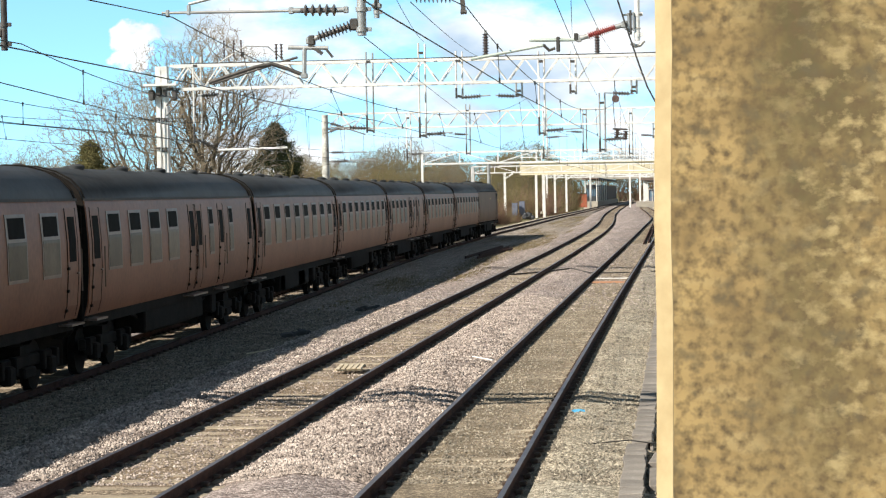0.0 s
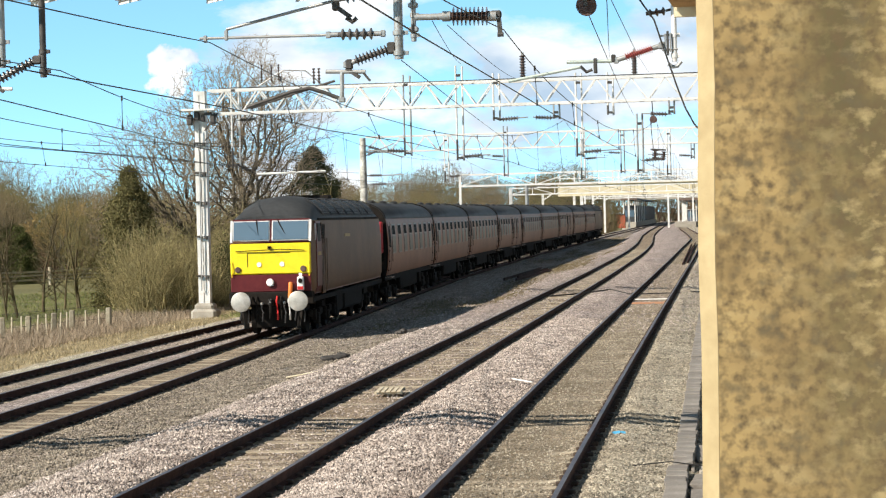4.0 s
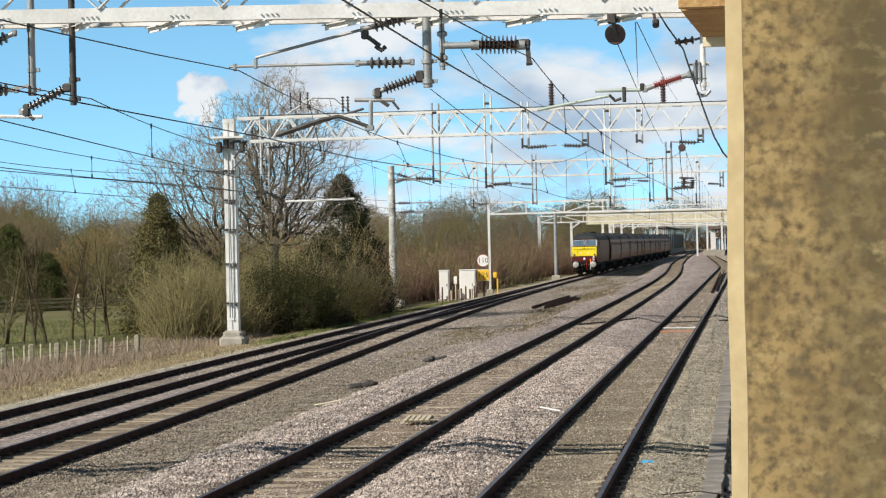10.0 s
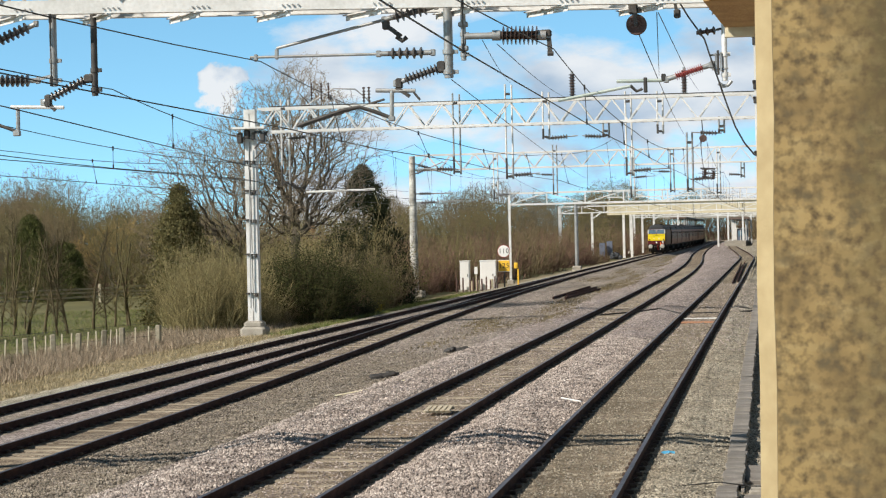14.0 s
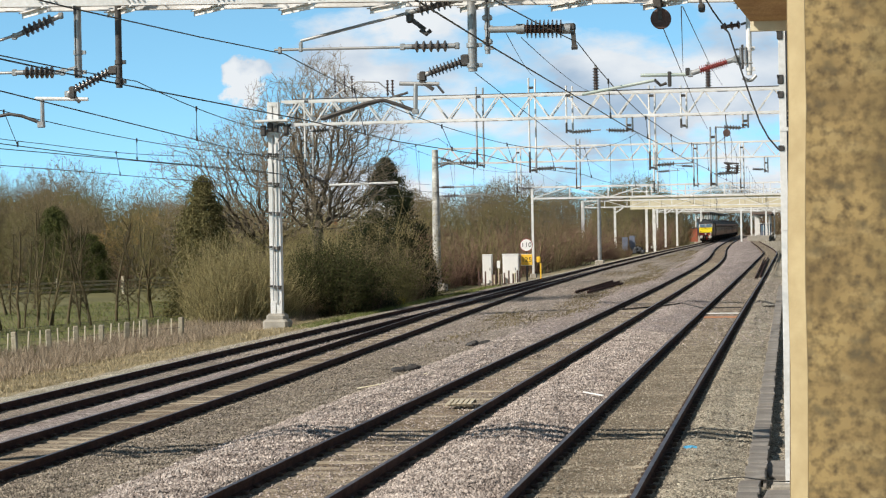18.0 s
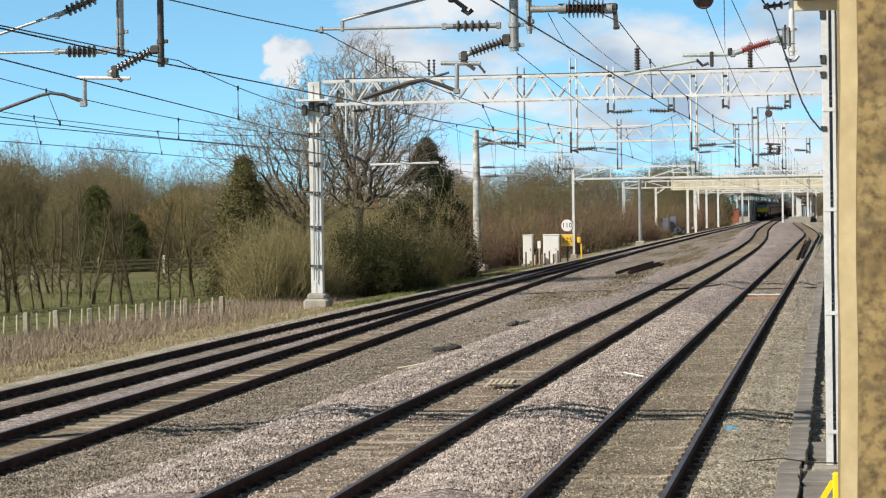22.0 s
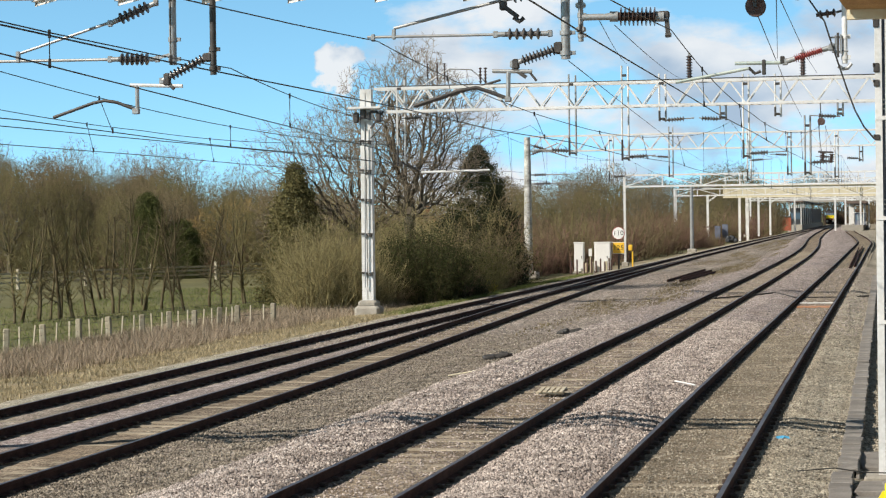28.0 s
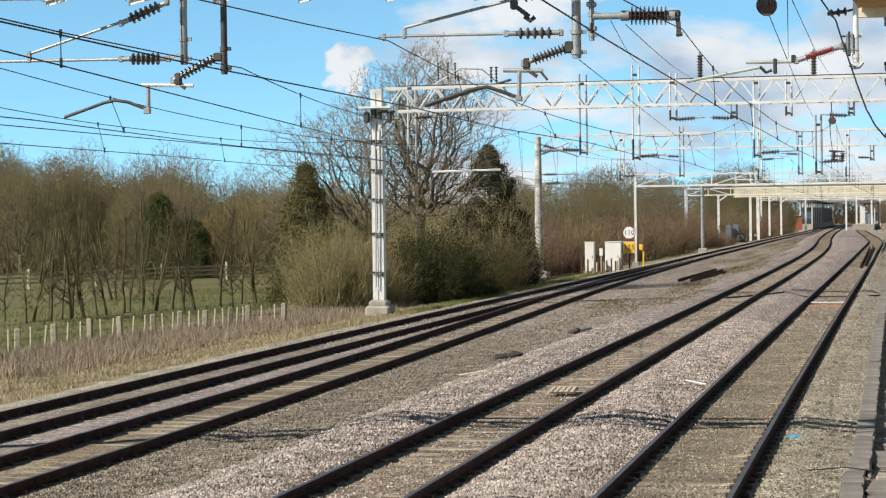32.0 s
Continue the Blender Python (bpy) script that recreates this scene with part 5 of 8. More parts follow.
    tilt = Matrix.Rotation(radians(-17), 3, "X")
    for s in (-1, 1):
        f = part("windscreen", Geo().box((s * 0.60, fy + 0.20, 3.18), (1.14, 0.05, 0.64), tilt, bevel=0.015), M["alloy_white"], veh, "windscreen in a thin pale frame")
        part("pane", Geo().box((s * 0.60, fy + 0.182, 3.185), (1.07, 0.05, 0.57), tilt), M["screen"], f)
        part("wiper", Geo().beam((s * 0.20 if s > 0 else -0.45, fy + 0.24, 3.52), (s * 0.45 if s > 0 else -0.38, fy + 0.13, 3.06), 0.02, 0.03), M["under"], veh)
        part("marker_light", Geo().lathe((s * 1.0, fy - 0.02, 2.02), (s * 1.0, fy - 0.07, 2.02), [(0, 0.09), (0.5, 0.095), (1, 0.075)], 16), M["rusty"], veh, smooth=True)
        part("light_lens", Geo().tube([(s * 0.35, fy - 0.02, 2.17), (s * 0.35, fy - 0.045, 2.17)], 0.075, 16), M["lamp_white"], veh)
        part("handrail", Geo().tube([(s * 1.18, fy - 0.05, 1.8), (s * 1.18, fy - 0.08, 2.05), (s * 1.18, fy - 0.05, 2.25)], 0.016, 6), M["yellow"], veh)
        # cab side: maroon panel, window, door and rails
        part("cab_side", Geo().loft([[(s * x, y, z) for x, z in ((1.262, 1.30), (1.326, 1.46), (1.334, 2.10), (1.334, 2.80), (1.300, 3.44), (1.27, 3.44), (1.29, 2.10), (1.24, 1.30))] for y in (-L + 0.62, -L + 1.66)]), M["maroon_clean"], veh, "dark maroon cab side")
        part("screen_pillar", Geo().beam((s * 1.205, fy + 0.075, 2.84), (s * 1.205, fy + 0.285, 3.50), 0.07, 0.05), M["alloy_white"], veh)
        part("cab_window", Geo().box((s * 1.318, -L + 1.14, 3.08), (0.03, 0.62, 0.60), bevel=0.01), M["dark_glass"], veh)
        part("quarter_light", Geo().box((s * 1.290, -L + 0.62, 3.08), (0.03, 0.16, 0.58), bevel=0.01), M["alloy_white"], veh, "narrow pale quarter light")
        part("number_plate", Geo().box((s * 1.340, -L + 1.15, 2.45), (0.012, 0.62, 0.11)), M["sign_ochre"], veh, "small ochre number bar")
        part("name_plate", Geo().box((s * 1.330, -1.2, 2.95), (0.012, 1.3, 0.10)), M["sign_ochre"], veh, "narrow dull name bar")
        d = part("cab_door", Geo().box((s * 1.300, -L + 2.05, 2.3), (0.05, 0.66, 2.2), bevel=0.01), M["loco_brown"], veh)
        part("door_edge", Geo().box((s * 1.322, -L + 1.70, 2.3), (0.02, 0.05, 2.1)).box((s * 1.322, -L + 2.40, 2.3), (0.02, 0.05, 2.1)), M["under"], d)
        part("droplight", Geo().box((s * 1.318, -L + 2.05, 3.05), (0.03, 0.40, 0.58)), M["vent_dark"], d)
        for e in (-0.42, 0.42):
            part("handrail", Geo().tube([(s * 1.38, -L + 2.05 + e, 1.3), (s * 1.38, -L + 2.05 + e, 2.9)], 0.018, 6), M["alloy"], d)
    part("jumper_rail", Geo().tube([(-1.05, fy - 0.06, 2.58), (-0.3, fy - 0.08, 2.60), (0.3, fy - 0.08, 2.62), (1.05, fy - 0.06, 2.58)], 0.014, 6).box((-0.02, fy - 0.06, 2.68), (0.10, 0.05, 0.08)), M["under"], veh)
    parts("panel_seam", Geo().box((-0.05, fy - 0.03, 2.52), (1.3, 0.015, 0.014)).box((-0.70, fy - 0.03, 2.31), (0.014, 0.015, 0.42)), M["under"], veh)
    part("lower_skirt", Geo().box((0, fy + 0.03, 1.60), (2.46, 0.08, 0.52), bevel=0.02), M["maroon_clean"], veh)
    part("buffer_beam", Geo().box((0, fy + 0.06, 1.14), (2.60, 0.16, 0.40), bevel=0.03), M["under"], veh)
    buffers(veh, fy - 0.02, -1, 0.30, "buffer")
    part("headlamp", Geo().lathe((-0.02, fy, 1.62), (-0.02, fy - 0.10, 1.62), [(0, 0.11), (0.7, 0.12), (1, 0.09)], 18), M["lamp_white"], veh, "round white headlamp", True)
    part("coupling", Geo().box((0, fy - 0.15, 1.02), (0.16, 0.3, 0.2), bevel=0.03).tube([(0, fy - 0.28, 1.05), (0.02, fy - 0.34, 0.72), (0, fy - 0.26, 0.55)], 0.045, 8), M["under"], veh)
    for x, m in ((-0.45, "under"), (0.30, "under"), (0.55, "lamp_white"), (-0.6, "under"), (0.18, "lamp_red")):
        part("air_pipe", Geo().tube([(x, fy - 0.03, 1.2), (x, fy - 0.20, 1.05), (x + 0.04, fy - 0.22, 0.7), (x + 0.02, fy - 0.10, 0.5)], 0.03, 8), M[m], veh, smooth=True)
    part("multiple_pipe", Geo().tube([(0.60, fy - 0.04, 1.60), (0.60, fy - 0.10, 1.45), (0.58, fy - 0.10, 1.15)], 0.065, 10), M["orange"], veh, "orange pipe end", True)
    if tail:
        t = part("tail_lamp", Geo().box((0.92, fy - 0.12, 1.58), (0.20, 0.18, 0.42), bevel=0.03).box((0.92, fy - 0.12, 1.84), (0.10, 0.05, 0.10)), M["lamp_white"], veh, "white box tail lamp with red band")
        part("lens", Geo().tube([(0.92, fy - 0.21, 1.66), (0.92, fy - 0.24, 1.66)], 0.07, 14), M["under"], t)
        part("band", Geo().box((0.92, fy - 0.213, 1.44), (0.18, 0.01, 0.10)), M["lamp_red"], t)
    parts("guard_iron", Geo().beam((0.86, fy + 0.25, 0.85), (0.80, fy + 0.15, 0.22), 0.16, 0.05).beam((-0.86, fy + 0.25, 0.85), (-0.80, fy + 0.15, 0.22), 0.16, 0.05), M["under"], veh)
    for x, zt, zb, bow in ((-0.98, 0.95, 0.50, 0.16), (-0.72, 1.00, 0.42, 0.22), (-0.30, 0.98, 0.45, 0.18), (0.40, 1.0, 0.40, 0.22), (0.70, 0.98, 0.46, 0.18), (0.98, 0.95, 0.42, 0.16)):
        part("brake_hose", Geo().tube([(x, fy, zt), (x + 0.02, fy - bow, zt - 0.12), (x + 0.07, fy - bow - 0.03, (zt + zb) / 2), (x + 0.02, fy - bow * 0.5, zb)], 0.024, 8), M["hose"], veh, smooth=True)
        part("hose_cock", Geo().box((x, fy - 0.05, zt), (0.08, 0.10, 0.08), bevel=0.015), M["lamp_red"] if x in (-0.98, 0.98) else M["buffer"], veh)
    part("draw_hook", Geo().tube([(0, fy - 0.10, 1.08), (0, fy - 0.30, 1.10), (0, fy - 0.36, 1.02), (0, fy - 0.28, 0.96)], 0.045, 8), M["hose"], veh, smooth=True)
    for yc in (-5.3, 5.3):
        bogie(veh, yc, (-2.1, 0.0, 2.1), 0.57)
    for y in (-2.6, 2.6):
        part("battery_box", Geo().box((0, y, 0.82), (2.4, 1.5, 0.72), bevel=0.05), M["under"], veh)
    part("fuel_tank", Geo().box((0, 0, 0.78), (2.5, 3.6, 0.62), bevel=0.08), M["under"], veh)
    part("red_line", Geo().box((1.262, 0, 1.255), (0.02, 17.2, 0.035)).box((-1.262, 0, 1.255), (0.02, 17.2, 0.035)), M["maroon_clean"], veh)
    part("solebar", Geo().box((1.22, 0, 1.08), (0.12, 17.6, 0.14)).box((-1.22, 0, 1.08), (0.12, 17.6, 0.14)), M["under"], veh)
    part("inner_gangway", Geo().box((0, L + 0.2, 2.0), (1.2, 0.4, 1.9), bevel=0.05), M["under"], veh)
    return veh


TAIL = make_loco(True)
COACH, COACH_B = make_coach(0), make_coach(1)
part("gangway_cover", Geo().box((0.42, -9.72, 2.72), (1.60, 0.30, 1.25), bevel=0.06), M["red_end"], COACH, "red cover over the end gangway")
END = COACH
PLAIN = make_coach(0)
COUPLED = 19.65
TRAIN = [(TAIL, 9.2, 0.0), (END, 19.3 + COUPLED / 2, 0.0)]
for k in range(1, 9):
    src = COACH_B if k in (3, 6) else PLAIN
    ob = src if (k == 3 or k == 1) else copy_thing(src, Matrix())
    TRAIN.append((ob, 19.3 + COUPLED * (k + 0.5), 0.0))
LEAD = make_loco(False)
TRAIN.append((LEAD, 19.3 + COUPLED * 9 + 9.5, 180.0))


def train_head(t):
    """Way along the line of the tail cab's face, in metres, at t seconds."""
    return float(np.interp(t, [0.0, 3.5, 6.0, 9.0, 13.0, 32.0], [-37.9, 51.0, 116.5, 190.2, 291.0, 769.8]))


ARC_Y = np.arange(-300, 1200, 1.0)
ARC_X = track_3(ARC_Y)
ARC_S = np.concatenate([[0], np.cumsum(np.hypot(np.diff(ARC_X), np.diff(ARC_Y)))])
ARC_S = ARC_S - np.interp(0.0, ARC_Y, ARC_S)


def on_line(s, turn):
    def at(q):
        y = float(np.interp(q, ARC_S, ARC_Y))
        return Vector((float(track_3(y)), y, float(rail_3(y))))
    a, b = at(s - 6.5), at(s + 6.5)
    d, c = b - a, (a + b) / 2
    return pose(c.x, c.y, c.z, 0, 0, math.degrees(-math.atan2(d.x, d.y)) + turn)


def motions():
    for veh, back, turn in TRAIN:
        walk(veh, [(k * 0.5, on_line(train_head(k * 0.5) + back, turn)) for k in range(65)])


# ---- platform end, close to the eye ----


def lichen_stone():
    """Sandy weathered stone: ochre grain, dark lichen specks, grey-green bloom."""
    m = bpy.data.materials.new("weathered_sandstone")
    m.use_nodes = True
    nt = m.node_tree
    b = nt.nodes["Principled BSDF"]
    L = nt.links.new
    co = nt.nodes.new("ShaderNodeTexCoord")

    def noise_tex(scale, detail, rough=0.55):
        n = nt.nodes.new("ShaderNodeTexNoise")
        n.inputs["Scale"].default_value, n.inputs["Detail"].default_value, n.inputs["Roughness"].default_value = scale, detail, rough
        L(co.outputs["Object"], n.inputs["Vector"])
        return n

    def blend(a, b2, fac, lo, hi, mode="MIX"):
        r = nt.nodes.new("ShaderNodeMapRange")
        r.inputs["From Min"].default_value, r.inputs["From Max"].default_value = lo, hi
        L(fac.outputs["Fac"], r.inputs["Value"])
        x = nt.nodes.new("ShaderNodeMix")
        x.data_type, x.blend_type = "RGBA", mode
        L(r.outputs[0], x.inputs["Factor"])
        if isinstance(a, tuple):
            x.inputs["A"].default_value = (*a, 1)
        else:
            L(a, x.inputs["A"])
        x.inputs["B"].default_value = (*b2, 1)
        return x.outputs["Result"]

    def stretched(scale, sx, sz, detail=2.0):
        """Noise drawn out along the post or across it."""
        mp = nt.nodes.new("ShaderNodeMapping")
        mp.inputs["Scale"].default_value = (sx, sx, sz)
        L(co.outputs["Object"], mp.inputs["Vector"])
        n = noise_tex(scale, detail)
        for k in list(n.inputs["Vector"].links):
            nt.links.remove(k)
        L(mp.outputs["Vector"], n.inputs["Vector"])
        return n

    def patch(at, rx, rz):
        """A soft-edged stain round one place on the face, broken up by noise."""
        mp = nt.nodes.new("ShaderNodeMapping")
        mp.inputs["Location"].default_value = (-at[0] / rx, 0, -at[1] / rz)
        mp.inputs["Scale"].default_value = (1 / rx, 0.0, 1 / rz)
        L(co.outputs["Object"], mp.inputs["Vector"])
        ln = nt.nodes.new("ShaderNodeVectorMath")
        ln.operation = "LENGTH"
        L(mp.outputs["Vector"], ln.inputs[0])
        ad = nt.nodes.new("ShaderNodeMath")
        ad.operation = "MULTIPLY_ADD"
        ad.inputs[1].default_value = -2.0
        L(noise_tex(38, 3, 0.6).outputs["Fac"], ad.inputs[0])
        L(ln.outputs["Value"], ad.inputs[2])
        r = nt.nodes.new("ShaderNodeMapRange")
        r.inputs["From Min"].default_value, r.inputs["From Max"].default_value = 0.75, -0.75
        L(ad.outputs[0], r.inputs["Value"])
        return r.outputs[0]

    def stain(a, tone, fac, most):
        q = nt.nodes.new("ShaderNodeMath")
        q.operation = "MULTIPLY"
        q.inputs[1].default_value = most
        L(fac, q.inputs[0])
        x = nt.nodes.new("ShaderNodeMix")
        x.data_type = "RGBA"
        L(q.outputs[0], x.inputs["Factor"])
        L(a, x.inputs["A"])
        x.inputs["B"].default_value = (*tone, 1)
        return x.outputs["Result"]

    c = blend((0.37, 0.26, 0.110), (0.215, 0.146, 0.062), noise_tex(26, 3, 0.5), 0.38, 0.66)
    c = blend(c, (0.43, 0.325, 0.155), stretched(24, 1.0, 2.6), 0.54, 0.78)
    c = stain(c, (0.085, 0.070, 0.030), patch((0.096, 3.26), 0.030, 0.16), 0.88)
    c = stain(c, (0.105, 0.085, 0.038), patch((0.115, 3.02), 0.040, 0.08), 0.70)
    c = stain(c, (0.095, 0.078, 0.036), patch((0.150, 3.20), 0.045, 0.06), 0.70)
    c = blend(c, (0.115, 0.080, 0.038), noise_tex(120, 2.2, 0.56), 0.43, 0.69)
    c = blend(c, (0.11, 0.090, 0.052), noise_tex(52, 3, 0.6), 0.54, 0.76)
    pale = patch((0.155, 3.12), 0.055, 0.20)
    streak = nt.nodes.new("ShaderNodeMapRange")
    streak.inputs["From Min"].default_value, streak.inputs["From Max"].default_value = 0.50, 0.68
    L(stretched(60, 1.0, 1.35, 4.0).outputs["Fac"], streak.inputs["Value"])
    both = nt.nodes.new("ShaderNodeMath")
    both.operation = "MULTIPLY"
    L(streak.outputs[0], both.inputs[0])
    L(pale, both.inputs[1])
    c = stain(c, (0.50, 0.39, 0.19), both.outputs[0], 0.80)
    L(c, b.inputs["Base Color"])
    b.inputs["Roughness"].default_value = 0.92
    bp = nt.nodes.new("ShaderNodeBump")
    bp.inputs["Strength"].default_value, bp.inputs["Distance"].default_value = 0.22, 0.003
    L(noise_tex(60, 2).outputs["Fac"], bp.inputs["Height"])
    L(bp.outputs[0], b.inputs["Normal"])
    return m


M["post_stone"] = lichen_stone()
M["pale_stone"] = mat("pale_arris_sandstone", (0.36, 0.275, 0.145), (0.46, 0.365, 0.205), 26.0, 0.9, 0, 0.06, 90.0, 0.0, 0.25)
M["timber"] = mat("sunlit_old_timber", (0.36, 0.20, 0.075), (0.52, 0.32, 0.13), 6.0, 0.8, 0, 0.4, 60.0)
M["cream"] = mat("cream_paint", (0.62, 0.55, 0.38), (0.72, 0.65, 0.47), 2.0, 0.6, 0, 0.1)
M["platform"] = mat("platform_paving", (0.20, 0.19, 0.18), (0.32, 0.31, 0.29), 2.0, 0.9, 0, 0.3)


def stone_post():
    g = Geo()
    w, d, c = 0.36, 0.36, 0.0115
    rings = []
    for i in range(61):
        z = 1.2 + i * 0.06
        j = 0.0004 * math.sin(i * 1.9) + 0.0004 * math.sin(i * 0.7 + 1) + 0.0003 * math.sin(i * 4.3)
        x0, x1, y0, y1 = j, w, j * 0.6, d
        rings.append([(x0 + c, y0, z), (x1 - c, y0, z), (x1, y0 + c, z), (x1, y1 - c, z), (x1 - c, y1, z), (x0 + c, y1, z), (x0, y1 - c, z), (x0, y0 + c, z)])
    g.loft(rings)
    th = thing("stone_post", "weathered sandy stone post speckled with dark lichen", "post", Matrix.Translation((-0.006, 1.5, 3.1)) @ Matrix.Rotation(radians(0.55), 4, "Y") @ Matrix.Translation((0, 0, -3.1)))
    part("shaft", g, M["post_stone"], th, smooth=True)
    # the chamfered corner has a paler stone tone
    a = Geo()
    rows = []
    for r in rings:
        (xa, ya, z), (xb, yb, _) = r[0], r[7]
        e = 0.0004
        rows.append([(xa + 0.0012, ya + 0.0006, z), (xa - 0.0004, ya - e * 0.6, z), (xb - e * 0.6, yb - 0.0004, z), (xb + 0.0006, yb + 0.0012, z), (xb + 0.003, yb, z), (xa, ya + 0.003, z)])
    a.loft(rows)
    part("arris", a, M["pale_stone"], th, "paler chamfered corner of the post", True)


stone_post()
tagged(new("platform", mesh_of("platform", Geo().box((3.9, 2.0, 0.42), (10.0, 21.0, 1.56), bevel=0.03), M["platform"])), "paved station platform end", "platform", kind="structure")


def canopy():
    th = thing("platform_canopy", "old timber canopy corner with cream edge boards on the platform", "canopy", pose(0, 10, 0))
    part("fascia", Geo().box((1.26, 0.03, 4.46), (3.0, 0.06, 0.44), bevel=0.008), M["timber"], th)
    part("fascia_board", Geo().box((1.26, -0.012, 4.245), (3.02, 0.03, 0.05), bevel=0.006), M["timber"], th)
    part("fascia_board", Geo().box((1.26, -0.012, 4.36), (3.02, 0.025, 0.03), bevel=0.004), M["timber"], th)
    part("soffit", Geo().add([(-0.24, 0.06, 4.22), (2.76, 0.06, 4.22), (2.76, 1.2, 4.20), (-0.16, 1.2, 4.20), (-0.24, 0.06, 4.28), (2.76, 0.06, 4.28), (2.76, 1.2, 4.26), (-0.16, 1.2, 4.26)],
                             [(3, 2, 1, 0), (4, 5, 6, 7), (0, 1, 5, 4), (1, 2, 6, 5), (2, 3, 7, 6), (3, 0, 4, 7)]), M["timber"], th)
    part("rear_edge", Geo().box((1.30, 1.24, 4.19), (2.92, 0.05, 0.075)), M["cream"], th, "cream painted rear edge board")
    part("roof", Geo().box((1.3, 0.6, 4.72), (3.1, 1.4, 0.08), bevel=0.02), M["coach_roof"], th)
    for x in (1.0, 2.5):
        part("canopy_post", Geo().box((x, 0.6, 2.71), (0.16, 0.16, 3.0), bevel=0.015), M["cream"], th)


canopy()


def barrier():
    th = thing("platform_end_barrier", "yellow painted steel barrier at the platform end", "barrier", pose(0, 12.2, 1.2))
    part("upright", Geo().box((0.045, 0, 0.235), (0.075, 0.06, 0.47), bevel=0.008), M["yellow"], th)
    part("brace", Geo().beam((0.01, 0, 0.42), (-0.09, 0.0, 0.25), 0.03, 0.04, (0, 1, 0)), M["yellow"], th)
    part("upright", Geo().box((0.9, 0, 0.235), (0.075, 0.06, 0.47), bevel=0.008), M["yellow"], th)
    part("rail", Geo().beam((0.045, 0, 0.44), (0.9, 0, 0.44), 0.05, 0.05), M["yellow"], th)


barrier()

# ---- cable trough and clutter by the near line ----
LID = mesh_of("lid", Geo().box((0, 0, 0), (0.27, 0.575, 0.05), bevel=0.008), M["trough"])


def trough():
    th = thing("cable_trough", "run of grey concrete cable-trough lids, some tilted", "cable trough", kind="structure")
    rng = random.Random(5)
    y = 28.75
    while y < 118:
        ob = part("lid", LID, None, th)
        x = -0.42 + 0.0028 * (y - 28.7)
        tilt = 3 if y > 29.5 else 9
        ob.matrix_basis = pose(x + rng.gauss(0, 0.008), y, -0.16 + rng.gauss(0, 0.008) + (0.03 if 33.5 < y < 35 else 0), rng.gauss(0, 1.6), rng.gauss(-1.5, tilt * 0.5), rng.gauss(0, 1.2))
        y += 0.59
    y = 20.3
    while y < 28.3:
        ob = part("lid", LID, None, th)
        ob.matrix_basis = pose(-0.49 + rng.gauss(0, 0.006), y, -0.18, rng.gauss(0, 1), rng.gauss(0, 2), rng.gauss(0, 1))
        y += 0.59
    g = Geo()
    for s in (-0.115, 0.115):
        g.beam((-0.42 + s, 28.5, -0.25), (-0.17 + s, 118, -0.25), 0.04, 0.16).beam((-0.49 + s, 20, -0.27), (-0.49 + s, 28.3, -0.27), 0.04, 0.16)
    part("trough_wall", g, M["trough"], th)
    for x, y, w, l, r in ((-0.14, 30.2, 0.34, 1.5, 4), (-0.10, 27.2, 0.40, 1.2, -3), (0.25, 27.0, 0.45, 1.4, 2), (-0.12, 25.4, 0.38, 1.5, 1)):
        tagged(new("concrete_slab", mesh_of("concrete_slab", Geo().box((0, 0, 0), (w, l, 0.09), bevel=0.012), M["trough"])), "worn concrete slab beside the trough", "slab", "slabs by the trough").matrix_basis = pose(x, y, -0.25, r * 0.4, 0, r)


trough()
M["blue"] = mat("blue_plastic", (0.05, 0.30, 0.55), (0.10, 0.42, 0.66), 8.0, 0.5, 0, 0.1)
M["orange_dirt"] = mat("orange_rust_board", (0.36, 0.17, 0.09), (0.50, 0.26, 0.15), 5.0, 0.85, 0, 0.2)
M["wood_pale"] = mat("pale_weathered_wood", (0.42, 0.365, 0.265), (0.60, 0.535, 0.41), 6.0, 0.85, 0, 0.3)
M["white_plastic"] = mat("white_cabinet_paint", (0.72, 0.72, 0.70), (0.82, 0.82, 0.80), 0.8, 0.5, 0, 0.05)
M["sign_yellow"] = mat("sign_yellow", (0.80, 0.47, 0.03), (0.86, 0.53, 0.05), 2.0, 0.5, 0, 0.0)
M["sign_black"] = mat("sign_black", (0.02, 0.02, 0.02), (0.03, 0.03, 0.03), 2.0, 0.5, 0, 0.0)
M["sign_red"] = mat("sign_rim", (0.30, 0.05, 0.05), (0.36, 0.07, 0.07), 2.0, 0.5, 0, 0.0)
M["brick"] = mat("red_brick", (0.28, 0.075, 0.04), (0.40, 0.12, 0.07), 1.5, 0.9, 0, 0.3, 8.0)


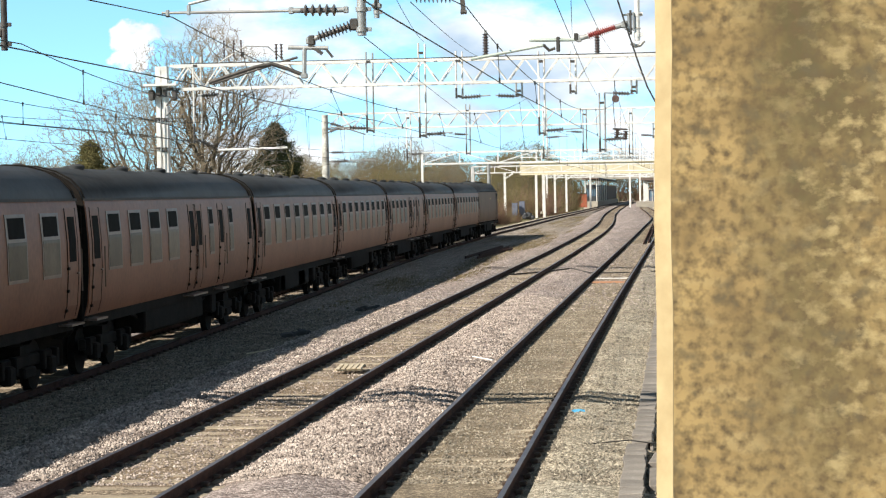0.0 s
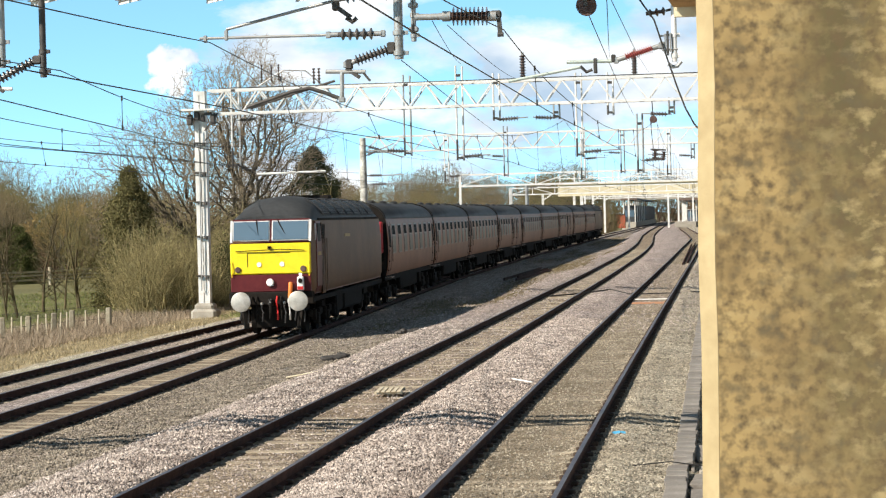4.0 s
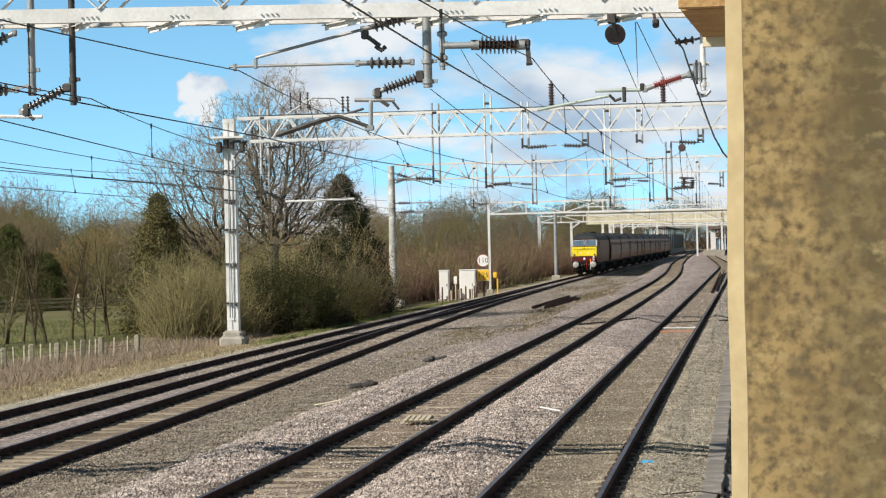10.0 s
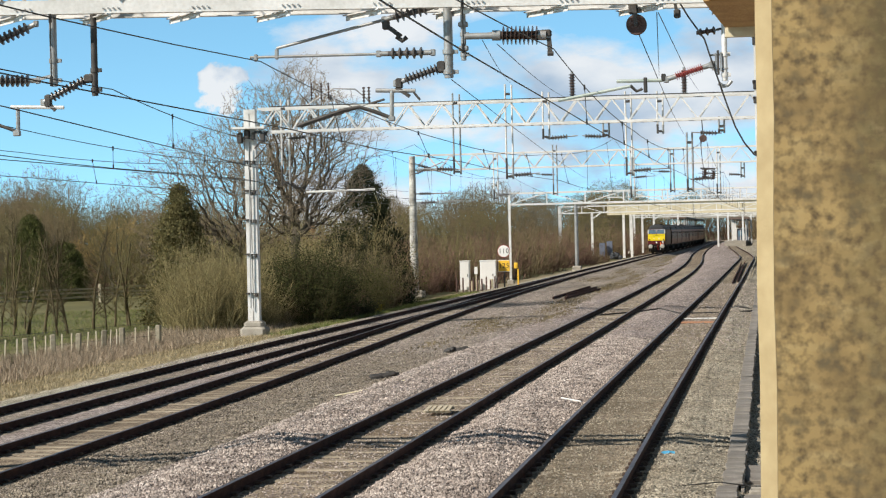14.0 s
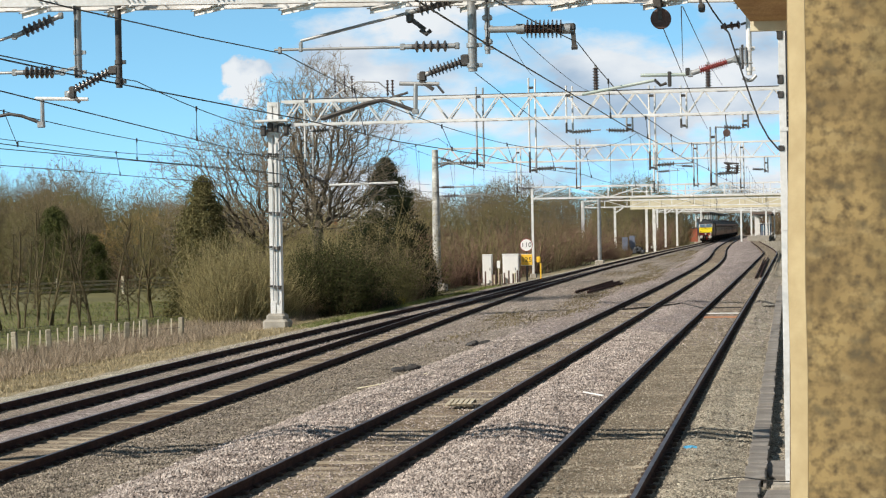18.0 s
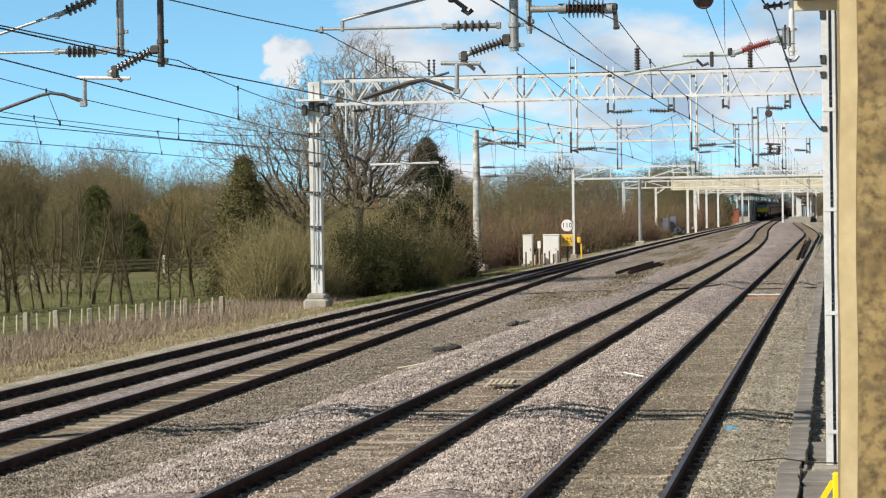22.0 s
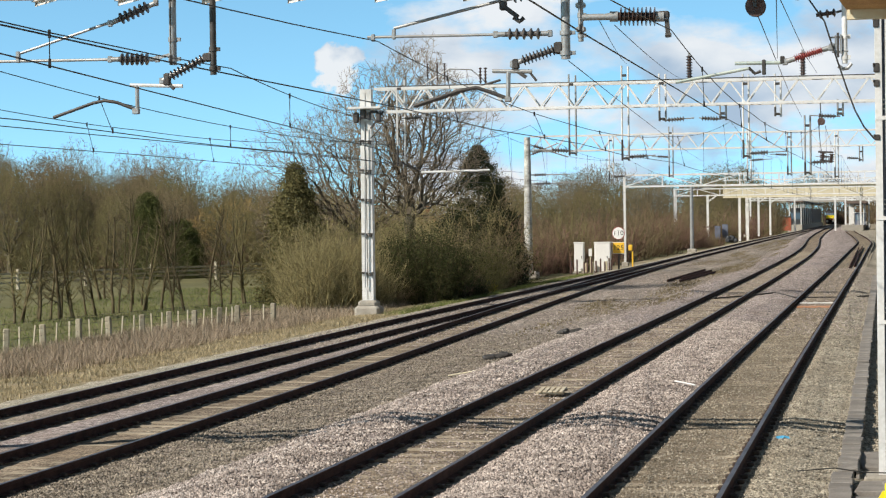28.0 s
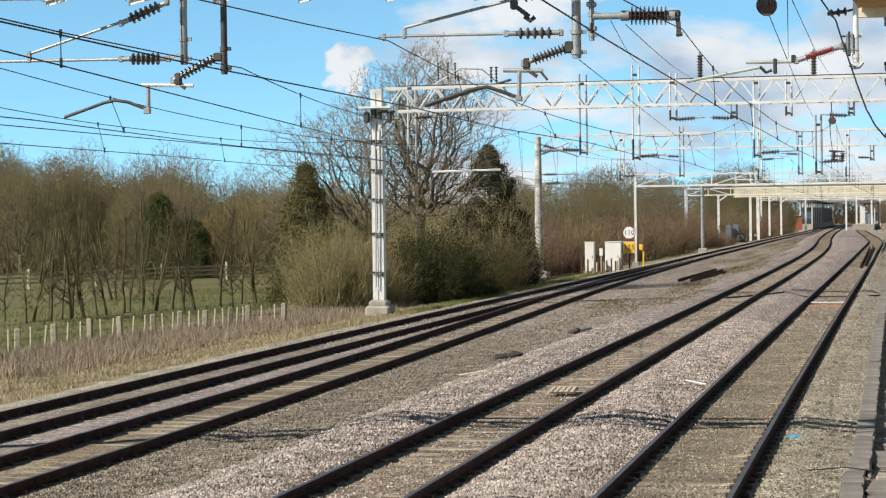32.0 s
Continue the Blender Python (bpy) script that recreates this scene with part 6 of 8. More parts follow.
def small_things():
    rng = random.Random(3)
    rim = [((0.10 + 0.04 * math.sin(k * 2.3)) * math.cos(k * 0.63), 0.08 * math.sin(k * 0.63), 0.02 + 0.02 * math.cos(k * 3.1)) for k in range(10)]
    low = [(x * 0.95, y * 0.95, z - 0.012) for x, y, z in rim]
    g = Geo().add([(0.01, 0.0, 0.055)] + rim + low + [(0.0, 0.0, -0.01)], [(0, 1 + k, 1 + (k + 1) % 10) for k in range(10)] + [(1 + k, 11 + k, 11 + (k + 1) % 10, 1 + (k + 1) % 10) for k in range(10)] + [(21, 11 + (k + 1) % 10, 11 + k) for k in range(10)])
    tagged(new("plastic_scrap", mesh_of("plastic_scrap", g, M["blue"])), "crumpled blue plastic scrap on the gravel", "litter").matrix_basis = pose(-1.43, 32.3, -0.155) @ Matrix.Scale(0.95, 4)
    th = thing("wooden_pallet_lid", "small slatted wooden board lying between the rails", "board", pose(-6.05, 40.2, -0.10, 0, 0, 4))
    for k in range(5):
        part("slat", Geo().box((-0.20 + k * 0.10, 0, 0.03), (0.075, 1.05, 0.025), bevel=0.004), M["wood_pale"], th)
    for y in (-0.42, 0.42):
        part("batten", Geo().box((0, y, 0.0), (0.52, 0.09, 0.04), bevel=0.004), M["wood_pale"], th)
    th = thing("crossing_board", "rust-orange board laid across the near line", "board", pose(-2.27, 78.5, -0.15))
    part("board", Geo().box((0, 0, 0), (1.25, 1.1, 0.03), bevel=0.006), M["orange_dirt"], th)
    part("batten", Geo().box((0, 2.9, 0.015), (1.3, 0.12, 0.04), bevel=0.006), M["lamp_white"], th)
    for x, y, n in ((-9.65, 54.2, 7), (-9.3, 66.0, 5), (-5.0, 60.0, 0)):
        for k in range(n):
            g = Geo().box((0, 0, 0), (rng.uniform(0.12, 0.32), rng.uniform(0.15, 0.5), rng.uniform(0.06, 0.14)), bevel=0.03)
            tagged(new("rubble", mesh_of("rubble", g, M["dark_steel"])), "dark lump of rubble on the ballast", "rubble", "rubble heap").matrix_basis = pose(x + rng.uniform(-0.3, 0.3), y + rng.uniform(-0.5, 0.5), float(ground_z(x, y)[0]) + 0.05, rng.uniform(-20, 20), rng.uniform(-20, 20), rng.uniform(0, 180))
    tagged(new("yellow_rod", mesh_of("yellow_rod", Geo().tube([(-9.56, 47.8, -0.37), (-8.75, 47.95, -0.24), (-8.0, 48.1, -0.06)], 0.015), M["cream"])), "thin pale yellow rod lying on the ballast", "rod")
    tagged(new("white_stick", mesh_of("white_stick", Geo().tube([(-3.9, 41.9, -0.03), (-3.46, 41.3, -0.06)], 0.015), M["lamp_white"])), "thin pale stick on the ballast", "stick")
    for k, (xa, ya, xb, yb, z) in enumerate(((-11.3, 118, -11.05, 141, -0.36), (-10.55, 117, -9.95, 135, -0.36), (-10.8, 121, -10.4, 138, -0.34), (-1.75, 133, -1.80, 205, -0.12), (-1.50, 137, -1.52, 212, -0.12))):
        g = Geo().beam((xa, ya, z), (xb, yb, z + (0.1 if k > 2 else 0)), 0.07, 0.14)
        tagged(new("spare_rail", mesh_of("spare_rail", g, M["rail_side"])), "rusty spare rail lying on the ballast", "rail", "spare rails")
    cable("ground_cable", "dark cable snaking across the ballast", [(-8.9, 89.5, -0.33), (-8.2, 90.5, -0.24), (-7.4, 89.0, -0.16), (-6.4, 86.8, -0.14), (-5.2, 88.0, -0.10), (-4.2, 89.6, -0.03), (-3.3, 87.0, -0.14), (-1.3, 87.4, -0.16), (-0.3, 90.0, -0.2), (1.0, 91, -0.28)], 0.035)
    cable("feeder_cable", "thick black cable drooping from the gantry to the column", [(-1.12, G1 - 0.05, 6.4), (-0.88, G1 - 0.08, 5.98), (-0.67, G1 - 0.08, 5.67), (-0.57, G1 - 0.08, 5.34), (-0.48, G1 - 0.08, 5.06), (-0.39, G1 - 0.08, 4.78), (-0.29, G1 - 0.08, 4.50), (-0.18, G1 - 0.08, 4.29), (-0.05, G1 - 0.1, 4.13)], 0.0125)
    cable("ground_cable", "thin dark cable crossing the gravel", [(-1.7, 28.1, -0.17), (-1.2, 28.3, -0.17), (-0.6, 28.35, -0.12), (-0.2, 28.4, -0.18), (0.4, 28.5, -0.2)], 0.009)


small_things()


def lettering(text, size, m, parent, at):
    if len(text) > 1:
        for i, ch in enumerate(text):
            lettering(ch, size, m, parent, at @ Matrix.Translation(((i - (len(text) - 1) / 2) * size * 0.54, 0, 0)))
        return
    cu = bpy.data.curves.new("digit", "FONT")
    cu.body, cu.size, cu.align_x, cu.align_y, cu.extrude = text, size, "CENTER", "CENTER", 0.004
    ob = new("digit", cu)
    deps = bpy.context.evaluated_depsgraph_get()
    me = bpy.data.meshes.new_from_object(ob.evaluated_get(deps))
    bpy.data.objects.remove(ob)
    me.materials.clear()
    me.materials.append(m)
    o2 = part("digit", me, None, parent)
    o2.matrix_basis = at


def line_side():
    Y = 147.6
    th = thing("speed_sign", "round white 110 sign over a yellow 125 plate on a post", "speed sign", pose(-17.45, Y, -0.5))
    part("post", Geo().box((0, 0.05, 1.25), (0.10, 0.10, 2.5)), DARK, th)
    d = part("disc", Geo().tube([(0, -0.02, 2.54), (0, -0.05, 2.54)], 0.40, 28), M["white_plastic"], th, "white disc with a dark rim")
    part("rim", Geo().tube([(0, -0.015, 2.54), (0, -0.035, 2.54)], 0.44, 28), M["sign_red"], d)
    lettering("110", 0.46, M["sign_black"], d, Matrix.Translation((0, -0.056, 2.54)) @ Matrix.Rotation(radians(90), 4, "X"))
    p = part("plate", Geo().box((0, -0.035, 1.53), (0.78, 0.03, 0.74), bevel=0.01), M["sign_yellow"], th, "yellow square plate")
    part("rim", Geo().box((0, -0.02, 1.53), (0.84, 0.02, 0.80), bevel=0.008), M["lamp_white"], p)
    lettering("125", 0.46, M["sign_black"], p, Matrix.Translation((0, -0.054, 1.53)) @ Matrix.Rotation(radians(90), 4, "X"))
    for x, w, h, nm in ((-20.12, 0.64, 2.05, "tall narrow"), (-18.50, 1.10, 2.05, "wide")):
        th = thing("lineside_cabinet", nm + " white equipment cabinet beside the tracks", "cabinet", pose(x, Y - 0.3, -0.6), "equipment cabinets")
        part("body", Geo().box((0, 0, h / 2), (w, 0.6, h - 0.1), bevel=0.02), M["white_plastic"], th)
        part("lid", Geo().box((0, 0, h - 0.03), (w + 0.08, 0.68, 0.07), bevel=0.02), M["white_plastic"], th)
        part("door", Geo().box((0, -0.305, h / 2), (w * 0.9, 0.02, h * 0.84), bevel=0.006), M["white_plastic"], th)
        part("handle", Geo().box((w * 0.3, -0.33, h * 0.5), (0.04, 0.03, 0.16)), DARK, th)
        part("plinth", Geo().box((0, 0, 0.0), (w + 0.2, 0.8, 0.12)), M["concrete"], th)
    th = thing("marker_post", "small white-topped marker post", "marker post", pose(-19.35, Y - 0.4, -0.6))
    part("stem", Geo().box((0, 0, 0.7), (0.07, 0.07, 1.4)), M["wood_pale"], th)
    part("plate", Geo().box((0, -0.05, 1.35), (0.22, 0.03, 0.5)), M["white_plastic"], th)
    src = thing("fence_stake", "short dark stake before the cabinets", "stake", pose(-20.6, Y - 1.2, -0.7), "stakes by the cabinets")
    part("stake", Geo().box((0, 0, 0.5), (0.10, 0.10, 1.05), bevel=0.02), M["rusty"], src)
    for x in (-20.2, -19.7, -19.5, -19.2, -18.9, -18.6, -18.3, -18.0, -17.85):
        copy_thing(src, pose(x + 0.05, Y - 1.3 + 0.1 * math.sin(x * 7), -0.78 + 0.12 * math.sin(x * 9)))
    src = thing("paint_tin_post", "stubby pale yellow post by the cabinets", "post", pose(-19.6, Y - 0.9, -0.6), "pale yellow posts")
    part("post", Geo().tube([(0, 0, 0), (0, 0, 0.65)], 0.10, 10), M["cream"], src)
    copy_thing(src, pose(-19.15, Y - 0.9, -0.55))
    copy_thing(src, pose(-18.2, Y - 0.9, -0.5))
    th = thing("yellow_bin", "yellow grit bin on a yellow post", "bin", pose(-16.8, Y + 2.0, -0.5))
    part("box", Geo().box((-0.05, 0, 1.5), (0.28, 0.26, 0.42), bevel=0.05), M["sign_yellow"], th)
    part("post", Geo().box((0.08, 0, 0.62), (0.10, 0.10, 1.25)), M["sign_yellow"], th)


line_side()
M["post_concrete"] = mat("lichened_concrete_post", (0.22, 0.19, 0.135), (0.40, 0.36, 0.27), 5.0, 0.9, 0, 0.3, 25.0, 0.2)
FPOST = mesh_of("post", Geo().box((0, 0, 0.40), (0.20, 0.16, 0.96), bevel=0.03), M["post_concrete"])
FTHIN = mesh_of("stake", Geo().box((0, 0, 0.40), (0.045, 0.045, 0.86)), M["wood_pale"])


def boundary_fence():
    th = thing("boundary_fence", "row of pale concrete fence posts with thin stakes and wire", "fence", kind="structure")
    rng = random.Random(8)
    pts = [(-26.93, 58.8), (-26.93, 61.4), (-26.85, 63.7), (-26.66, 66.3), (-26.38, 68.8), (-26.07, 70.9), (-25.67, 73.2), (-25.29, 75.0), (-24.89, 76.7), (-24.46, 78.4), (-24.11, 79.6), (-23.36, 82.0)]
    for i, (x, y) in enumerate(pts):
        ob = part("post", FPOST, None, th)
        ob.matrix_basis = pose(x, y, -0.92 + rng.uniform(-0.05, 0.03), rng.gauss(0, 2), rng.gauss(0, 1.5), rng.uniform(-10, 25))
        for k in (0.35, 0.72):
            if i + 1 < len(pts):
                ob = part("stake", FTHIN, None, th)
                ob.matrix_basis = pose(x + (pts[i + 1][0] - x) * k, y + (pts[i + 1][1] - y) * k, -0.9, rng.gauss(0, 2), rng.gauss(0, 2), 0)
    for z in (-0.45, -0.2, 0.05):
        part("wire", Geo().tube([(x, y, z) for x, y in pts], 0.006, 4), M["wire"], th)
    th = thing("field_fence", "weathered timber post-and-rail fence across the field", "fence", kind="structure")
    pts = [(-58.0, 120), (-53.9, 130), (-51.6, 136), (-49.1, 142), (-46.5, 148.5), (-43.6, 155), (-40.5, 162)]
    for (x, y), (x2, y2) in zip(pts[:-1], pts[1:]):
        part("post", Geo().box((x, y, -0.32), (0.17, 0.17, 1.3)), M["wood_pale"], th)
        for z in (0.05, -0.25, -0.55):
            part("rail", Geo().beam((x, y, z + rng.uniform(-0.05, 0.05)), (x2, y2, z + rng.uniform(-0.05, 0.05)), 0.05, 0.12), M["wood_pale"], th)


boundary_fence()


# ---- footbridge and station, far off ----
M["beige"] = mat("beige_girder_paint", (0.50, 0.44, 0.30), (0.62, 0.56, 0.40), 0.4, 0.7, 0, 0.05)
M["station_dark"] = mat("dark_canopy", (0.020, 0.023, 0.027), (0.050, 0.057, 0.066), 0.5, 0.7, 0, 0.0)


def footbridge():
    th = thing("footbridge", "beige girder footbridge with white railings over all tracks", "footbridge", pose(0, 300, 0))
    x0, x1 = -20.9, 16.0
    part("girder", Geo().box(((x0 + x1) / 2, 0, 6.38), (x1 - x0, 0.25, 1.62)), M["beige"], th)
    part("girder", Geo().box(((x0 + x1) / 2, 2.4, 6.38), (x1 - x0, 0.25, 1.62)), M["beige"], th)
    part("deck", Geo().box(((x0 + x1) / 2, 1.2, 5.75), (x1 - x0, 2.2, 0.2)), M["concrete"], th)
    part("girder_flange", Geo().box(((x0 + x1) / 2, -0.05, 7.19), (x1 - x0, 0.5, 0.10)).box(((x0 + x1) / 2, -0.05, 5.60), (x1 - x0, 0.5, 0.10)), M["cream"], th)
    for k in range(13):
        part("stiffener", Geo().box((x0 + 1.4 + k * 2.85, -0.16, 6.38), (0.08, 0.10, 1.5)), M["beige"], th)
    for z in (8.0, 8.9):
        part("handrail", Geo().beam((x0, -0.05, z), (x1, -0.05, z), 0.10, 0.13), WHITE, th)
    for k in range(14):
        part("rail_post", Geo().box((x0 + 0.3 + k * 2.7, -0.05, 8.06), (0.12, 0.12, 1.75)), WHITE, th)
        if k < 13:
            part("rail_brace", Geo().beam((x0 + 0.3 + k * 2.7, -0.05, 7.3 if k % 2 else 8.9), (x0 + 3.0 + k * 2.7, -0.05, 8.9 if k % 2 else 7.3), 0.07, 0.09, (0, 1, 0)), WHITE, th)
    for x, y in ((-19.05, 6.0), (-17.95, 6.0)):
        part("leg", Geo().box((x, y, 2.6), (0.34, 0.3, 6.2)), WHITE, th, "white bridge leg")
    part("stair_flight", Geo().beam((10.0, 2.6, 5.9), (10.0, 13.0, 0.8), 2.0, 0.5, (0, 0, 1)), M["beige"], th)


footbridge()


def station():
    th = thing("brick_hut", "small red brick hut beside the far line", "hut", pose(-19.3, 470, -0.25))
    part("wall", Geo().box((0, 0, 1.4), (2.0, 3.0, 2.9)), M["brick"], th)
    part("roof", Geo().box((0, 0, 2.9), (2.2, 3.3, 0.2)), M["station_dark"], th)
    for x, w, y0, y1, nm in ((-17.9, 3.2, 480, 660, "west"), (-4.9, 4.2, 430, 620, "island"), (2.0, 5.0, 430, 620, "east")):
        tagged(new("platform", mesh_of("platform", Geo().box((x, (y0 + y1) / 2, 0.05), (w, y1 - y0, 1.7), bevel=0.05), M["concrete"])), "long grey station platform", "platform", kind="structure")
    for x, w, y0, y1, z in ((-17.6, 3.6, 474, 630, 6.0), (-4.2, 4.0, 440, 560, 5.4), (3.0, 5.0, 440, 560, 5.4)):
        c = thing("station_canopy", "grey station canopy on pale posts", "canopy", pose(x, (y0 + y1) / 2, 0.9), "station canopies")
        part("roof", Geo().box((0, 0, z - 0.9), (w, y1 - y0, 0.3)), M["station_dark"], c)
        part("fascia", Geo().box((0, -(y1 - y0) / 2, z - 0.85), (w, 0.2, 0.5)), M["alloy"], c)
        for k in range(6):
            for s in (-0.35, 0.35):
                part("post", Geo().box((s * w, -(y1 - y0) / 2 + 1 + k * 14, (z - 0.9) / 2), (0.22, 0.22, z - 0.9)), WHITE, c)
    c = thing("station_building", "dark glazed station building under the canopy", "building", pose(-18.0, 578, 0.9))
    part("wall", Geo().box((0, 0, 1.7), (2.2, 180, 4.0)), M["station_dark"], c)
    for k in range(4):
        part("window", Geo().box((-0.8 + k * 0.53, -90.05, 1.9), (0.42, 0.1, 1.5)), M["screen"], c)
    # out-of-view bank, added to dim skylight and reflections on the train's side
    tagged(new("embankment", mesh_of("embankment", Geo().add([(20, -150, -0.6), (27, -150, 6.5), (60, -150, 7.0), (20, 900, -0.6), (27, 900, 6.5), (60, 900, 7.0)], [(0, 3, 4, 1), (1, 4, 5, 2)]), M["verge"])), "unseen bank east of the line, added to cut low skylight and reflections", "embankment", kind="structure")
    c = thing("road_bridge", "grey overbridge closing the view beyond the station", "bridge", pose(0, 640, 0))
    part("deck", Geo().box((0, 0, 7.4), (90, 9, 1.6)), M["concrete"], c)
    for x in (-30, -21.5, 9, 30):
        part("pier", Geo().box((x, 0, 3.2), (1.4, 9, 7.0)), M["concrete"], c)
    part("parapet", Geo().box((0, -4.4, 8.6), (90, 0.3, 1.0)), M["concrete"], c)
    src = thing("station_lamp", "white station post with a cross arm", "lamp post", pose(-8.0, 420, -0.2), "posts at the station")
    part("post", Geo().box((0, 0, 3.4), (0.35, 0.35, 7.0)), WHITE, src)
    part("arm", Geo().box((0, 0, 6.3), (1.6, 0.2, 0.2)), WHITE, src)
    for x, y in ((-6.5, 450), (-3.4, 440), (-5.4, 470), (1.4, 430), (-16.4, 440), (0.2, 460), (-2.0, 500)):
        copy_thing(src, pose(x, y, -0.2))
    src = thing("portal_column", "slim white steel column beside the far line", "column", pose(-18.5, 345, -0.1), "slim white columns")
    part("column", Geo().box((0, 0, 3.0), (0.32, 0.32, 6.2)), WHITE, src)
    part("bracket", Geo().beam((0, 0, 5.2), (1.2, 0, 6.0), 0.2, 0.2), WHITE, src)
    for x, y in ((-17.5, 362), (-23.5, 306)):
        copy_thing(src, pose(x, y, -0.1))
    for x in (-3.6, 1.9):
        c = thing("waiting_shelter", "pale glazed waiting shelter on the platform", "shelter", pose(x, 452, 0.9))
        part("wall", Geo().box((0, 0, 1.2), (2.2, 6, 2.4)), M["blue_grey"], c)
        part("roof", Geo().box((0, 0, 2.48), (2.8, 6.6, 0.14), bevel=0.03), M["white_plastic"], c)
        for e in (-1.2, -0.4, 0.4, 1.2):
            part("post", Geo().box((e, -3.15, 1.2), (0.10, 0.10, 2.4)), WHITE, c)
        part("window", Geo().box((0, -3.03, 1.4), (1.7, 0.06, 1.1)), M["screen"], c)
    for x, y, h in ((-20.9, 289, 1.8), (-20.0, 290, 2.0)):
        c = thing("relay_cabinet", "blue-grey relay cabinet on the bank below the footbridge", "cabinet", pose(x, y, -0.1), "relay cabinets")
        part("body", Geo().box((0, 0, h / 2), (0.75, 0.6, h), bevel=0.02), M["blue_grey"], c)
        part("lid", Geo().box((0, 0, h + 0.03), (0.82, 0.66, 0.07), bevel=0.02), M["blue_grey"], c)
        part("door", Geo().box((0, -0.31, h / 2), (0.62, 0.02, h * 0.85)), M["blue_grey"], c)
    for k in range(7):
        g = Geo().box((0, 0, 0), (0.6 + 0.1 * (k % 3), 0.5, 0.45), bevel=0.12)
        tagged(new("rubble", mesh_of("rubble", g, M["station_dark"])), "dark lump of spoil beside the far line", "rubble", "spoil heap").matrix_basis = pose(-19.2 + 0.35 * (k % 4), 283 + 0.5 * (k % 3), -0.15 + 0.3 * (k > 3), 20 * k, 15 * k, 40 * k)
    c = thing("white_kiosk", "small white kiosk beside the line", "kiosk", pose(1.2, 330, -0.4))
    part("body", Geo().box((0, 0, 1.2), (1.1, 1.0, 2.5), bevel=0.05), M["white_plastic"], c)
    part("roof", Geo().box((0, 0, 2.5), (1.25, 1.15, 0.1), bevel=0.03), M["white_plastic"], c)


station()


# ---- plants ----
def plant_mat(name, c1, c2, spread=0.25, rough=0.9):
    m = mat(name, c1, c2, 2.0, rough, 0, 0.0, 9.0, 0.0, 0.35, 0.2)
    nt = m.node_tree
    ge, hs = nt.nodes.new("ShaderNodeNewGeometry"), nt.nodes.new("ShaderNodeHueSaturation")
    mr = nt.nodes.new("ShaderNodeMapRange")
    mr.inputs["To Min"].default_value, mr.inputs["To Max"].default_value = 1 - spread, 1 + spread
    b = nt.nodes["Principled BSDF"]
    src = b.inputs["Base Color"].links[0].from_socket
    nt.links.new(ge.outputs["Random Per Island"], mr.inputs["Value"])
    nt.links.new(mr.outputs[0], hs.inputs["Value"])
    nt.links.new(src, hs.inputs["Color"])
    nt.links.new(hs.outputs["Color"], b.inputs["Base Color"])
    return m


M["bark"] = plant_mat("grey_brown_bark", (0.10, 0.085, 0.06), (0.19, 0.165, 0.12))
M["twig"] = plant_mat("brown_twigs", (0.135, 0.106, 0.058), (0.25, 0.20, 0.12), 0.4)
M["twig_red"] = plant_mat("reddish_twigs", (0.14, 0.085, 0.06), (0.25, 0.16, 0.12), 0.4)
M["twig_olive"] = plant_mat("olive_twigs", (0.13, 0.115, 0.05), (0.24, 0.21, 0.10), 0.4)
M["twig_straw"] = plant_mat("straw_willow_stems", (0.20, 0.172, 0.080), (0.36, 0.305, 0.155), 0.4)
M["twig_gold"] = plant_mat("golden_willow_twigs", (0.30, 0.21, 0.08), (0.42, 0.30, 0.13), 0.3)
M["leaf_dark"] = plant_mat("dark_evergreen", (0.016, 0.022, 0.010), (0.042, 0.052, 0.022), 0.5)
M["leaf_broom"] = plant_mat("broom_green", (0.026, 0.030, 0.011), (0.070, 0.076, 0.026), 0.55)
M["leaf_green"] = plant_mat("mid_green_leaves", (0.050, 0.060, 0.018), (0.115, 0.125, 0.040), 0.5)
M["leaf_olive"] = plant_mat("olive_buds", (0.10, 0.10, 0.030), (0.19, 0.18, 0.07), 0.5)
# bark tone lowered to stand for the shade on the stems
M["bark_dark"] = plant_mat("shade_darkened_bark", (0.070, 0.056, 0.030), (0.130, 0.106, 0.060))
M["bark_oak"] = plant_mat("dark_grey_brown_bark", (0.075, 0.062, 0.045), (0.14, 0.12, 0.088))
M["twig_pale"] = plant_mat("pale_grey_twigs", (0.19, 0.15, 0.105), (0.33, 0.27, 0.195), 0.35)
M["leaf_olive_dark"] = plant_mat("olive_evergreen", (0.115, 0.105, 0.042), (0.20, 0.175, 0.078), 0.5)
M["gorse"] = plant_mat("yellow_gorse", (0.30, 0.24, 0.02), (0.45, 0.38, 0.04), 0.4)
M["straw"] = plant_mat("straw_grass", (0.235, 0.195, 0.115), (0.43, 0.36, 0.225), 0.45)
M["bramble"] = plant_mat("pinkish_bramble", (0.225, 0.175, 0.125), (0.385, 0.315, 0.235), 0.45)
M["grass_green"] = plant_mat("green_grass_blades", (0.10, 0.13, 0.035), (0.20, 0.22, 0.08), 0.4)
M["stone"] = plant_mat("loose_ballast_stone", (0.22, 0.185, 0.165), (0.48, 0.42, 0.38), 0.55)
M["stone_dirty"] = plant_mat("loose_dirty_stone", (0.125, 0.108, 0.088), (0.32, 0.28, 0.225), 0.55)
M["stone_grey"] = plant_mat("loose_grey_stone", (0.17, 0.15, 0.122), (0.40, 0.36, 0.29), 0.55)


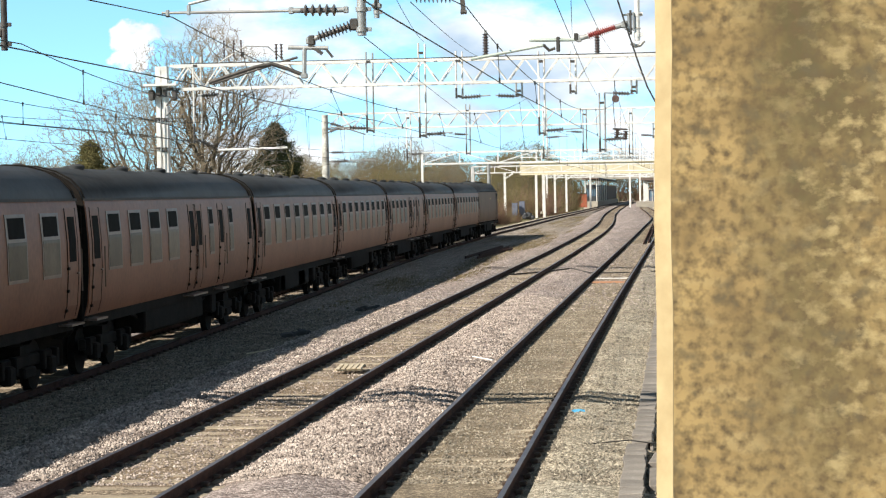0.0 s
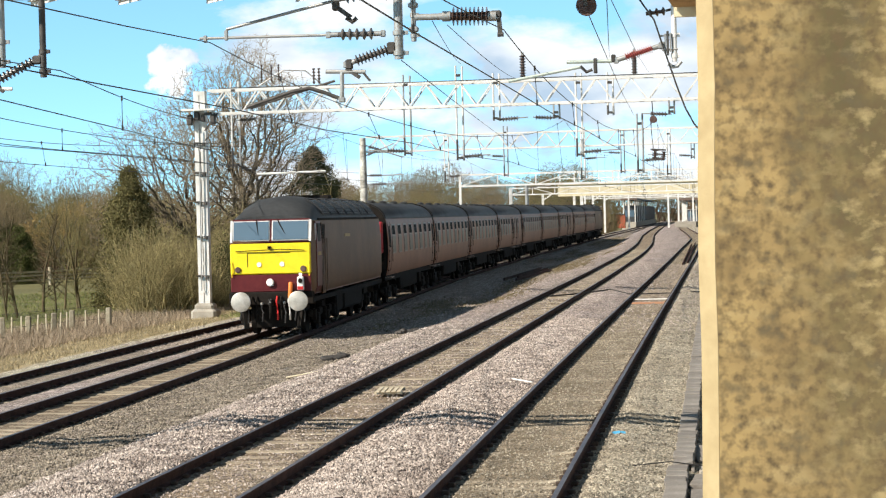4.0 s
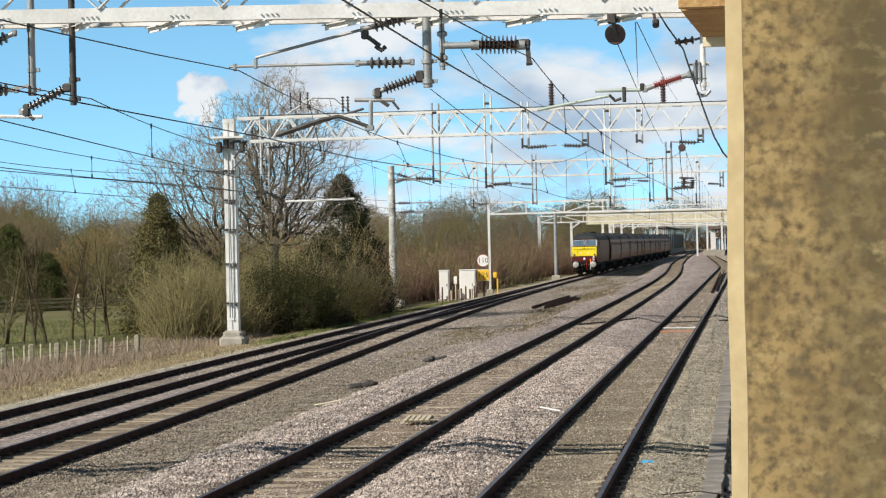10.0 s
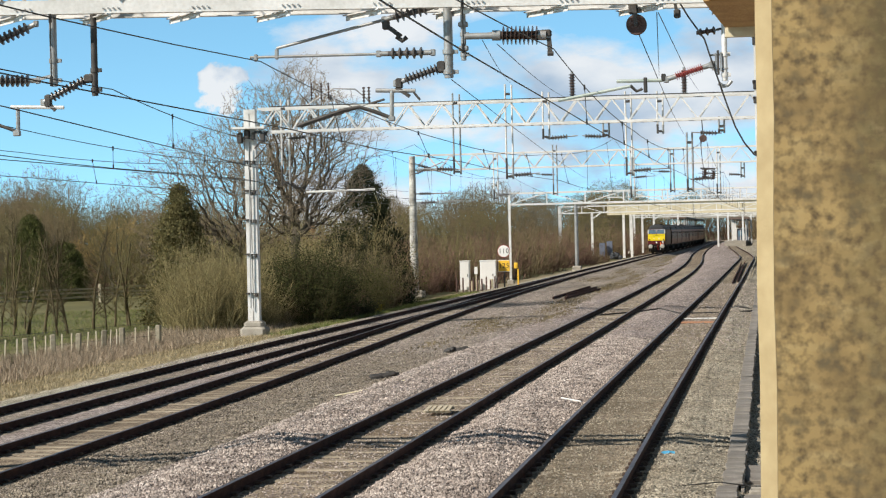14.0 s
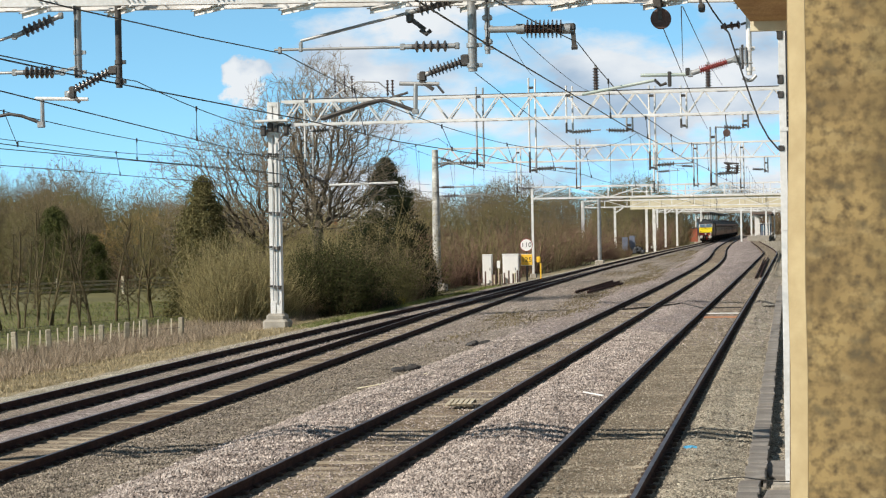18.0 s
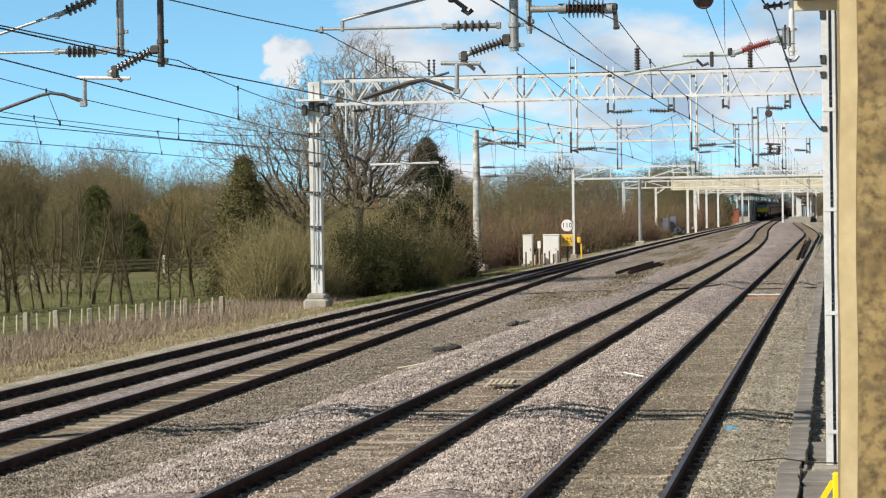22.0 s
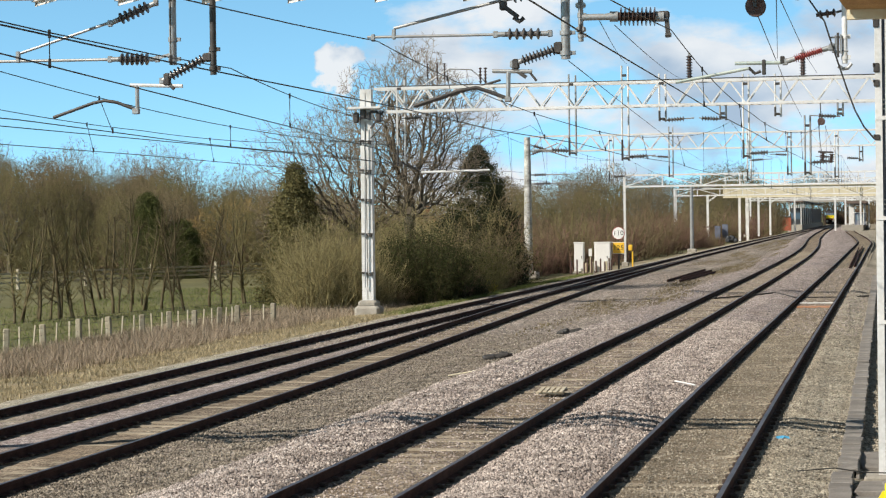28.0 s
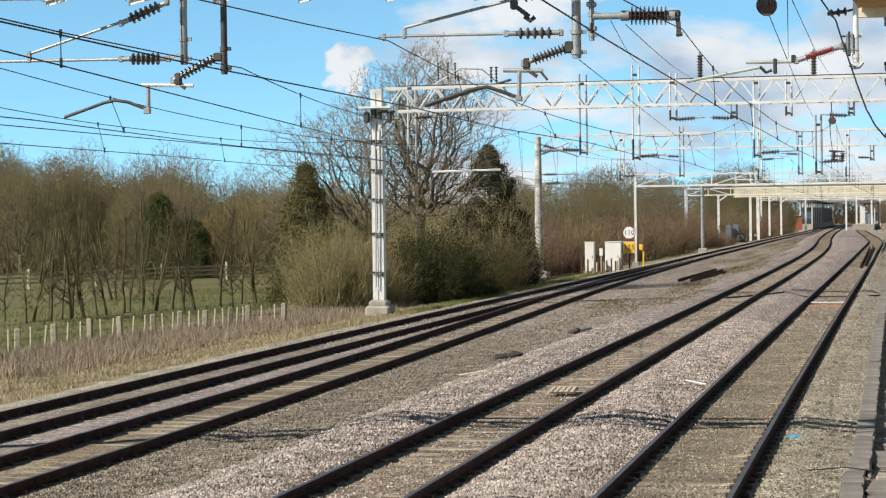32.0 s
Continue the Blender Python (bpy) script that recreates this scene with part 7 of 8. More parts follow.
def seg_mesh(name, p0, p1, r0, r1, m, sides=3):
    """Tapered prisms for many straight twigs at once."""
    p0, p1 = np.asarray(p0, float), np.asarray(p1, float)
    r0, r1 = np.asarray(r0, float)[:, None], np.asarray(r1, float)[:, None]
    d = p1 - p0
    d /= np.maximum(np.linalg.norm(d, axis=1), 1e-6)[:, None]
    ref = np.where(np.abs(d[:, 2:3]) < 0.9, [[0, 0, 1.0]], [[1.0, 0, 0]])
    s = np.cross(d, ref)
    s /= np.linalg.norm(s, axis=1)[:, None]
    u = np.cross(s, d)
    n = len(p0)
    v = np.empty((n, 2 * sides, 3))
    for k in range(sides):
        a = 2 * math.pi * k / sides
        w = math.cos(a) * s + math.sin(a) * u
        v[:, k], v[:, sides + k] = p0 + w * r0, p1 + w * r1
    base = (np.arange(n) * 2 * sides)[:, None, None]
    q = np.array([[k, (k + 1) % sides, sides + (k + 1) % sides, sides + k] for k in range(sides)])[None] + base
    me = bpy.data.meshes.new(name)
    me.from_pydata(v.reshape(-1, 3).tolist(), [], q.reshape(-1, 4).tolist())
    me.materials.append(m)
    me.polygons.foreach_set("use_smooth", [True] * len(me.polygons))
    me.update()
    return me


def leaf_mesh(name, c, size, m, seed):
    """Small bent leaf clumps, two triangles each, at the points c."""
    rs = np.random.RandomState(seed)
    c = np.asarray(c, float)
    n = len(c)
    a, b = rs.normal(size=(n, 3)), rs.normal(size=(n, 3))
    a /= np.linalg.norm(a, axis=1)[:, None]
    b -= a * np.sum(a * b, axis=1)[:, None]
    b /= np.linalg.norm(b, axis=1)[:, None]
    s = size * rs.uniform(0.6, 1.4, (n, 1))
    v = np.stack([c - a * s, c + b * s * 0.6, c + a * s, c - b * s * 0.6 + np.cross(a, b) * s * 0.4], axis=1)
    f = np.arange(n)[:, None] * 4 + np.array([[0, 1, 2, 3]])
    f = np.concatenate([f[:, [0, 1, 2]], f[:, [0, 2, 3]]])
    me = bpy.data.meshes.new(name)
    me.from_pydata(v.reshape(-1, 3).tolist(), [], f.tolist())
    me.materials.append(m)
    me.update()
    return me


def grow(rng, out, p, d, length, r, depth, lift, spread, shoot=0.8):
    """One limb in short crooked pieces, with side shoots and a fork at its end."""
    n = 4 if depth > 2 else 3
    for i in range(n):
        d = (d + Vector((rng.gauss(0, 0.16), rng.gauss(0, 0.16), rng.gauss(0, 0.10) + lift * 0.10))).normalized()
        q = p + d * length / n
        r2 = r * (1 - 0.42 / n)
        out.append((tuple(p), tuple(q), r, r2, depth))
        p, r = q, r2
        if depth > 0 and (i > 0 or depth < 3) and rng.random() < shoot:
            side = Vector((rng.gauss(0, 1), rng.gauss(0, 1), rng.gauss(0.15, 0.5))).normalized()
            grow(rng, out, p, (d * (1 - spread) + side * spread * 1.25).normalized(), length * rng.uniform(0.5, 0.72), r * 0.55, depth - 1, lift, spread, shoot)
    if depth > 0:
        for k in range(2):
            side = Vector((rng.gauss(0, 1), rng.gauss(0, 1), rng.gauss(0.2, 0.5))).normalized()
            grow(rng, out, p, (d + side * spread).normalized(), length * rng.uniform(0.62, 0.8), r * 0.8, depth - 1, lift, spread, shoot)


def tree_meshes(name, seed, h, depth, r, lift, spread, trunk, twig, first=0.3, least=0.013, stems=1, wide=0.0, shoot=0.8, lean=0.12, shift=(0.0, 0.0)):
    rng = random.Random(seed)
    out = []
    for k in range(stems):
        d = Vector((rng.gauss(0, 0.05 + lean * (stems > 1)), rng.gauss(0, 0.05 + lean * (stems > 1)), 1)).normalized()
        p = Vector((rng.gauss(0, 0.25) * (stems > 1), rng.gauss(0, 0.25) * (stems > 1), -0.2))
        q = p + d * h * first
        out.append((tuple(p), tuple(q), r * 1.15, r, depth + 1))
        for j in range(3 if stems == 1 else 2):
            a = j * 2.1 + rng.random()
            dd = (d * 0.9 + Vector((math.cos(a), math.sin(a), 0.1)) * spread).normalized()
            grow(rng, out, q - d * 0.15 * j, dd, h * 0.27, r * 0.68, depth, lift, spread, shoot)
    if wide:
        # fit the crown to the tree's height and breadth
        e = np.array([o[1] for o in out])
        fz, fx = h / np.percentile(e[:, 2], 99.7), wide / 2 / np.percentile(np.hypot(e[:, 0], e[:, 1]), 98)
        up = e[e[:, 2] > 0.35 * h / fz].mean(axis=0)
        sx, sy = (shift[0] - up[0] * fx) / (0.65 * h), (shift[1] - up[1] * fx) / (0.65 * h)
        out = [((a[0] * fx + sx * a[2] * fz, a[1] * fx + sy * a[2] * fz, a[2] * fz), (b[0] * fx + sx * b[2] * fz, b[1] * fx + sy * b[2] * fz, b[2] * fz), c, d, k) for a, b, c, d, k in out]
    thick = [o for o in out if o[4] >= 2]
    thin = [o for o in out if o[4] < 2]
    a = seg_mesh(name + "_limbs", [o[0] for o in thick], [o[1] for o in thick], [max(o[2], least) for o in thick], [max(o[3], least) for o in thick], trunk, 6)
    b = seg_mesh(name + "_twigs", [o[0] for o in thin], [o[1] for o in thin], [max(o[2], least) for o in thin], [max(o[3], least * 0.6) for o in thin], twig, 3)
    return a, b, [o[1] for o in thin]


def crown_tree(name, seed, h, fork, centre, radii, n, trunk, twig, least=0.0085):
    """A spreading tree: limbs grow from the fork out to points that fill a dome, thicker where they carry more."""
    rs = np.random.RandomState(seed)
    u = rs.normal(size=(n, 3))
    u /= np.linalg.norm(u, axis=1)[:, None]
    lump = 1 + 0.10 * np.sin(u[:, 0] * 7 + 1) + 0.10 * np.sin(u[:, 2] * 6 + u[:, 1] * 5)
    tips = np.array(centre) + u * np.array(radii) * (rs.uniform(0.08, 1, n) ** 0.45 * lump)[:, None]
    tips = tips[tips[:, 2] > fork * 0.9]
    base = [np.array([0.0, 0.0, -0.2]) + np.array([0.02 * k, 0.01 * k, (fork + 0.2) * k / 5]) for k in range(6)]
    pos, up, path = np.zeros((n * 9 + 20, 3)), np.zeros(n * 9 + 20, int), np.zeros(n * 9 + 20)
    m = 0
    for k, b in enumerate(base):
        pos[m], up[m], path[m] = b, max(0, k - 1), 0.0
        m += 1
    top = base[-1]
    kids, ends = np.zeros(n * 9 + 20, int), []
    for t in tips[np.argsort(np.linalg.norm(tips - top, axis=1))]:
        d = np.linalg.norm(pos[4:m] - t, axis=1)
        j = 4 + int(np.argmin(d + 0.50 * path[4:m]))
        k = max(1, min(7, int(d[j - 4] / 0.42)))
        a, last = pos[j].copy(), j
        bow = rs.normal(0, 0.055, 3) * d[j - 4] + [0, 0, 0.05 * d[j - 4]]
        for i in range(1, k + 1):
            q = i / k
            pos[m] = a * (1 - q) + t * q + bow * 4 * q * (1 - q) + rs.normal(0, 0.025, 3)
            up[m], path[m] = last, path[last] + np.linalg.norm(pos[m] - pos[last])
            last = m
            m += 1
        ends.append(last)
    w = np.zeros(m)
    w[ends] += 0.0060 ** 2.1
    for i in range(m - 1, 0, -1):
        w[i] = max(w[i], 0.0060 ** 2.1)
        w[up[i]] += w[i]
    rad = w ** (1 / 2.1)
    p0, p1, r0, r1 = pos[up[1:m]], pos[1:m], np.minimum(rad[up[1:m]], rad[1:m] * 1.15), rad[1:m]
    thick = r1 > 0.021
    # fine sprays at all thin ends
    e = np.repeat(np.where(rad[:m] < 0.013)[0], 3)
    way = pos[e] - pos[up[e]]
    way /= np.maximum(np.linalg.norm(way, axis=1), 1e-6)[:, None]
    way = way + rs.normal(0, 0.55, way.shape)
    way /= np.linalg.norm(way, axis=1)[:, None]
    sp = pos[e] + way * rs.uniform(0.18, 0.5, len(e))[:, None]
    a = seg_mesh(name + "_limbs", p0[thick], p1[thick], r0[thick], r1[thick], trunk, 6)
    q0, q1 = np.concatenate([p0[~thick], pos[e]]), np.concatenate([p1[~thick], sp])
    f0, f1 = np.concatenate([r0[~thick], np.full(len(e), 0.006)]), np.concatenate([r1[~thick], np.full(len(e), 0.004)])
    return a, seg_mesh(name + "_twigs", q0, q1, np.maximum(f0, least), np.maximum(f1, least * 0.6), twig, 3)


def leader_tree(name, seed, h, r, stems, trunk, twig, least=0.011):
    """Slim upright stems, each with short rising side branches along nearly all its height."""
    rng = random.Random(seed)
    out = []
    for k in range(stems):
        p = Vector((rng.gauss(0, 0.45), rng.gauss(0, 0.45), -0.2))
        d = Vector((rng.gauss(0, 0.07), rng.gauss(0, 0.07), 1)).normalized()
        hh, n = h * rng.uniform(0.75, 1.05), 13
        q = r * rng.uniform(0.6, 1.1)
        for i in range(n):
            d = (d + Vector((rng.gauss(0, 0.07), rng.gauss(0, 0.07), 0.05))).normalized()
            e = p + d * hh / n
            q2 = q * (1 - 0.9 / n)
            out.append((tuple(p), tuple(e), q, q2, 10 + k))
            p, q = e, q2
            for j in range(0 if i < 2 else 3):
                a = rng.uniform(0, 6.28)
                s = Vector((math.cos(a), math.sin(a), rng.uniform(0.35, 1.1))).normalized()
                b, L, w = p - d * rng.random() * hh / n, hh * rng.uniform(0.10, 0.24) * (1.15 - i / n * 0.6), q * 0.42
                for m in range(4):
                    s = (s + Vector((rng.gauss(0, 0.18), rng.gauss(0, 0.18), 0.10))).normalized()
                    c = b + s * L / 4
                    out.append((tuple(b), tuple(c), w, w * 0.75, 1))
                    for v in range(2):
                        t = (s + Vector((rng.gauss(0, 0.6), rng.gauss(0, 0.6), rng.gauss(0.2, 0.5)))).normalized()
                        out.append((tuple(c), tuple(c + t * L * rng.uniform(0.2, 0.5)), w * 0.5, w * 0.25, 0))
                    b, w = c, w * 0.75
    res = []
    for kind in list(range(10, 10 + stems)) + [0]:
        q = [o for o in out if (o[4] == kind if kind else o[4] < 2)]
        res.append(seg_mesh(name, [o[0] for o in q], [o[1] for o in q], [max(o[2], least) for o in q], [max(o[3], least * 0.7) for o in q], trunk if kind else twig, 6 if kind else 3))
    return res


def put_tree(meshes, label, at, group="trees along the line", extra=None):
    th = thing("tree", label, "tree", at, group)
    for me in (meshes[:-1] if isinstance(meshes, list) else meshes[:1]):
        part("trunk", me, None, th)
    part("crown", meshes[-1] if isinstance(meshes, list) else meshes[1], None, th)
    if extra:
        part("foliage", extra, None, th)
    return th


def bush_meshes(name, seed, h, w, stems, m, upright=0.8, rad=0.011, leaves=None, nl=0, size=0.07, loose=0.12):
    rs = np.random.RandomState(seed)
    p0, p1, r0, r1, main = [], [], [], [], []
    for i in range(stems):
        a, q = rs.uniform(0, 2 * math.pi), rs.uniform(0, 1) ** 0.6
        p = np.array([math.cos(a) * q * w * 0.42, math.sin(a) * q * w * 0.42, -0.1])
        d = np.array([math.cos(a) * q * (1.1 - upright) + rs.normal(0, 0.16), math.sin(a) * q * (1.1 - upright) + rs.normal(0, 0.16), 1.0])
        d /= np.linalg.norm(d)
        L = h * rs.uniform(0.55, 1.05) * (1.0 - 0.35 * q)
        r = rad * rs.uniform(0.8, 1.7)
        for k in range(4):
            d = d + rs.normal(0, 0.10, 3)
            d /= np.linalg.norm(d)
            e = p + d * L / 4
            p0.append(p), p1.append(e), r0.append(r), r1.append(r * 0.78), main.append(True)
            for j in range(2 if k else 1):
                s = d + rs.normal(0, 0.55, 3)
                s /= np.linalg.norm(s)
                t = e + s * L * rs.uniform(0.14, 0.32)
                p0.append(e), p1.append(t), r0.append(r * 0.62), r1.append(r * 0.35), main.append(False)
                s2 = s + rs.normal(0, 0.5, 3)
                p0.append((e + t) / 2), p1.append((e + t) / 2 + s2 / np.linalg.norm(s2) * L * 0.13), r0.append(r * 0.45), r1.append(r * 0.3), main.append(False)
            p, r = e, r * 0.78
    # main stems come first in each run of pieces
    own = np.array(main)
    p0, p1, r0, r1 = (np.array(q) for q in (p0, p1, r0, r1))
    me = [seg_mesh(name + tail, p0[w], p1[w], r0[w], r1[w], m, 3) for tail, w in (("_stems", own), ("_twigs", ~own))]
    lf = None
    if leaves:
        pick = rs.randint(0, len(p1), nl)
        lf = leaf_mesh(name + "_leaves", np.array(p1)[pick] + rs.normal(0, loose, (nl, 3)), size, leaves, seed)
    return me, lf


def put_bush(meshes, label, at, group):
    th = thing("bush", label, "bush", at, group)
    part("stem_clump", meshes[0][0], None, th)
    part("brushwood", meshes[0][1], None, th)
    if meshes[1]:
        part("foliage", meshes[1], None, th)
    return th


def gz(x, y):
    return float(ground_z(x, y)[0])


def plant_all():
    rng = random.Random(21)
    # the big leafless tree behind the mast
    big = crown_tree("oak", 4, 12.6, 4.3, (0.35, 0, 8.1), (3.6, 3.6, 4.7), 3600, M["bark_oak"], M["twig_pale"])
    put_tree(big, "large leafless tree with a tall rounded crown of grey-brown branches", pose(-22.7, 104, -0.9), "leafless trees")
    low = crown_tree("broad_oak", 9, 10.4, 2.9, (-1.2, 0, 6.0), (4.5, 3.6, 4.3), 3300, M["bark_oak"], M["twig_pale"])
    put_tree(low, "lower leafless tree with drooping grey-brown branches", pose(-26.0, 108, -0.9), "leafless trees")
    # conifers: drooping clumps of foliage round a stem, with uneven gaps
    for (x, y, h, w, sd, lab, m, blunt) in ((-22.3, 121, 8.3, 7.6, 5, "dark green conical conifer", "leaf_dark", 0.66), (-28.4, 104, 7.0, 4.4, 6, "olive green evergreen among bare scrub", "leaf_olive_dark", 0.6),
                                          (-52.4, 151, 6.4, 4.2, 7, "ivy-green evergreen in the wood", "leaf_green", 0.4), (-50.2, 152, 4.4, 3.8, 17, "low green evergreen in the wood", "leaf_green", 0.35)):
        rs = np.random.RandomState(sd)
        n = 380
        t = rs.uniform(0, 1, n) ** 1.1
        a = rs.uniform(0, 2 * math.pi, n)
        rr = w / 2 * (1 - t) ** blunt * rs.uniform(0.12, 1.0, n) ** 0.42 * rs.uniform(0.84, 1.06, n)
        c = np.stack([rr * np.cos(a), rr * np.sin(a), 0.2 + t * (h - 0.4) - rr * 0.2], axis=1)
        k = 120
        pts = np.repeat(c, k, axis=0) + rs.normal(0, 1, (n * k, 3)) * (0.13 + 0.22 * (1 - np.repeat(t, k)))[:, None] * [1, 1, 0.75]
        th = thing("tree", lab, "tree", pose(x, y, -0.9), "evergreen trees")
        part("trunk", Geo().tube([(0, 0, -0.1), (0.05, 0, h * 0.5), (0, 0, h * 0.9)], [0.16, 0.10, 0.03], 8), M["bark"], th)
        part("crown", leaf_mesh("conifer_crown", pts, 0.048, M[m], sd), None, th)
    # woods across the field
    kinds = [crown_tree("wood", 30 + k, 9.6, 1.7, (0, 0, 5.3), (3.3, 3.3, 4.4), 2100, M["bark"], M[("twig", "twig_olive", "twig")[k]], 0.010) for k in range(3)]
    gold = tree_meshes("willow", 40, 8.0, 4, 0.18, 0.5, 0.6, M["bark"], M["twig_gold"], 0.2, 0.026)
    slim = [leader_tree("alder", 50 + k, 6.4, 0.095, (2, 3, 2)[k], M["bark_dark"], M[("bark_dark", "twig_olive", "bark_dark")[k]], 0.008) for k in range(3)]
    first = {}

    def again(key, make, at):
        if key in first:
            return copy_thing(first[key], at)
        first[key] = make(at)
        return first[key]

    for k in range(74):
        y = rng.uniform(158, 250)
        az = radians(rng.uniform(14.2, 24.5))
        x = -math.tan(az) * y
        top = np.interp(math.degrees(az), [14, 15.3, 16.2, 17.3, 18.4, 20.3, 21.8, 23.2], [0.020, 0.021, 0.020, 0.021, 0.029, 0.026, 0.034, 0.042])
        h = (3.16 + 0.9 + top * y) * rng.uniform(0.72, 1.00)
        i = rng.randrange(3)
        s = h / 9.6
        at = pose(x, y, -0.95, 0, 0, rng.uniform(0, 360))
        ob = again(("wood", i), lambda m, i=i: put_tree(kinds[i], "bare brown woodland tree", m, "woodland trees"), at)
        ob.scale = (s * 1.1, s * 1.1, s)
    airy = crown_tree("skyline", 61, 11.6, 3.4, (0, 0, 7.2), (4.2, 4.2, 4.4), 1800, M["bark"], M["twig_pale"], 0.011)
    for x, y, h in ((-107, 250, 13.6), (-98.5, 252, 13.0), (-95, 246, 13.9), (-91, 255, 12.6), (-86, 250, 13.4), (-82, 248, 12.8), (-102, 244, 12.0), (-77, 256, 11.4)):
        ob = again("airy", lambda m: put_tree(airy, "tall pale leafless tree on the skyline", m, "skyline trees"), pose(x, y, -0.95, 0, 0, x * 77))
        ob.scale = (h / 11.6,) * 3
    for x, y, s in ((-49.2, 166, 0.88), (-46.5, 170, 0.82), (-52, 169, 0.84)):
        ob = again("gold", lambda m: put_tree(gold, "golden-twigged willow across the field", m, "willows"), pose(x, y, -0.95, 0, 0, x * 40))
        ob.scale = (s, s, s)
    edge = [(-36.9, 85), (-35.2, 84.5), (-34.9, 86.2), (-34.6, 87.2), (-34.4, 88.8), (-34.2, 90.4), (-33.9, 92.4), (-33.6, 95), (-32.8, 97.5), (-31.2, 99.5), (-30.9, 102.6)]
    edge += [(-rng.uniform(0.33, 0.44) * y, y) for y in (93, 101, 110, 119)]
    for k, (x, y) in enumerate(edge):
        i = k % 3
        ob = again(("slim", i), lambda m, i=i: put_tree(slim[i], "dark slender multi-stemmed bare tree at the field edge", m, "field-edge trees"), pose(x, y, -0.95, 0, 0, rng.uniform(0, 360)))
        s = rng.uniform(0.7, 0.95)
        ob.scale = (s, s, s)
    # scrub along the line
    b1 = bush_meshes("scrub", 1, 3.0, 2.6, 120, M["twig"], 0.75, 0.013)
    b2 = bush_meshes("red_scrub", 2, 2.6, 2.6, 120, M["twig_red"], 0.7, 0.013)
    b3 = bush_meshes("willow_scrub", 3, 3.6, 2.4, 150, M["twig_straw"], 0.9, 0.013)
    b4 = bush_meshes("budding_scrub", 4, 2.8, 2.8, 110, M["twig_olive"], 0.7, 0.013, M["leaf_olive"], 3500, 0.035)
    dk = bush_meshes("evergreen_bush", 6, 2.9, 3.0, 130, M["twig"], 0.55, 0.013, M["leaf_dark"], 15000, 0.04, 0.22)
    br = bush_meshes("broom", 16, 3.6, 3.5, 240, M["bark_dark"], 0.62, 0.011, M["leaf_broom"], 40000, 0.036, 0.17)
    gr = bush_meshes("green_bush", 7, 2.9, 2.6, 130, M["twig_olive"], 0.75, 0.013, M["leaf_green"], 11000, 0.035)
    go = bush_meshes("gorse", 8, 1.5, 1.4, 60, M["twig_olive"], 0.6, 0.010, M["gorse"], 900)
    lab = {"b1": (b1, "leafless brown scrub bush beside the line", "leafless scrub"), "b2": (b2, "reddish-brown leafless bush in the scrub", "leafless scrub"), "b3": (b3, "upright olive-stemmed willow scrub bush", "leafless scrub"), "b4": (b4, "scrub bush with olive spring buds", "leafless scrub"),
           "dk": (dk, "dense dark evergreen bush near the mast", "evergreen bushes"), "br": (br, "large rounded dark green broom bush beside the mast", "evergreen bushes"), "gr": (gr, "mid-green broom bush behind the mast", "evergreen bushes"), "go": (go, "gorse bush in yellow flower", "gorse")}

    far = {"b1": [], "b2": [], "b4": [], "b3": [], "dk": []}
    thin = {"b1": bush_meshes("far_scrub", 11, 3.0, 2.6, 46, M["twig"], 0.75, 0.020)[0], "b2": bush_meshes("far_red_scrub", 12, 2.6, 2.6, 46, M["twig_red"], 0.7, 0.020)[0], "b4": bush_meshes("far_olive_scrub", 14, 2.8, 2.8, 46, M["twig_olive"], 0.7, 0.020)[0]}

    def bush(key, x, y, s=1.0, sz=None):
        if y > 152:
            far[key].append((x, y, gz(x, y) - 0.05, rng.uniform(0, 6.28), s, sz or s))
            return
        m, l, g = lab[key]
        ob = again(key, lambda at: put_bush(m, l, at, g), pose(x, y, gz(x, y) - 0.05, 0, 0, rng.uniform(0, 360)))
        ob.scale = (s, s, sz or s)

    for x, y, s in ((-24.3, 92.5, 1.15), (-23.2, 93.5, 1.0), (-25.4, 94.5, 1.1), (-22.4, 95, 0.8)):
        bush("b3", x, y, s)
    for x, y, s, k in ((-20.75, 98.6, 1.0, "br"), (-21.4, 100.2, 0.85, "br"), (-22.1, 100.4, 1.12, "gr"), (-19.3, 104.0, 0.42, "dk"), (-20.0, 105.5, 0.40, "dk"), (-22.6, 97.6, 0.9, "b4"), (-21.9, 96.6, 0.55, "b1"), (-19.7, 101.5, 0.45, "b2"), (-20.3, 103.5, 0.85, "b2")):
        bush(k, x, y, s)
    for x, y, s in ((-20.4, 110, 0.9), (-20.9, 113, 1.15), (-21.1, 117, 1.2), (-21.6, 120, 1.3), (-21.5, 124, 1.1), (-22.3, 127, 1.35), (-22.6, 131, 1.3), (-20.9, 107, 0.9), (-22.4, 114, 1.3), (-23.0, 117, 1.4)):
        bush(("b1", "b2", "b4")[int(y) % 3], x, y, s)
    bush("go", -20.0, 106.5, 0.55)
    bush("go", -19.6, 108.5, 0.5)
    for k in range(30):
        y = rng.uniform(97, 118)
        x = -rng.uniform(22.6, 27.8) * y / 105
        bush(rng.choice(("b1", "b3", "b4", "b1")), x, y, rng.uniform(0.9, 1.35))
    for k in range(150):
        y = rng.uniform(108, 285)
        edge = float(np.interp(y, [105, 127, 146, 195, 290], [-21.2, -23.4, -21.8, -21.6, -24.5]))
        x = edge - rng.uniform(0.3, 9.0) - (1.0 if abs(y - 147) < 5 else 0)
        f = np.interp(y, [108, 125, 160, 285], [1.0, 1.35, 1.7, 2.1])
        bush(rng.choice(("b1", "b2", "b2", "b4", "b1")), x, y, f * rng.uniform(0.75, 1.15), f * rng.uniform(0.75, 1.1))
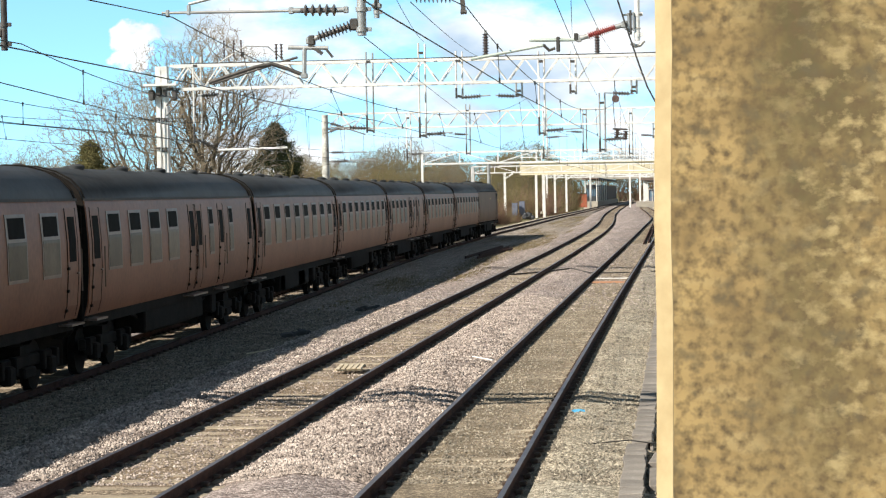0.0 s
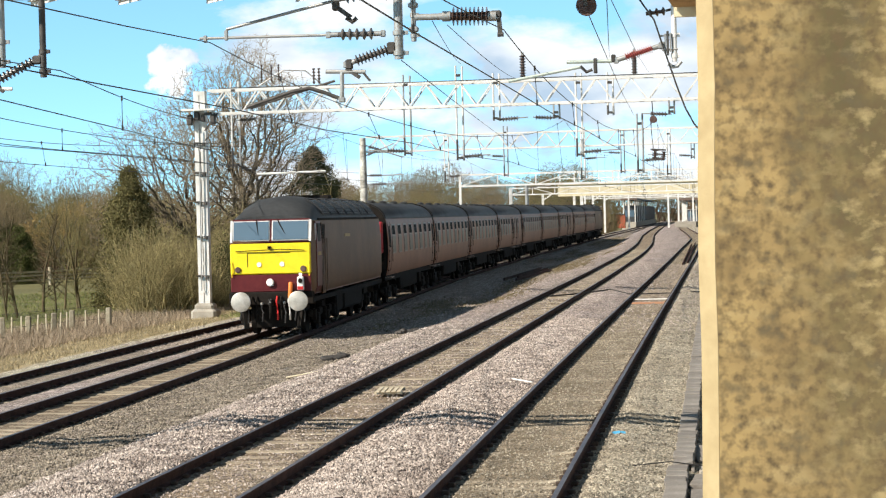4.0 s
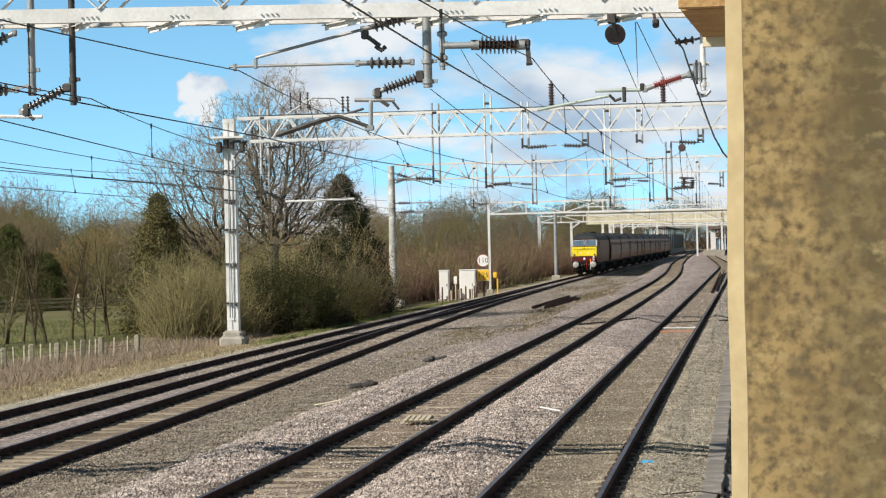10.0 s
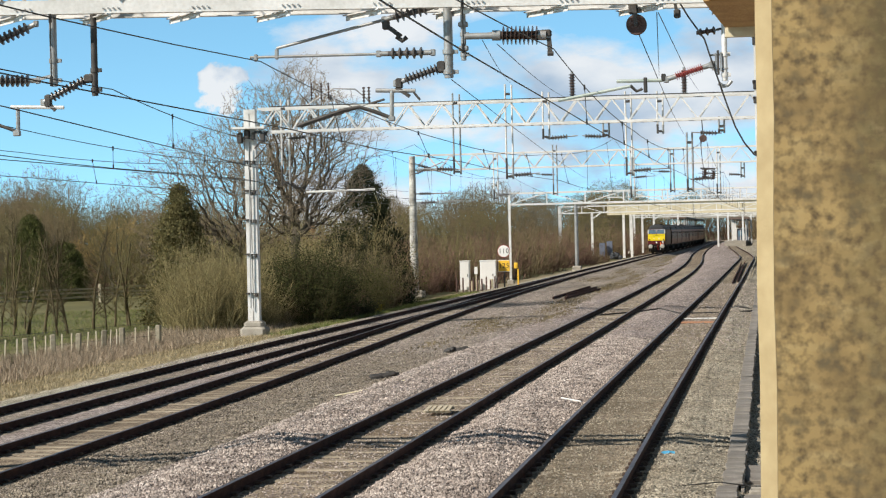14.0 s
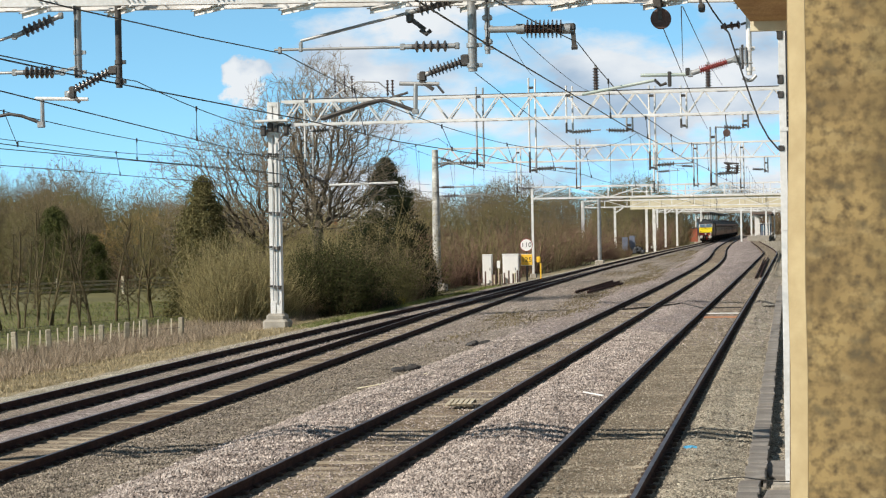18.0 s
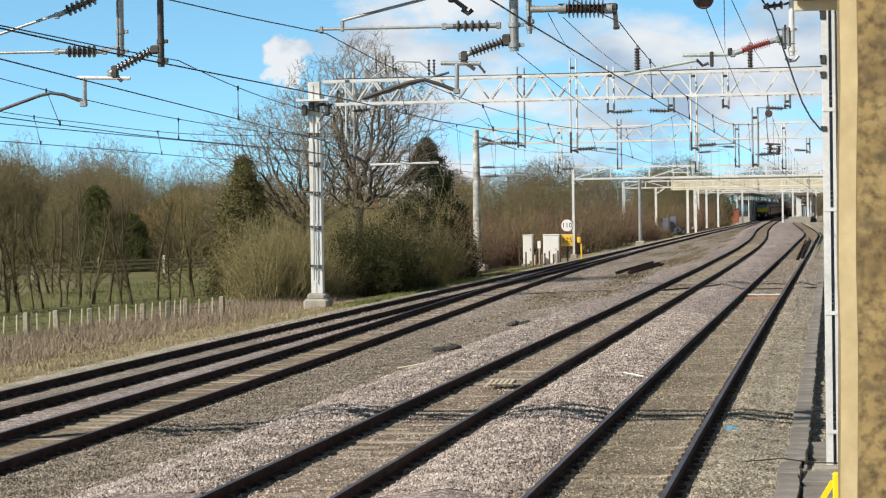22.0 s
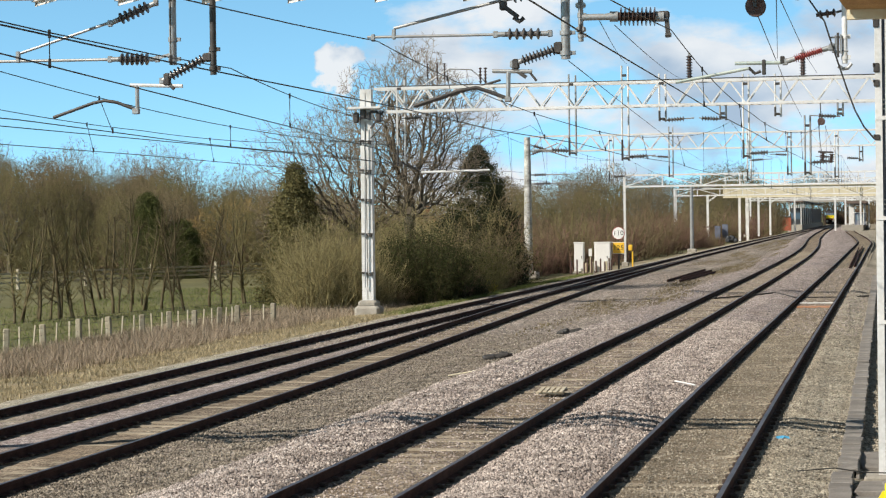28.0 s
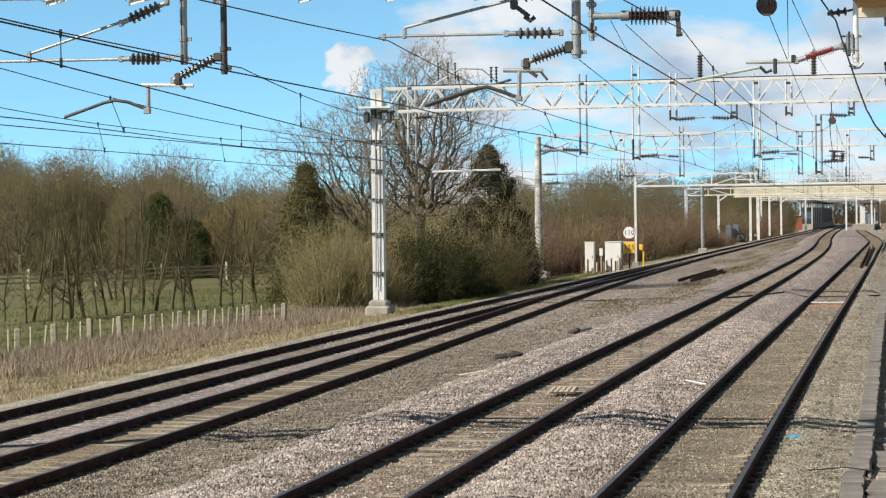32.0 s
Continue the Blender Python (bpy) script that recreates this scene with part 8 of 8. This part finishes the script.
    for x, y, s in ((-23.9, 118, 0.8), (-22.6, 122, 0.6), (-23.0, 125, 0.6)):
        bush("dk", x, y, s)
    for k in range(40):
        y = rng.uniform(120, 160)
        az = radians(rng.uniform(10.5, 14.9))
        bush(rng.choice(("b1", "b4", "b3")), -math.tan(az) * y, y, rng.uniform(1.3, 2.0))
    for k in range(34):
        az = radians(rng.uniform(14.5, 24.5))
        y = rng.uniform(160, 185)
        bush(rng.choice(("b1", "b4", "b2")), -math.tan(az) * y, y, rng.uniform(1.4, 2.2))
    for k in range(110):
        y = rng.uniform(225, 440)
        lim = float(np.interp(y, [225, 262, 268, 310, 330, 440], [20.5, 22.0, 25.5, 25.0, 21.0, 20.5]))
        f = float(np.interp(y, [225, 330, 440], [1.0, 1.15, 1.4]))
        bush(rng.choice(("b1", "b2", "b4", "b2")), -lim - 16 * rng.random() ** 1.6, y, f * rng.uniform(1.3, 2.1), f * rng.uniform(1.2, 2.0))
    for k in range(16):
        bush(rng.choice(("b1", "b2")), -rng.uniform(20.6, 24.0), rng.uniform(268, 300), rng.uniform(0.5, 0.9))
    for k in range(26):
        bush(rng.choice(("b1", "b2", "b1", "dk")), rng.uniform(-60, 34), rng.uniform(685, 760), rng.uniform(3.2, 4.6))
    # taller trees behind the scrub and beyond the station
    for x, y, h in ((-33, 190, 7.8), (-36, 215, 7.6), (-30, 235, 8.0), (-26.5, 205, 7.0), (-41, 240, 8.4), (-28, 262, 8.6), (-33, 285, 8.8), (-38, 205, 7.6), (-28.5, 180, 6.6), (-45, 262, 9.0), (-31, 200, 7.4), (-35, 228, 7.8), (-29, 220, 7.2), (-38, 180, 7.4), (-34, 250, 8.4), (-52.7, 400, 13.6), (-49, 405, 14.2), (-45, 395, 10.5), (-34, 330, 10), (-27, 345, 9), (-25.5, 430, 12.4), (-29, 425, 14.2), (-33, 432, 13.0), (-38, 428, 11.5), (-22.5, 440, 10.5), (-27, 445, 14.0), (-31, 420, 12), (-42, 415, 11), (-36, 440, 12), (-30, 385, 11), (-26, 395, 10), (-36, 360, 11), (-42, 300, 10.5), (-37, 270, 9.6),
                    (-22, 700, 17), (-17, 720, 17.5), (-12, 705, 16.5), (-28, 710, 15), (-2, 730, 15), (8, 700, 15), (16, 720, 14), (-36, 500, 13), (-30, 560, 13), (12, 420, 10), (18, 380, 10), (22, 480, 12)):
        i = rng.randrange(3)
        ob = again(("wood", i), None, pose(x, y, -0.9, 0, 0, rng.uniform(0, 360)))
        ob.scale = (h / 9.6 * 1.15, h / 9.6 * 1.15, h / 9.6)
    far["b1"] += far["b3"] + far["dk"]
    for key, name in (("b1", "brown"), ("b2", "reddish-brown"), ("b4", "olive-brown")):
        vs, ls, n0 = [], [], 0
        for src in thin[key]:
            co = np.empty(len(src.vertices) * 3)
            src.vertices.foreach_get("co", co)
            co = co.reshape(-1, 3)
            lo = np.empty(len(src.loops), int)
            src.loops.foreach_get("vertex_index", lo)
            for x, y, z, a, sx, sz in far[key]:
                ca, sa = math.cos(a), math.sin(a)
                vs.append(np.stack([(co[:, 0] * ca - co[:, 1] * sa) * sx + x, (co[:, 0] * sa + co[:, 1] * ca) * sx + y, co[:, 2] * sz + z], axis=1))
                ls.append(lo + n0)
                n0 += len(co)
        vs, ls = np.concatenate(vs), np.concatenate(ls)
        me = bpy.data.meshes.new("distant_scrub")
        me.vertices.add(len(vs))
        me.vertices.foreach_set("co", vs.ravel())
        me.loops.add(len(ls))
        me.loops.foreach_set("vertex_index", ls)
        me.polygons.add(len(ls) // 4)
        me.polygons.foreach_set("loop_start", np.arange(0, len(ls), 4))
        me.update(calc_edges=True)
        me.materials.append(src.materials[0])
        tagged(new("distant_scrub", me), name + " leafless scrub along the line and wood edge", "scrub", kind="stuff")
    house = thing("house", "brick house roof half hidden behind the scrub", "house", pose(-33.0, 150, -1.6))
    part("wall", Geo().box((0, 0, 1.6), (6.0, 5.0, 3.2)), M["brick"], house)
    part("roof", Geo().add([(-3.3, -2.8, 3.1), (3.3, -2.8, 3.1), (3.3, 2.8, 3.1), (-3.3, 2.8, 3.1), (-3.3, 0, 5.0), (3.3, 0, 5.0)], [(0, 1, 5, 4), (2, 3, 4, 5), (0, 4, 3), (1, 2, 5), (3, 2, 1, 0)]), M["brick"], house)
    part("chimney", Geo().box((1.5, 0, 5.2), (0.6, 0.6, 1.2)), M["brick"], house)


plant_all()


# ---- loose stones and grass blades ----
def scatter_stones(name, n, pick, m, lo, hi, seed, label):
    rs = np.random.RandomState(seed)
    y = 24.5 + 42 * rs.uniform(0, 1, n) ** 1.5
    x = pick(y, rs)
    z = ground_z(x, y)
    s = rs.uniform(lo, hi, n)
    base = np.array([(1, 0, 0), (0, 1, 0), (-1, 0, 0), (0, -1, 0), (0, 0, 0.8), (0, 0, -0.6)])
    v = base[None] * s[:, None, None] * rs.uniform(0.55, 1.25, (n, 6, 1))
    a = rs.uniform(0, 6.3, n)
    ca, sa = np.cos(a)[:, None], np.sin(a)[:, None]
    v = np.stack([v[:, :, 0] * ca - v[:, :, 1] * sa, v[:, :, 0] * sa + v[:, :, 1] * ca, v[:, :, 2] + v[:, :, 0] * rs.normal(0, 0.3, (n, 1))], axis=2)
    v += np.stack([x, y, z + s * 0.25], axis=1)[:, None]
    f = np.array([(0, 1, 4), (1, 2, 4), (2, 3, 4), (3, 0, 4), (1, 0, 5), (2, 1, 5), (3, 2, 5), (0, 3, 5)])[None] + (np.arange(n) * 6)[:, None, None]
    me = bpy.data.meshes.new(name)
    me.from_pydata(v.reshape(-1, 3).tolist(), [], f.reshape(-1, 3).tolist())
    me.materials.append(m)
    me.update()
    tagged(new(name, me), label, "ballast", kind="stuff")


def scatter_far(name, n, m, seed, label):
    rs = np.random.RandomState(seed)
    y = rs.uniform(60, 135, n)
    x = rs.uniform(-18, 0.4, n)
    z = ground_z(x, y)
    s = rs.uniform(0.02, 0.05, n)
    base = np.array([(1, 0, 0), (-0.5, 0.87, 0), (-0.5, -0.87, 0), (0, 0, 0.9)])
    v = base[None] * (s[:, None, None] * rs.uniform(0.6, 1.3, (n, 4, 1)))
    v += np.stack([x, y, z], axis=1)[:, None]
    f = np.array([(0, 1, 3), (1, 2, 3), (2, 0, 3)])[None] + (np.arange(n) * 4)[:, None, None]
    me = bpy.data.meshes.new(name)
    me.from_pydata(v.reshape(-1, 3).tolist(), [], f.reshape(-1, 3).tolist())
    me.materials.append(m)
    me.update()
    tagged(new(name, me), label, "ballast", kind="stuff")


def between(a, b):
    return lambda y, rs: a(y) + (b(y) - a(y)) * rs.uniform(0, 1, len(y))


scatter_stones("ballast_stones", 26000, between(lambda y: track_1(y) - 0.92, lambda y: track_2(y) + 0.92), M["stone"], 0.018, 0.036, 1, "loose pinkish ballast stones between the near lines")
scatter_stones("ballast_stones", 26000, between(lambda y: track_2(y) - 0.85, lambda y: track_2(y) - 3.2), M["stone"], 0.018, 0.038, 2, "loose pinkish ballast stones beside the second line")
scatter_stones("gravel_stones", 24000, between(lambda y: track_2(y) - 3.2, lambda y: track_3(y) + 0.85), M["stone_dirty"], 0.014, 0.034, 3, "loose grey gravel between the lines")
scatter_stones("gravel_stones", 12000, between(lambda y: track_1(y) + 0.85, lambda y: 0 * y + 0.4), M["stone_grey"], 0.012, 0.028, 4, "loose grey gravel beside the near line")
scatter_stones("gravel_stones", 8000, between(lambda y: track_1(y) - 0.7, lambda y: track_1(y) + 0.7), M["stone_grey"], 0.010, 0.024, 5, "fine brown gravel between the near rails")
scatter_stones("gravel_stones", 5500, between(lambda y: track_2(y) - 0.7, lambda y: track_2(y) + 0.7), M["stone"], 0.012, 0.026, 6, "pale stones between the second line's rails")


scatter_far("ballast_stones", 30000, M["stone"], 11, "loose stones along the farther tracks")


def grass(name, n, xa, xb, y0, y1, h, m, seed, label):
    rs = np.random.RandomState(seed)
    y = rs.uniform(y0, y1, n)
    x = track_4(y) + rs.uniform(xa, xb, n)
    z = ground_z(x, y)
    hh = h * rs.uniform(0.4, 1.3, n)
    a = rs.uniform(0, 6.3, n)
    w = 0.011
    lean = rs.normal(0, 0.45, (n, 2)) * hh[:, None]
    p = np.stack([x, y, z - 0.02], axis=1)
    s = np.stack([np.cos(a) * w, np.sin(a) * w, 0 * a], axis=1)
    tip = p + np.stack([lean[:, 0], lean[:, 1], hh], axis=1)
    v = np.stack([p - s, p + s, tip], axis=1)
    me = bpy.data.meshes.new(name)
    me.from_pydata(v.reshape(-1, 3).tolist(), [], (np.arange(n * 3).reshape(-1, 3)).tolist())
    me.materials.append(m)
    me.update()
    tagged(new(name, me), label, "grass", kind="stuff")


grass("dry_grass", 60000, -9.0, -2.7, 38, 100, 0.12, M["straw"], 1, "dry straw-coloured grass on the verge")
grass("bramble_scrub", 46000, -10.6, -5.2, 52, 98, 0.32, M["bramble"], 2, "pinkish dead bramble and stalks along the fence")
grass("green_grass", 14000, -3.6, -2.4, 84, 140, 0.16, M["grass_green"], 3, "green grass at the foot of the bushes")
grass("field_grass", 34000, -26.0, -9.2, 58, 128, 0.18, M["grass_green"], 4, "rough green field grass")


def weeds(name, n, heaps, seed, label):
    """Low dead weeds in drawn-out patches on the wide ballast between the middle lines."""
    rs = np.random.RandomState(seed)
    cy = rs.uniform(70, 300, heaps)
    f = rs.uniform(0.08, 0.92, heaps)
    cx = track_2(cy) - 1.6 + (track_3(cy) + 1.6 - track_2(cy) + 1.6) * f
    k = rs.randint(0, heaps, n)
    y = cy[k] + rs.normal(0, 1, n) * (1.2 + cy[k] * 0.022)
    x = cx[k] + rs.normal(0, 0.30, n)
    z = ground_z(x, y)
    a, hh = rs.uniform(0, 6.3, n), rs.uniform(0.03, 0.10, n)
    p = np.stack([x, y, z - 0.01], axis=1)
    q = np.stack([np.cos(a), np.sin(a), 0 * a], axis=1) * 0.03
    v = np.stack([p - q, p + q, p + np.stack([rs.normal(0, 0.06, n), rs.normal(0, 0.06, n), hh], axis=1)], axis=1)
    me = bpy.data.meshes.new(name)
    me.from_pydata(v.reshape(-1, 3).tolist(), [], np.arange(n * 3).reshape(-1, 3).tolist())
    me.materials.append(M["weed"])
    me.update()
    tagged(new(name, me), label, "weeds", kind="stuff")


M["weed"] = plant_mat("dead_brown_weed", (0.12, 0.098, 0.055), (0.25, 0.205, 0.125), 0.4)
weeds("dead_weeds", 13000, 60, 31, "low dead brown weeds on the ballast between the lines")
motions()
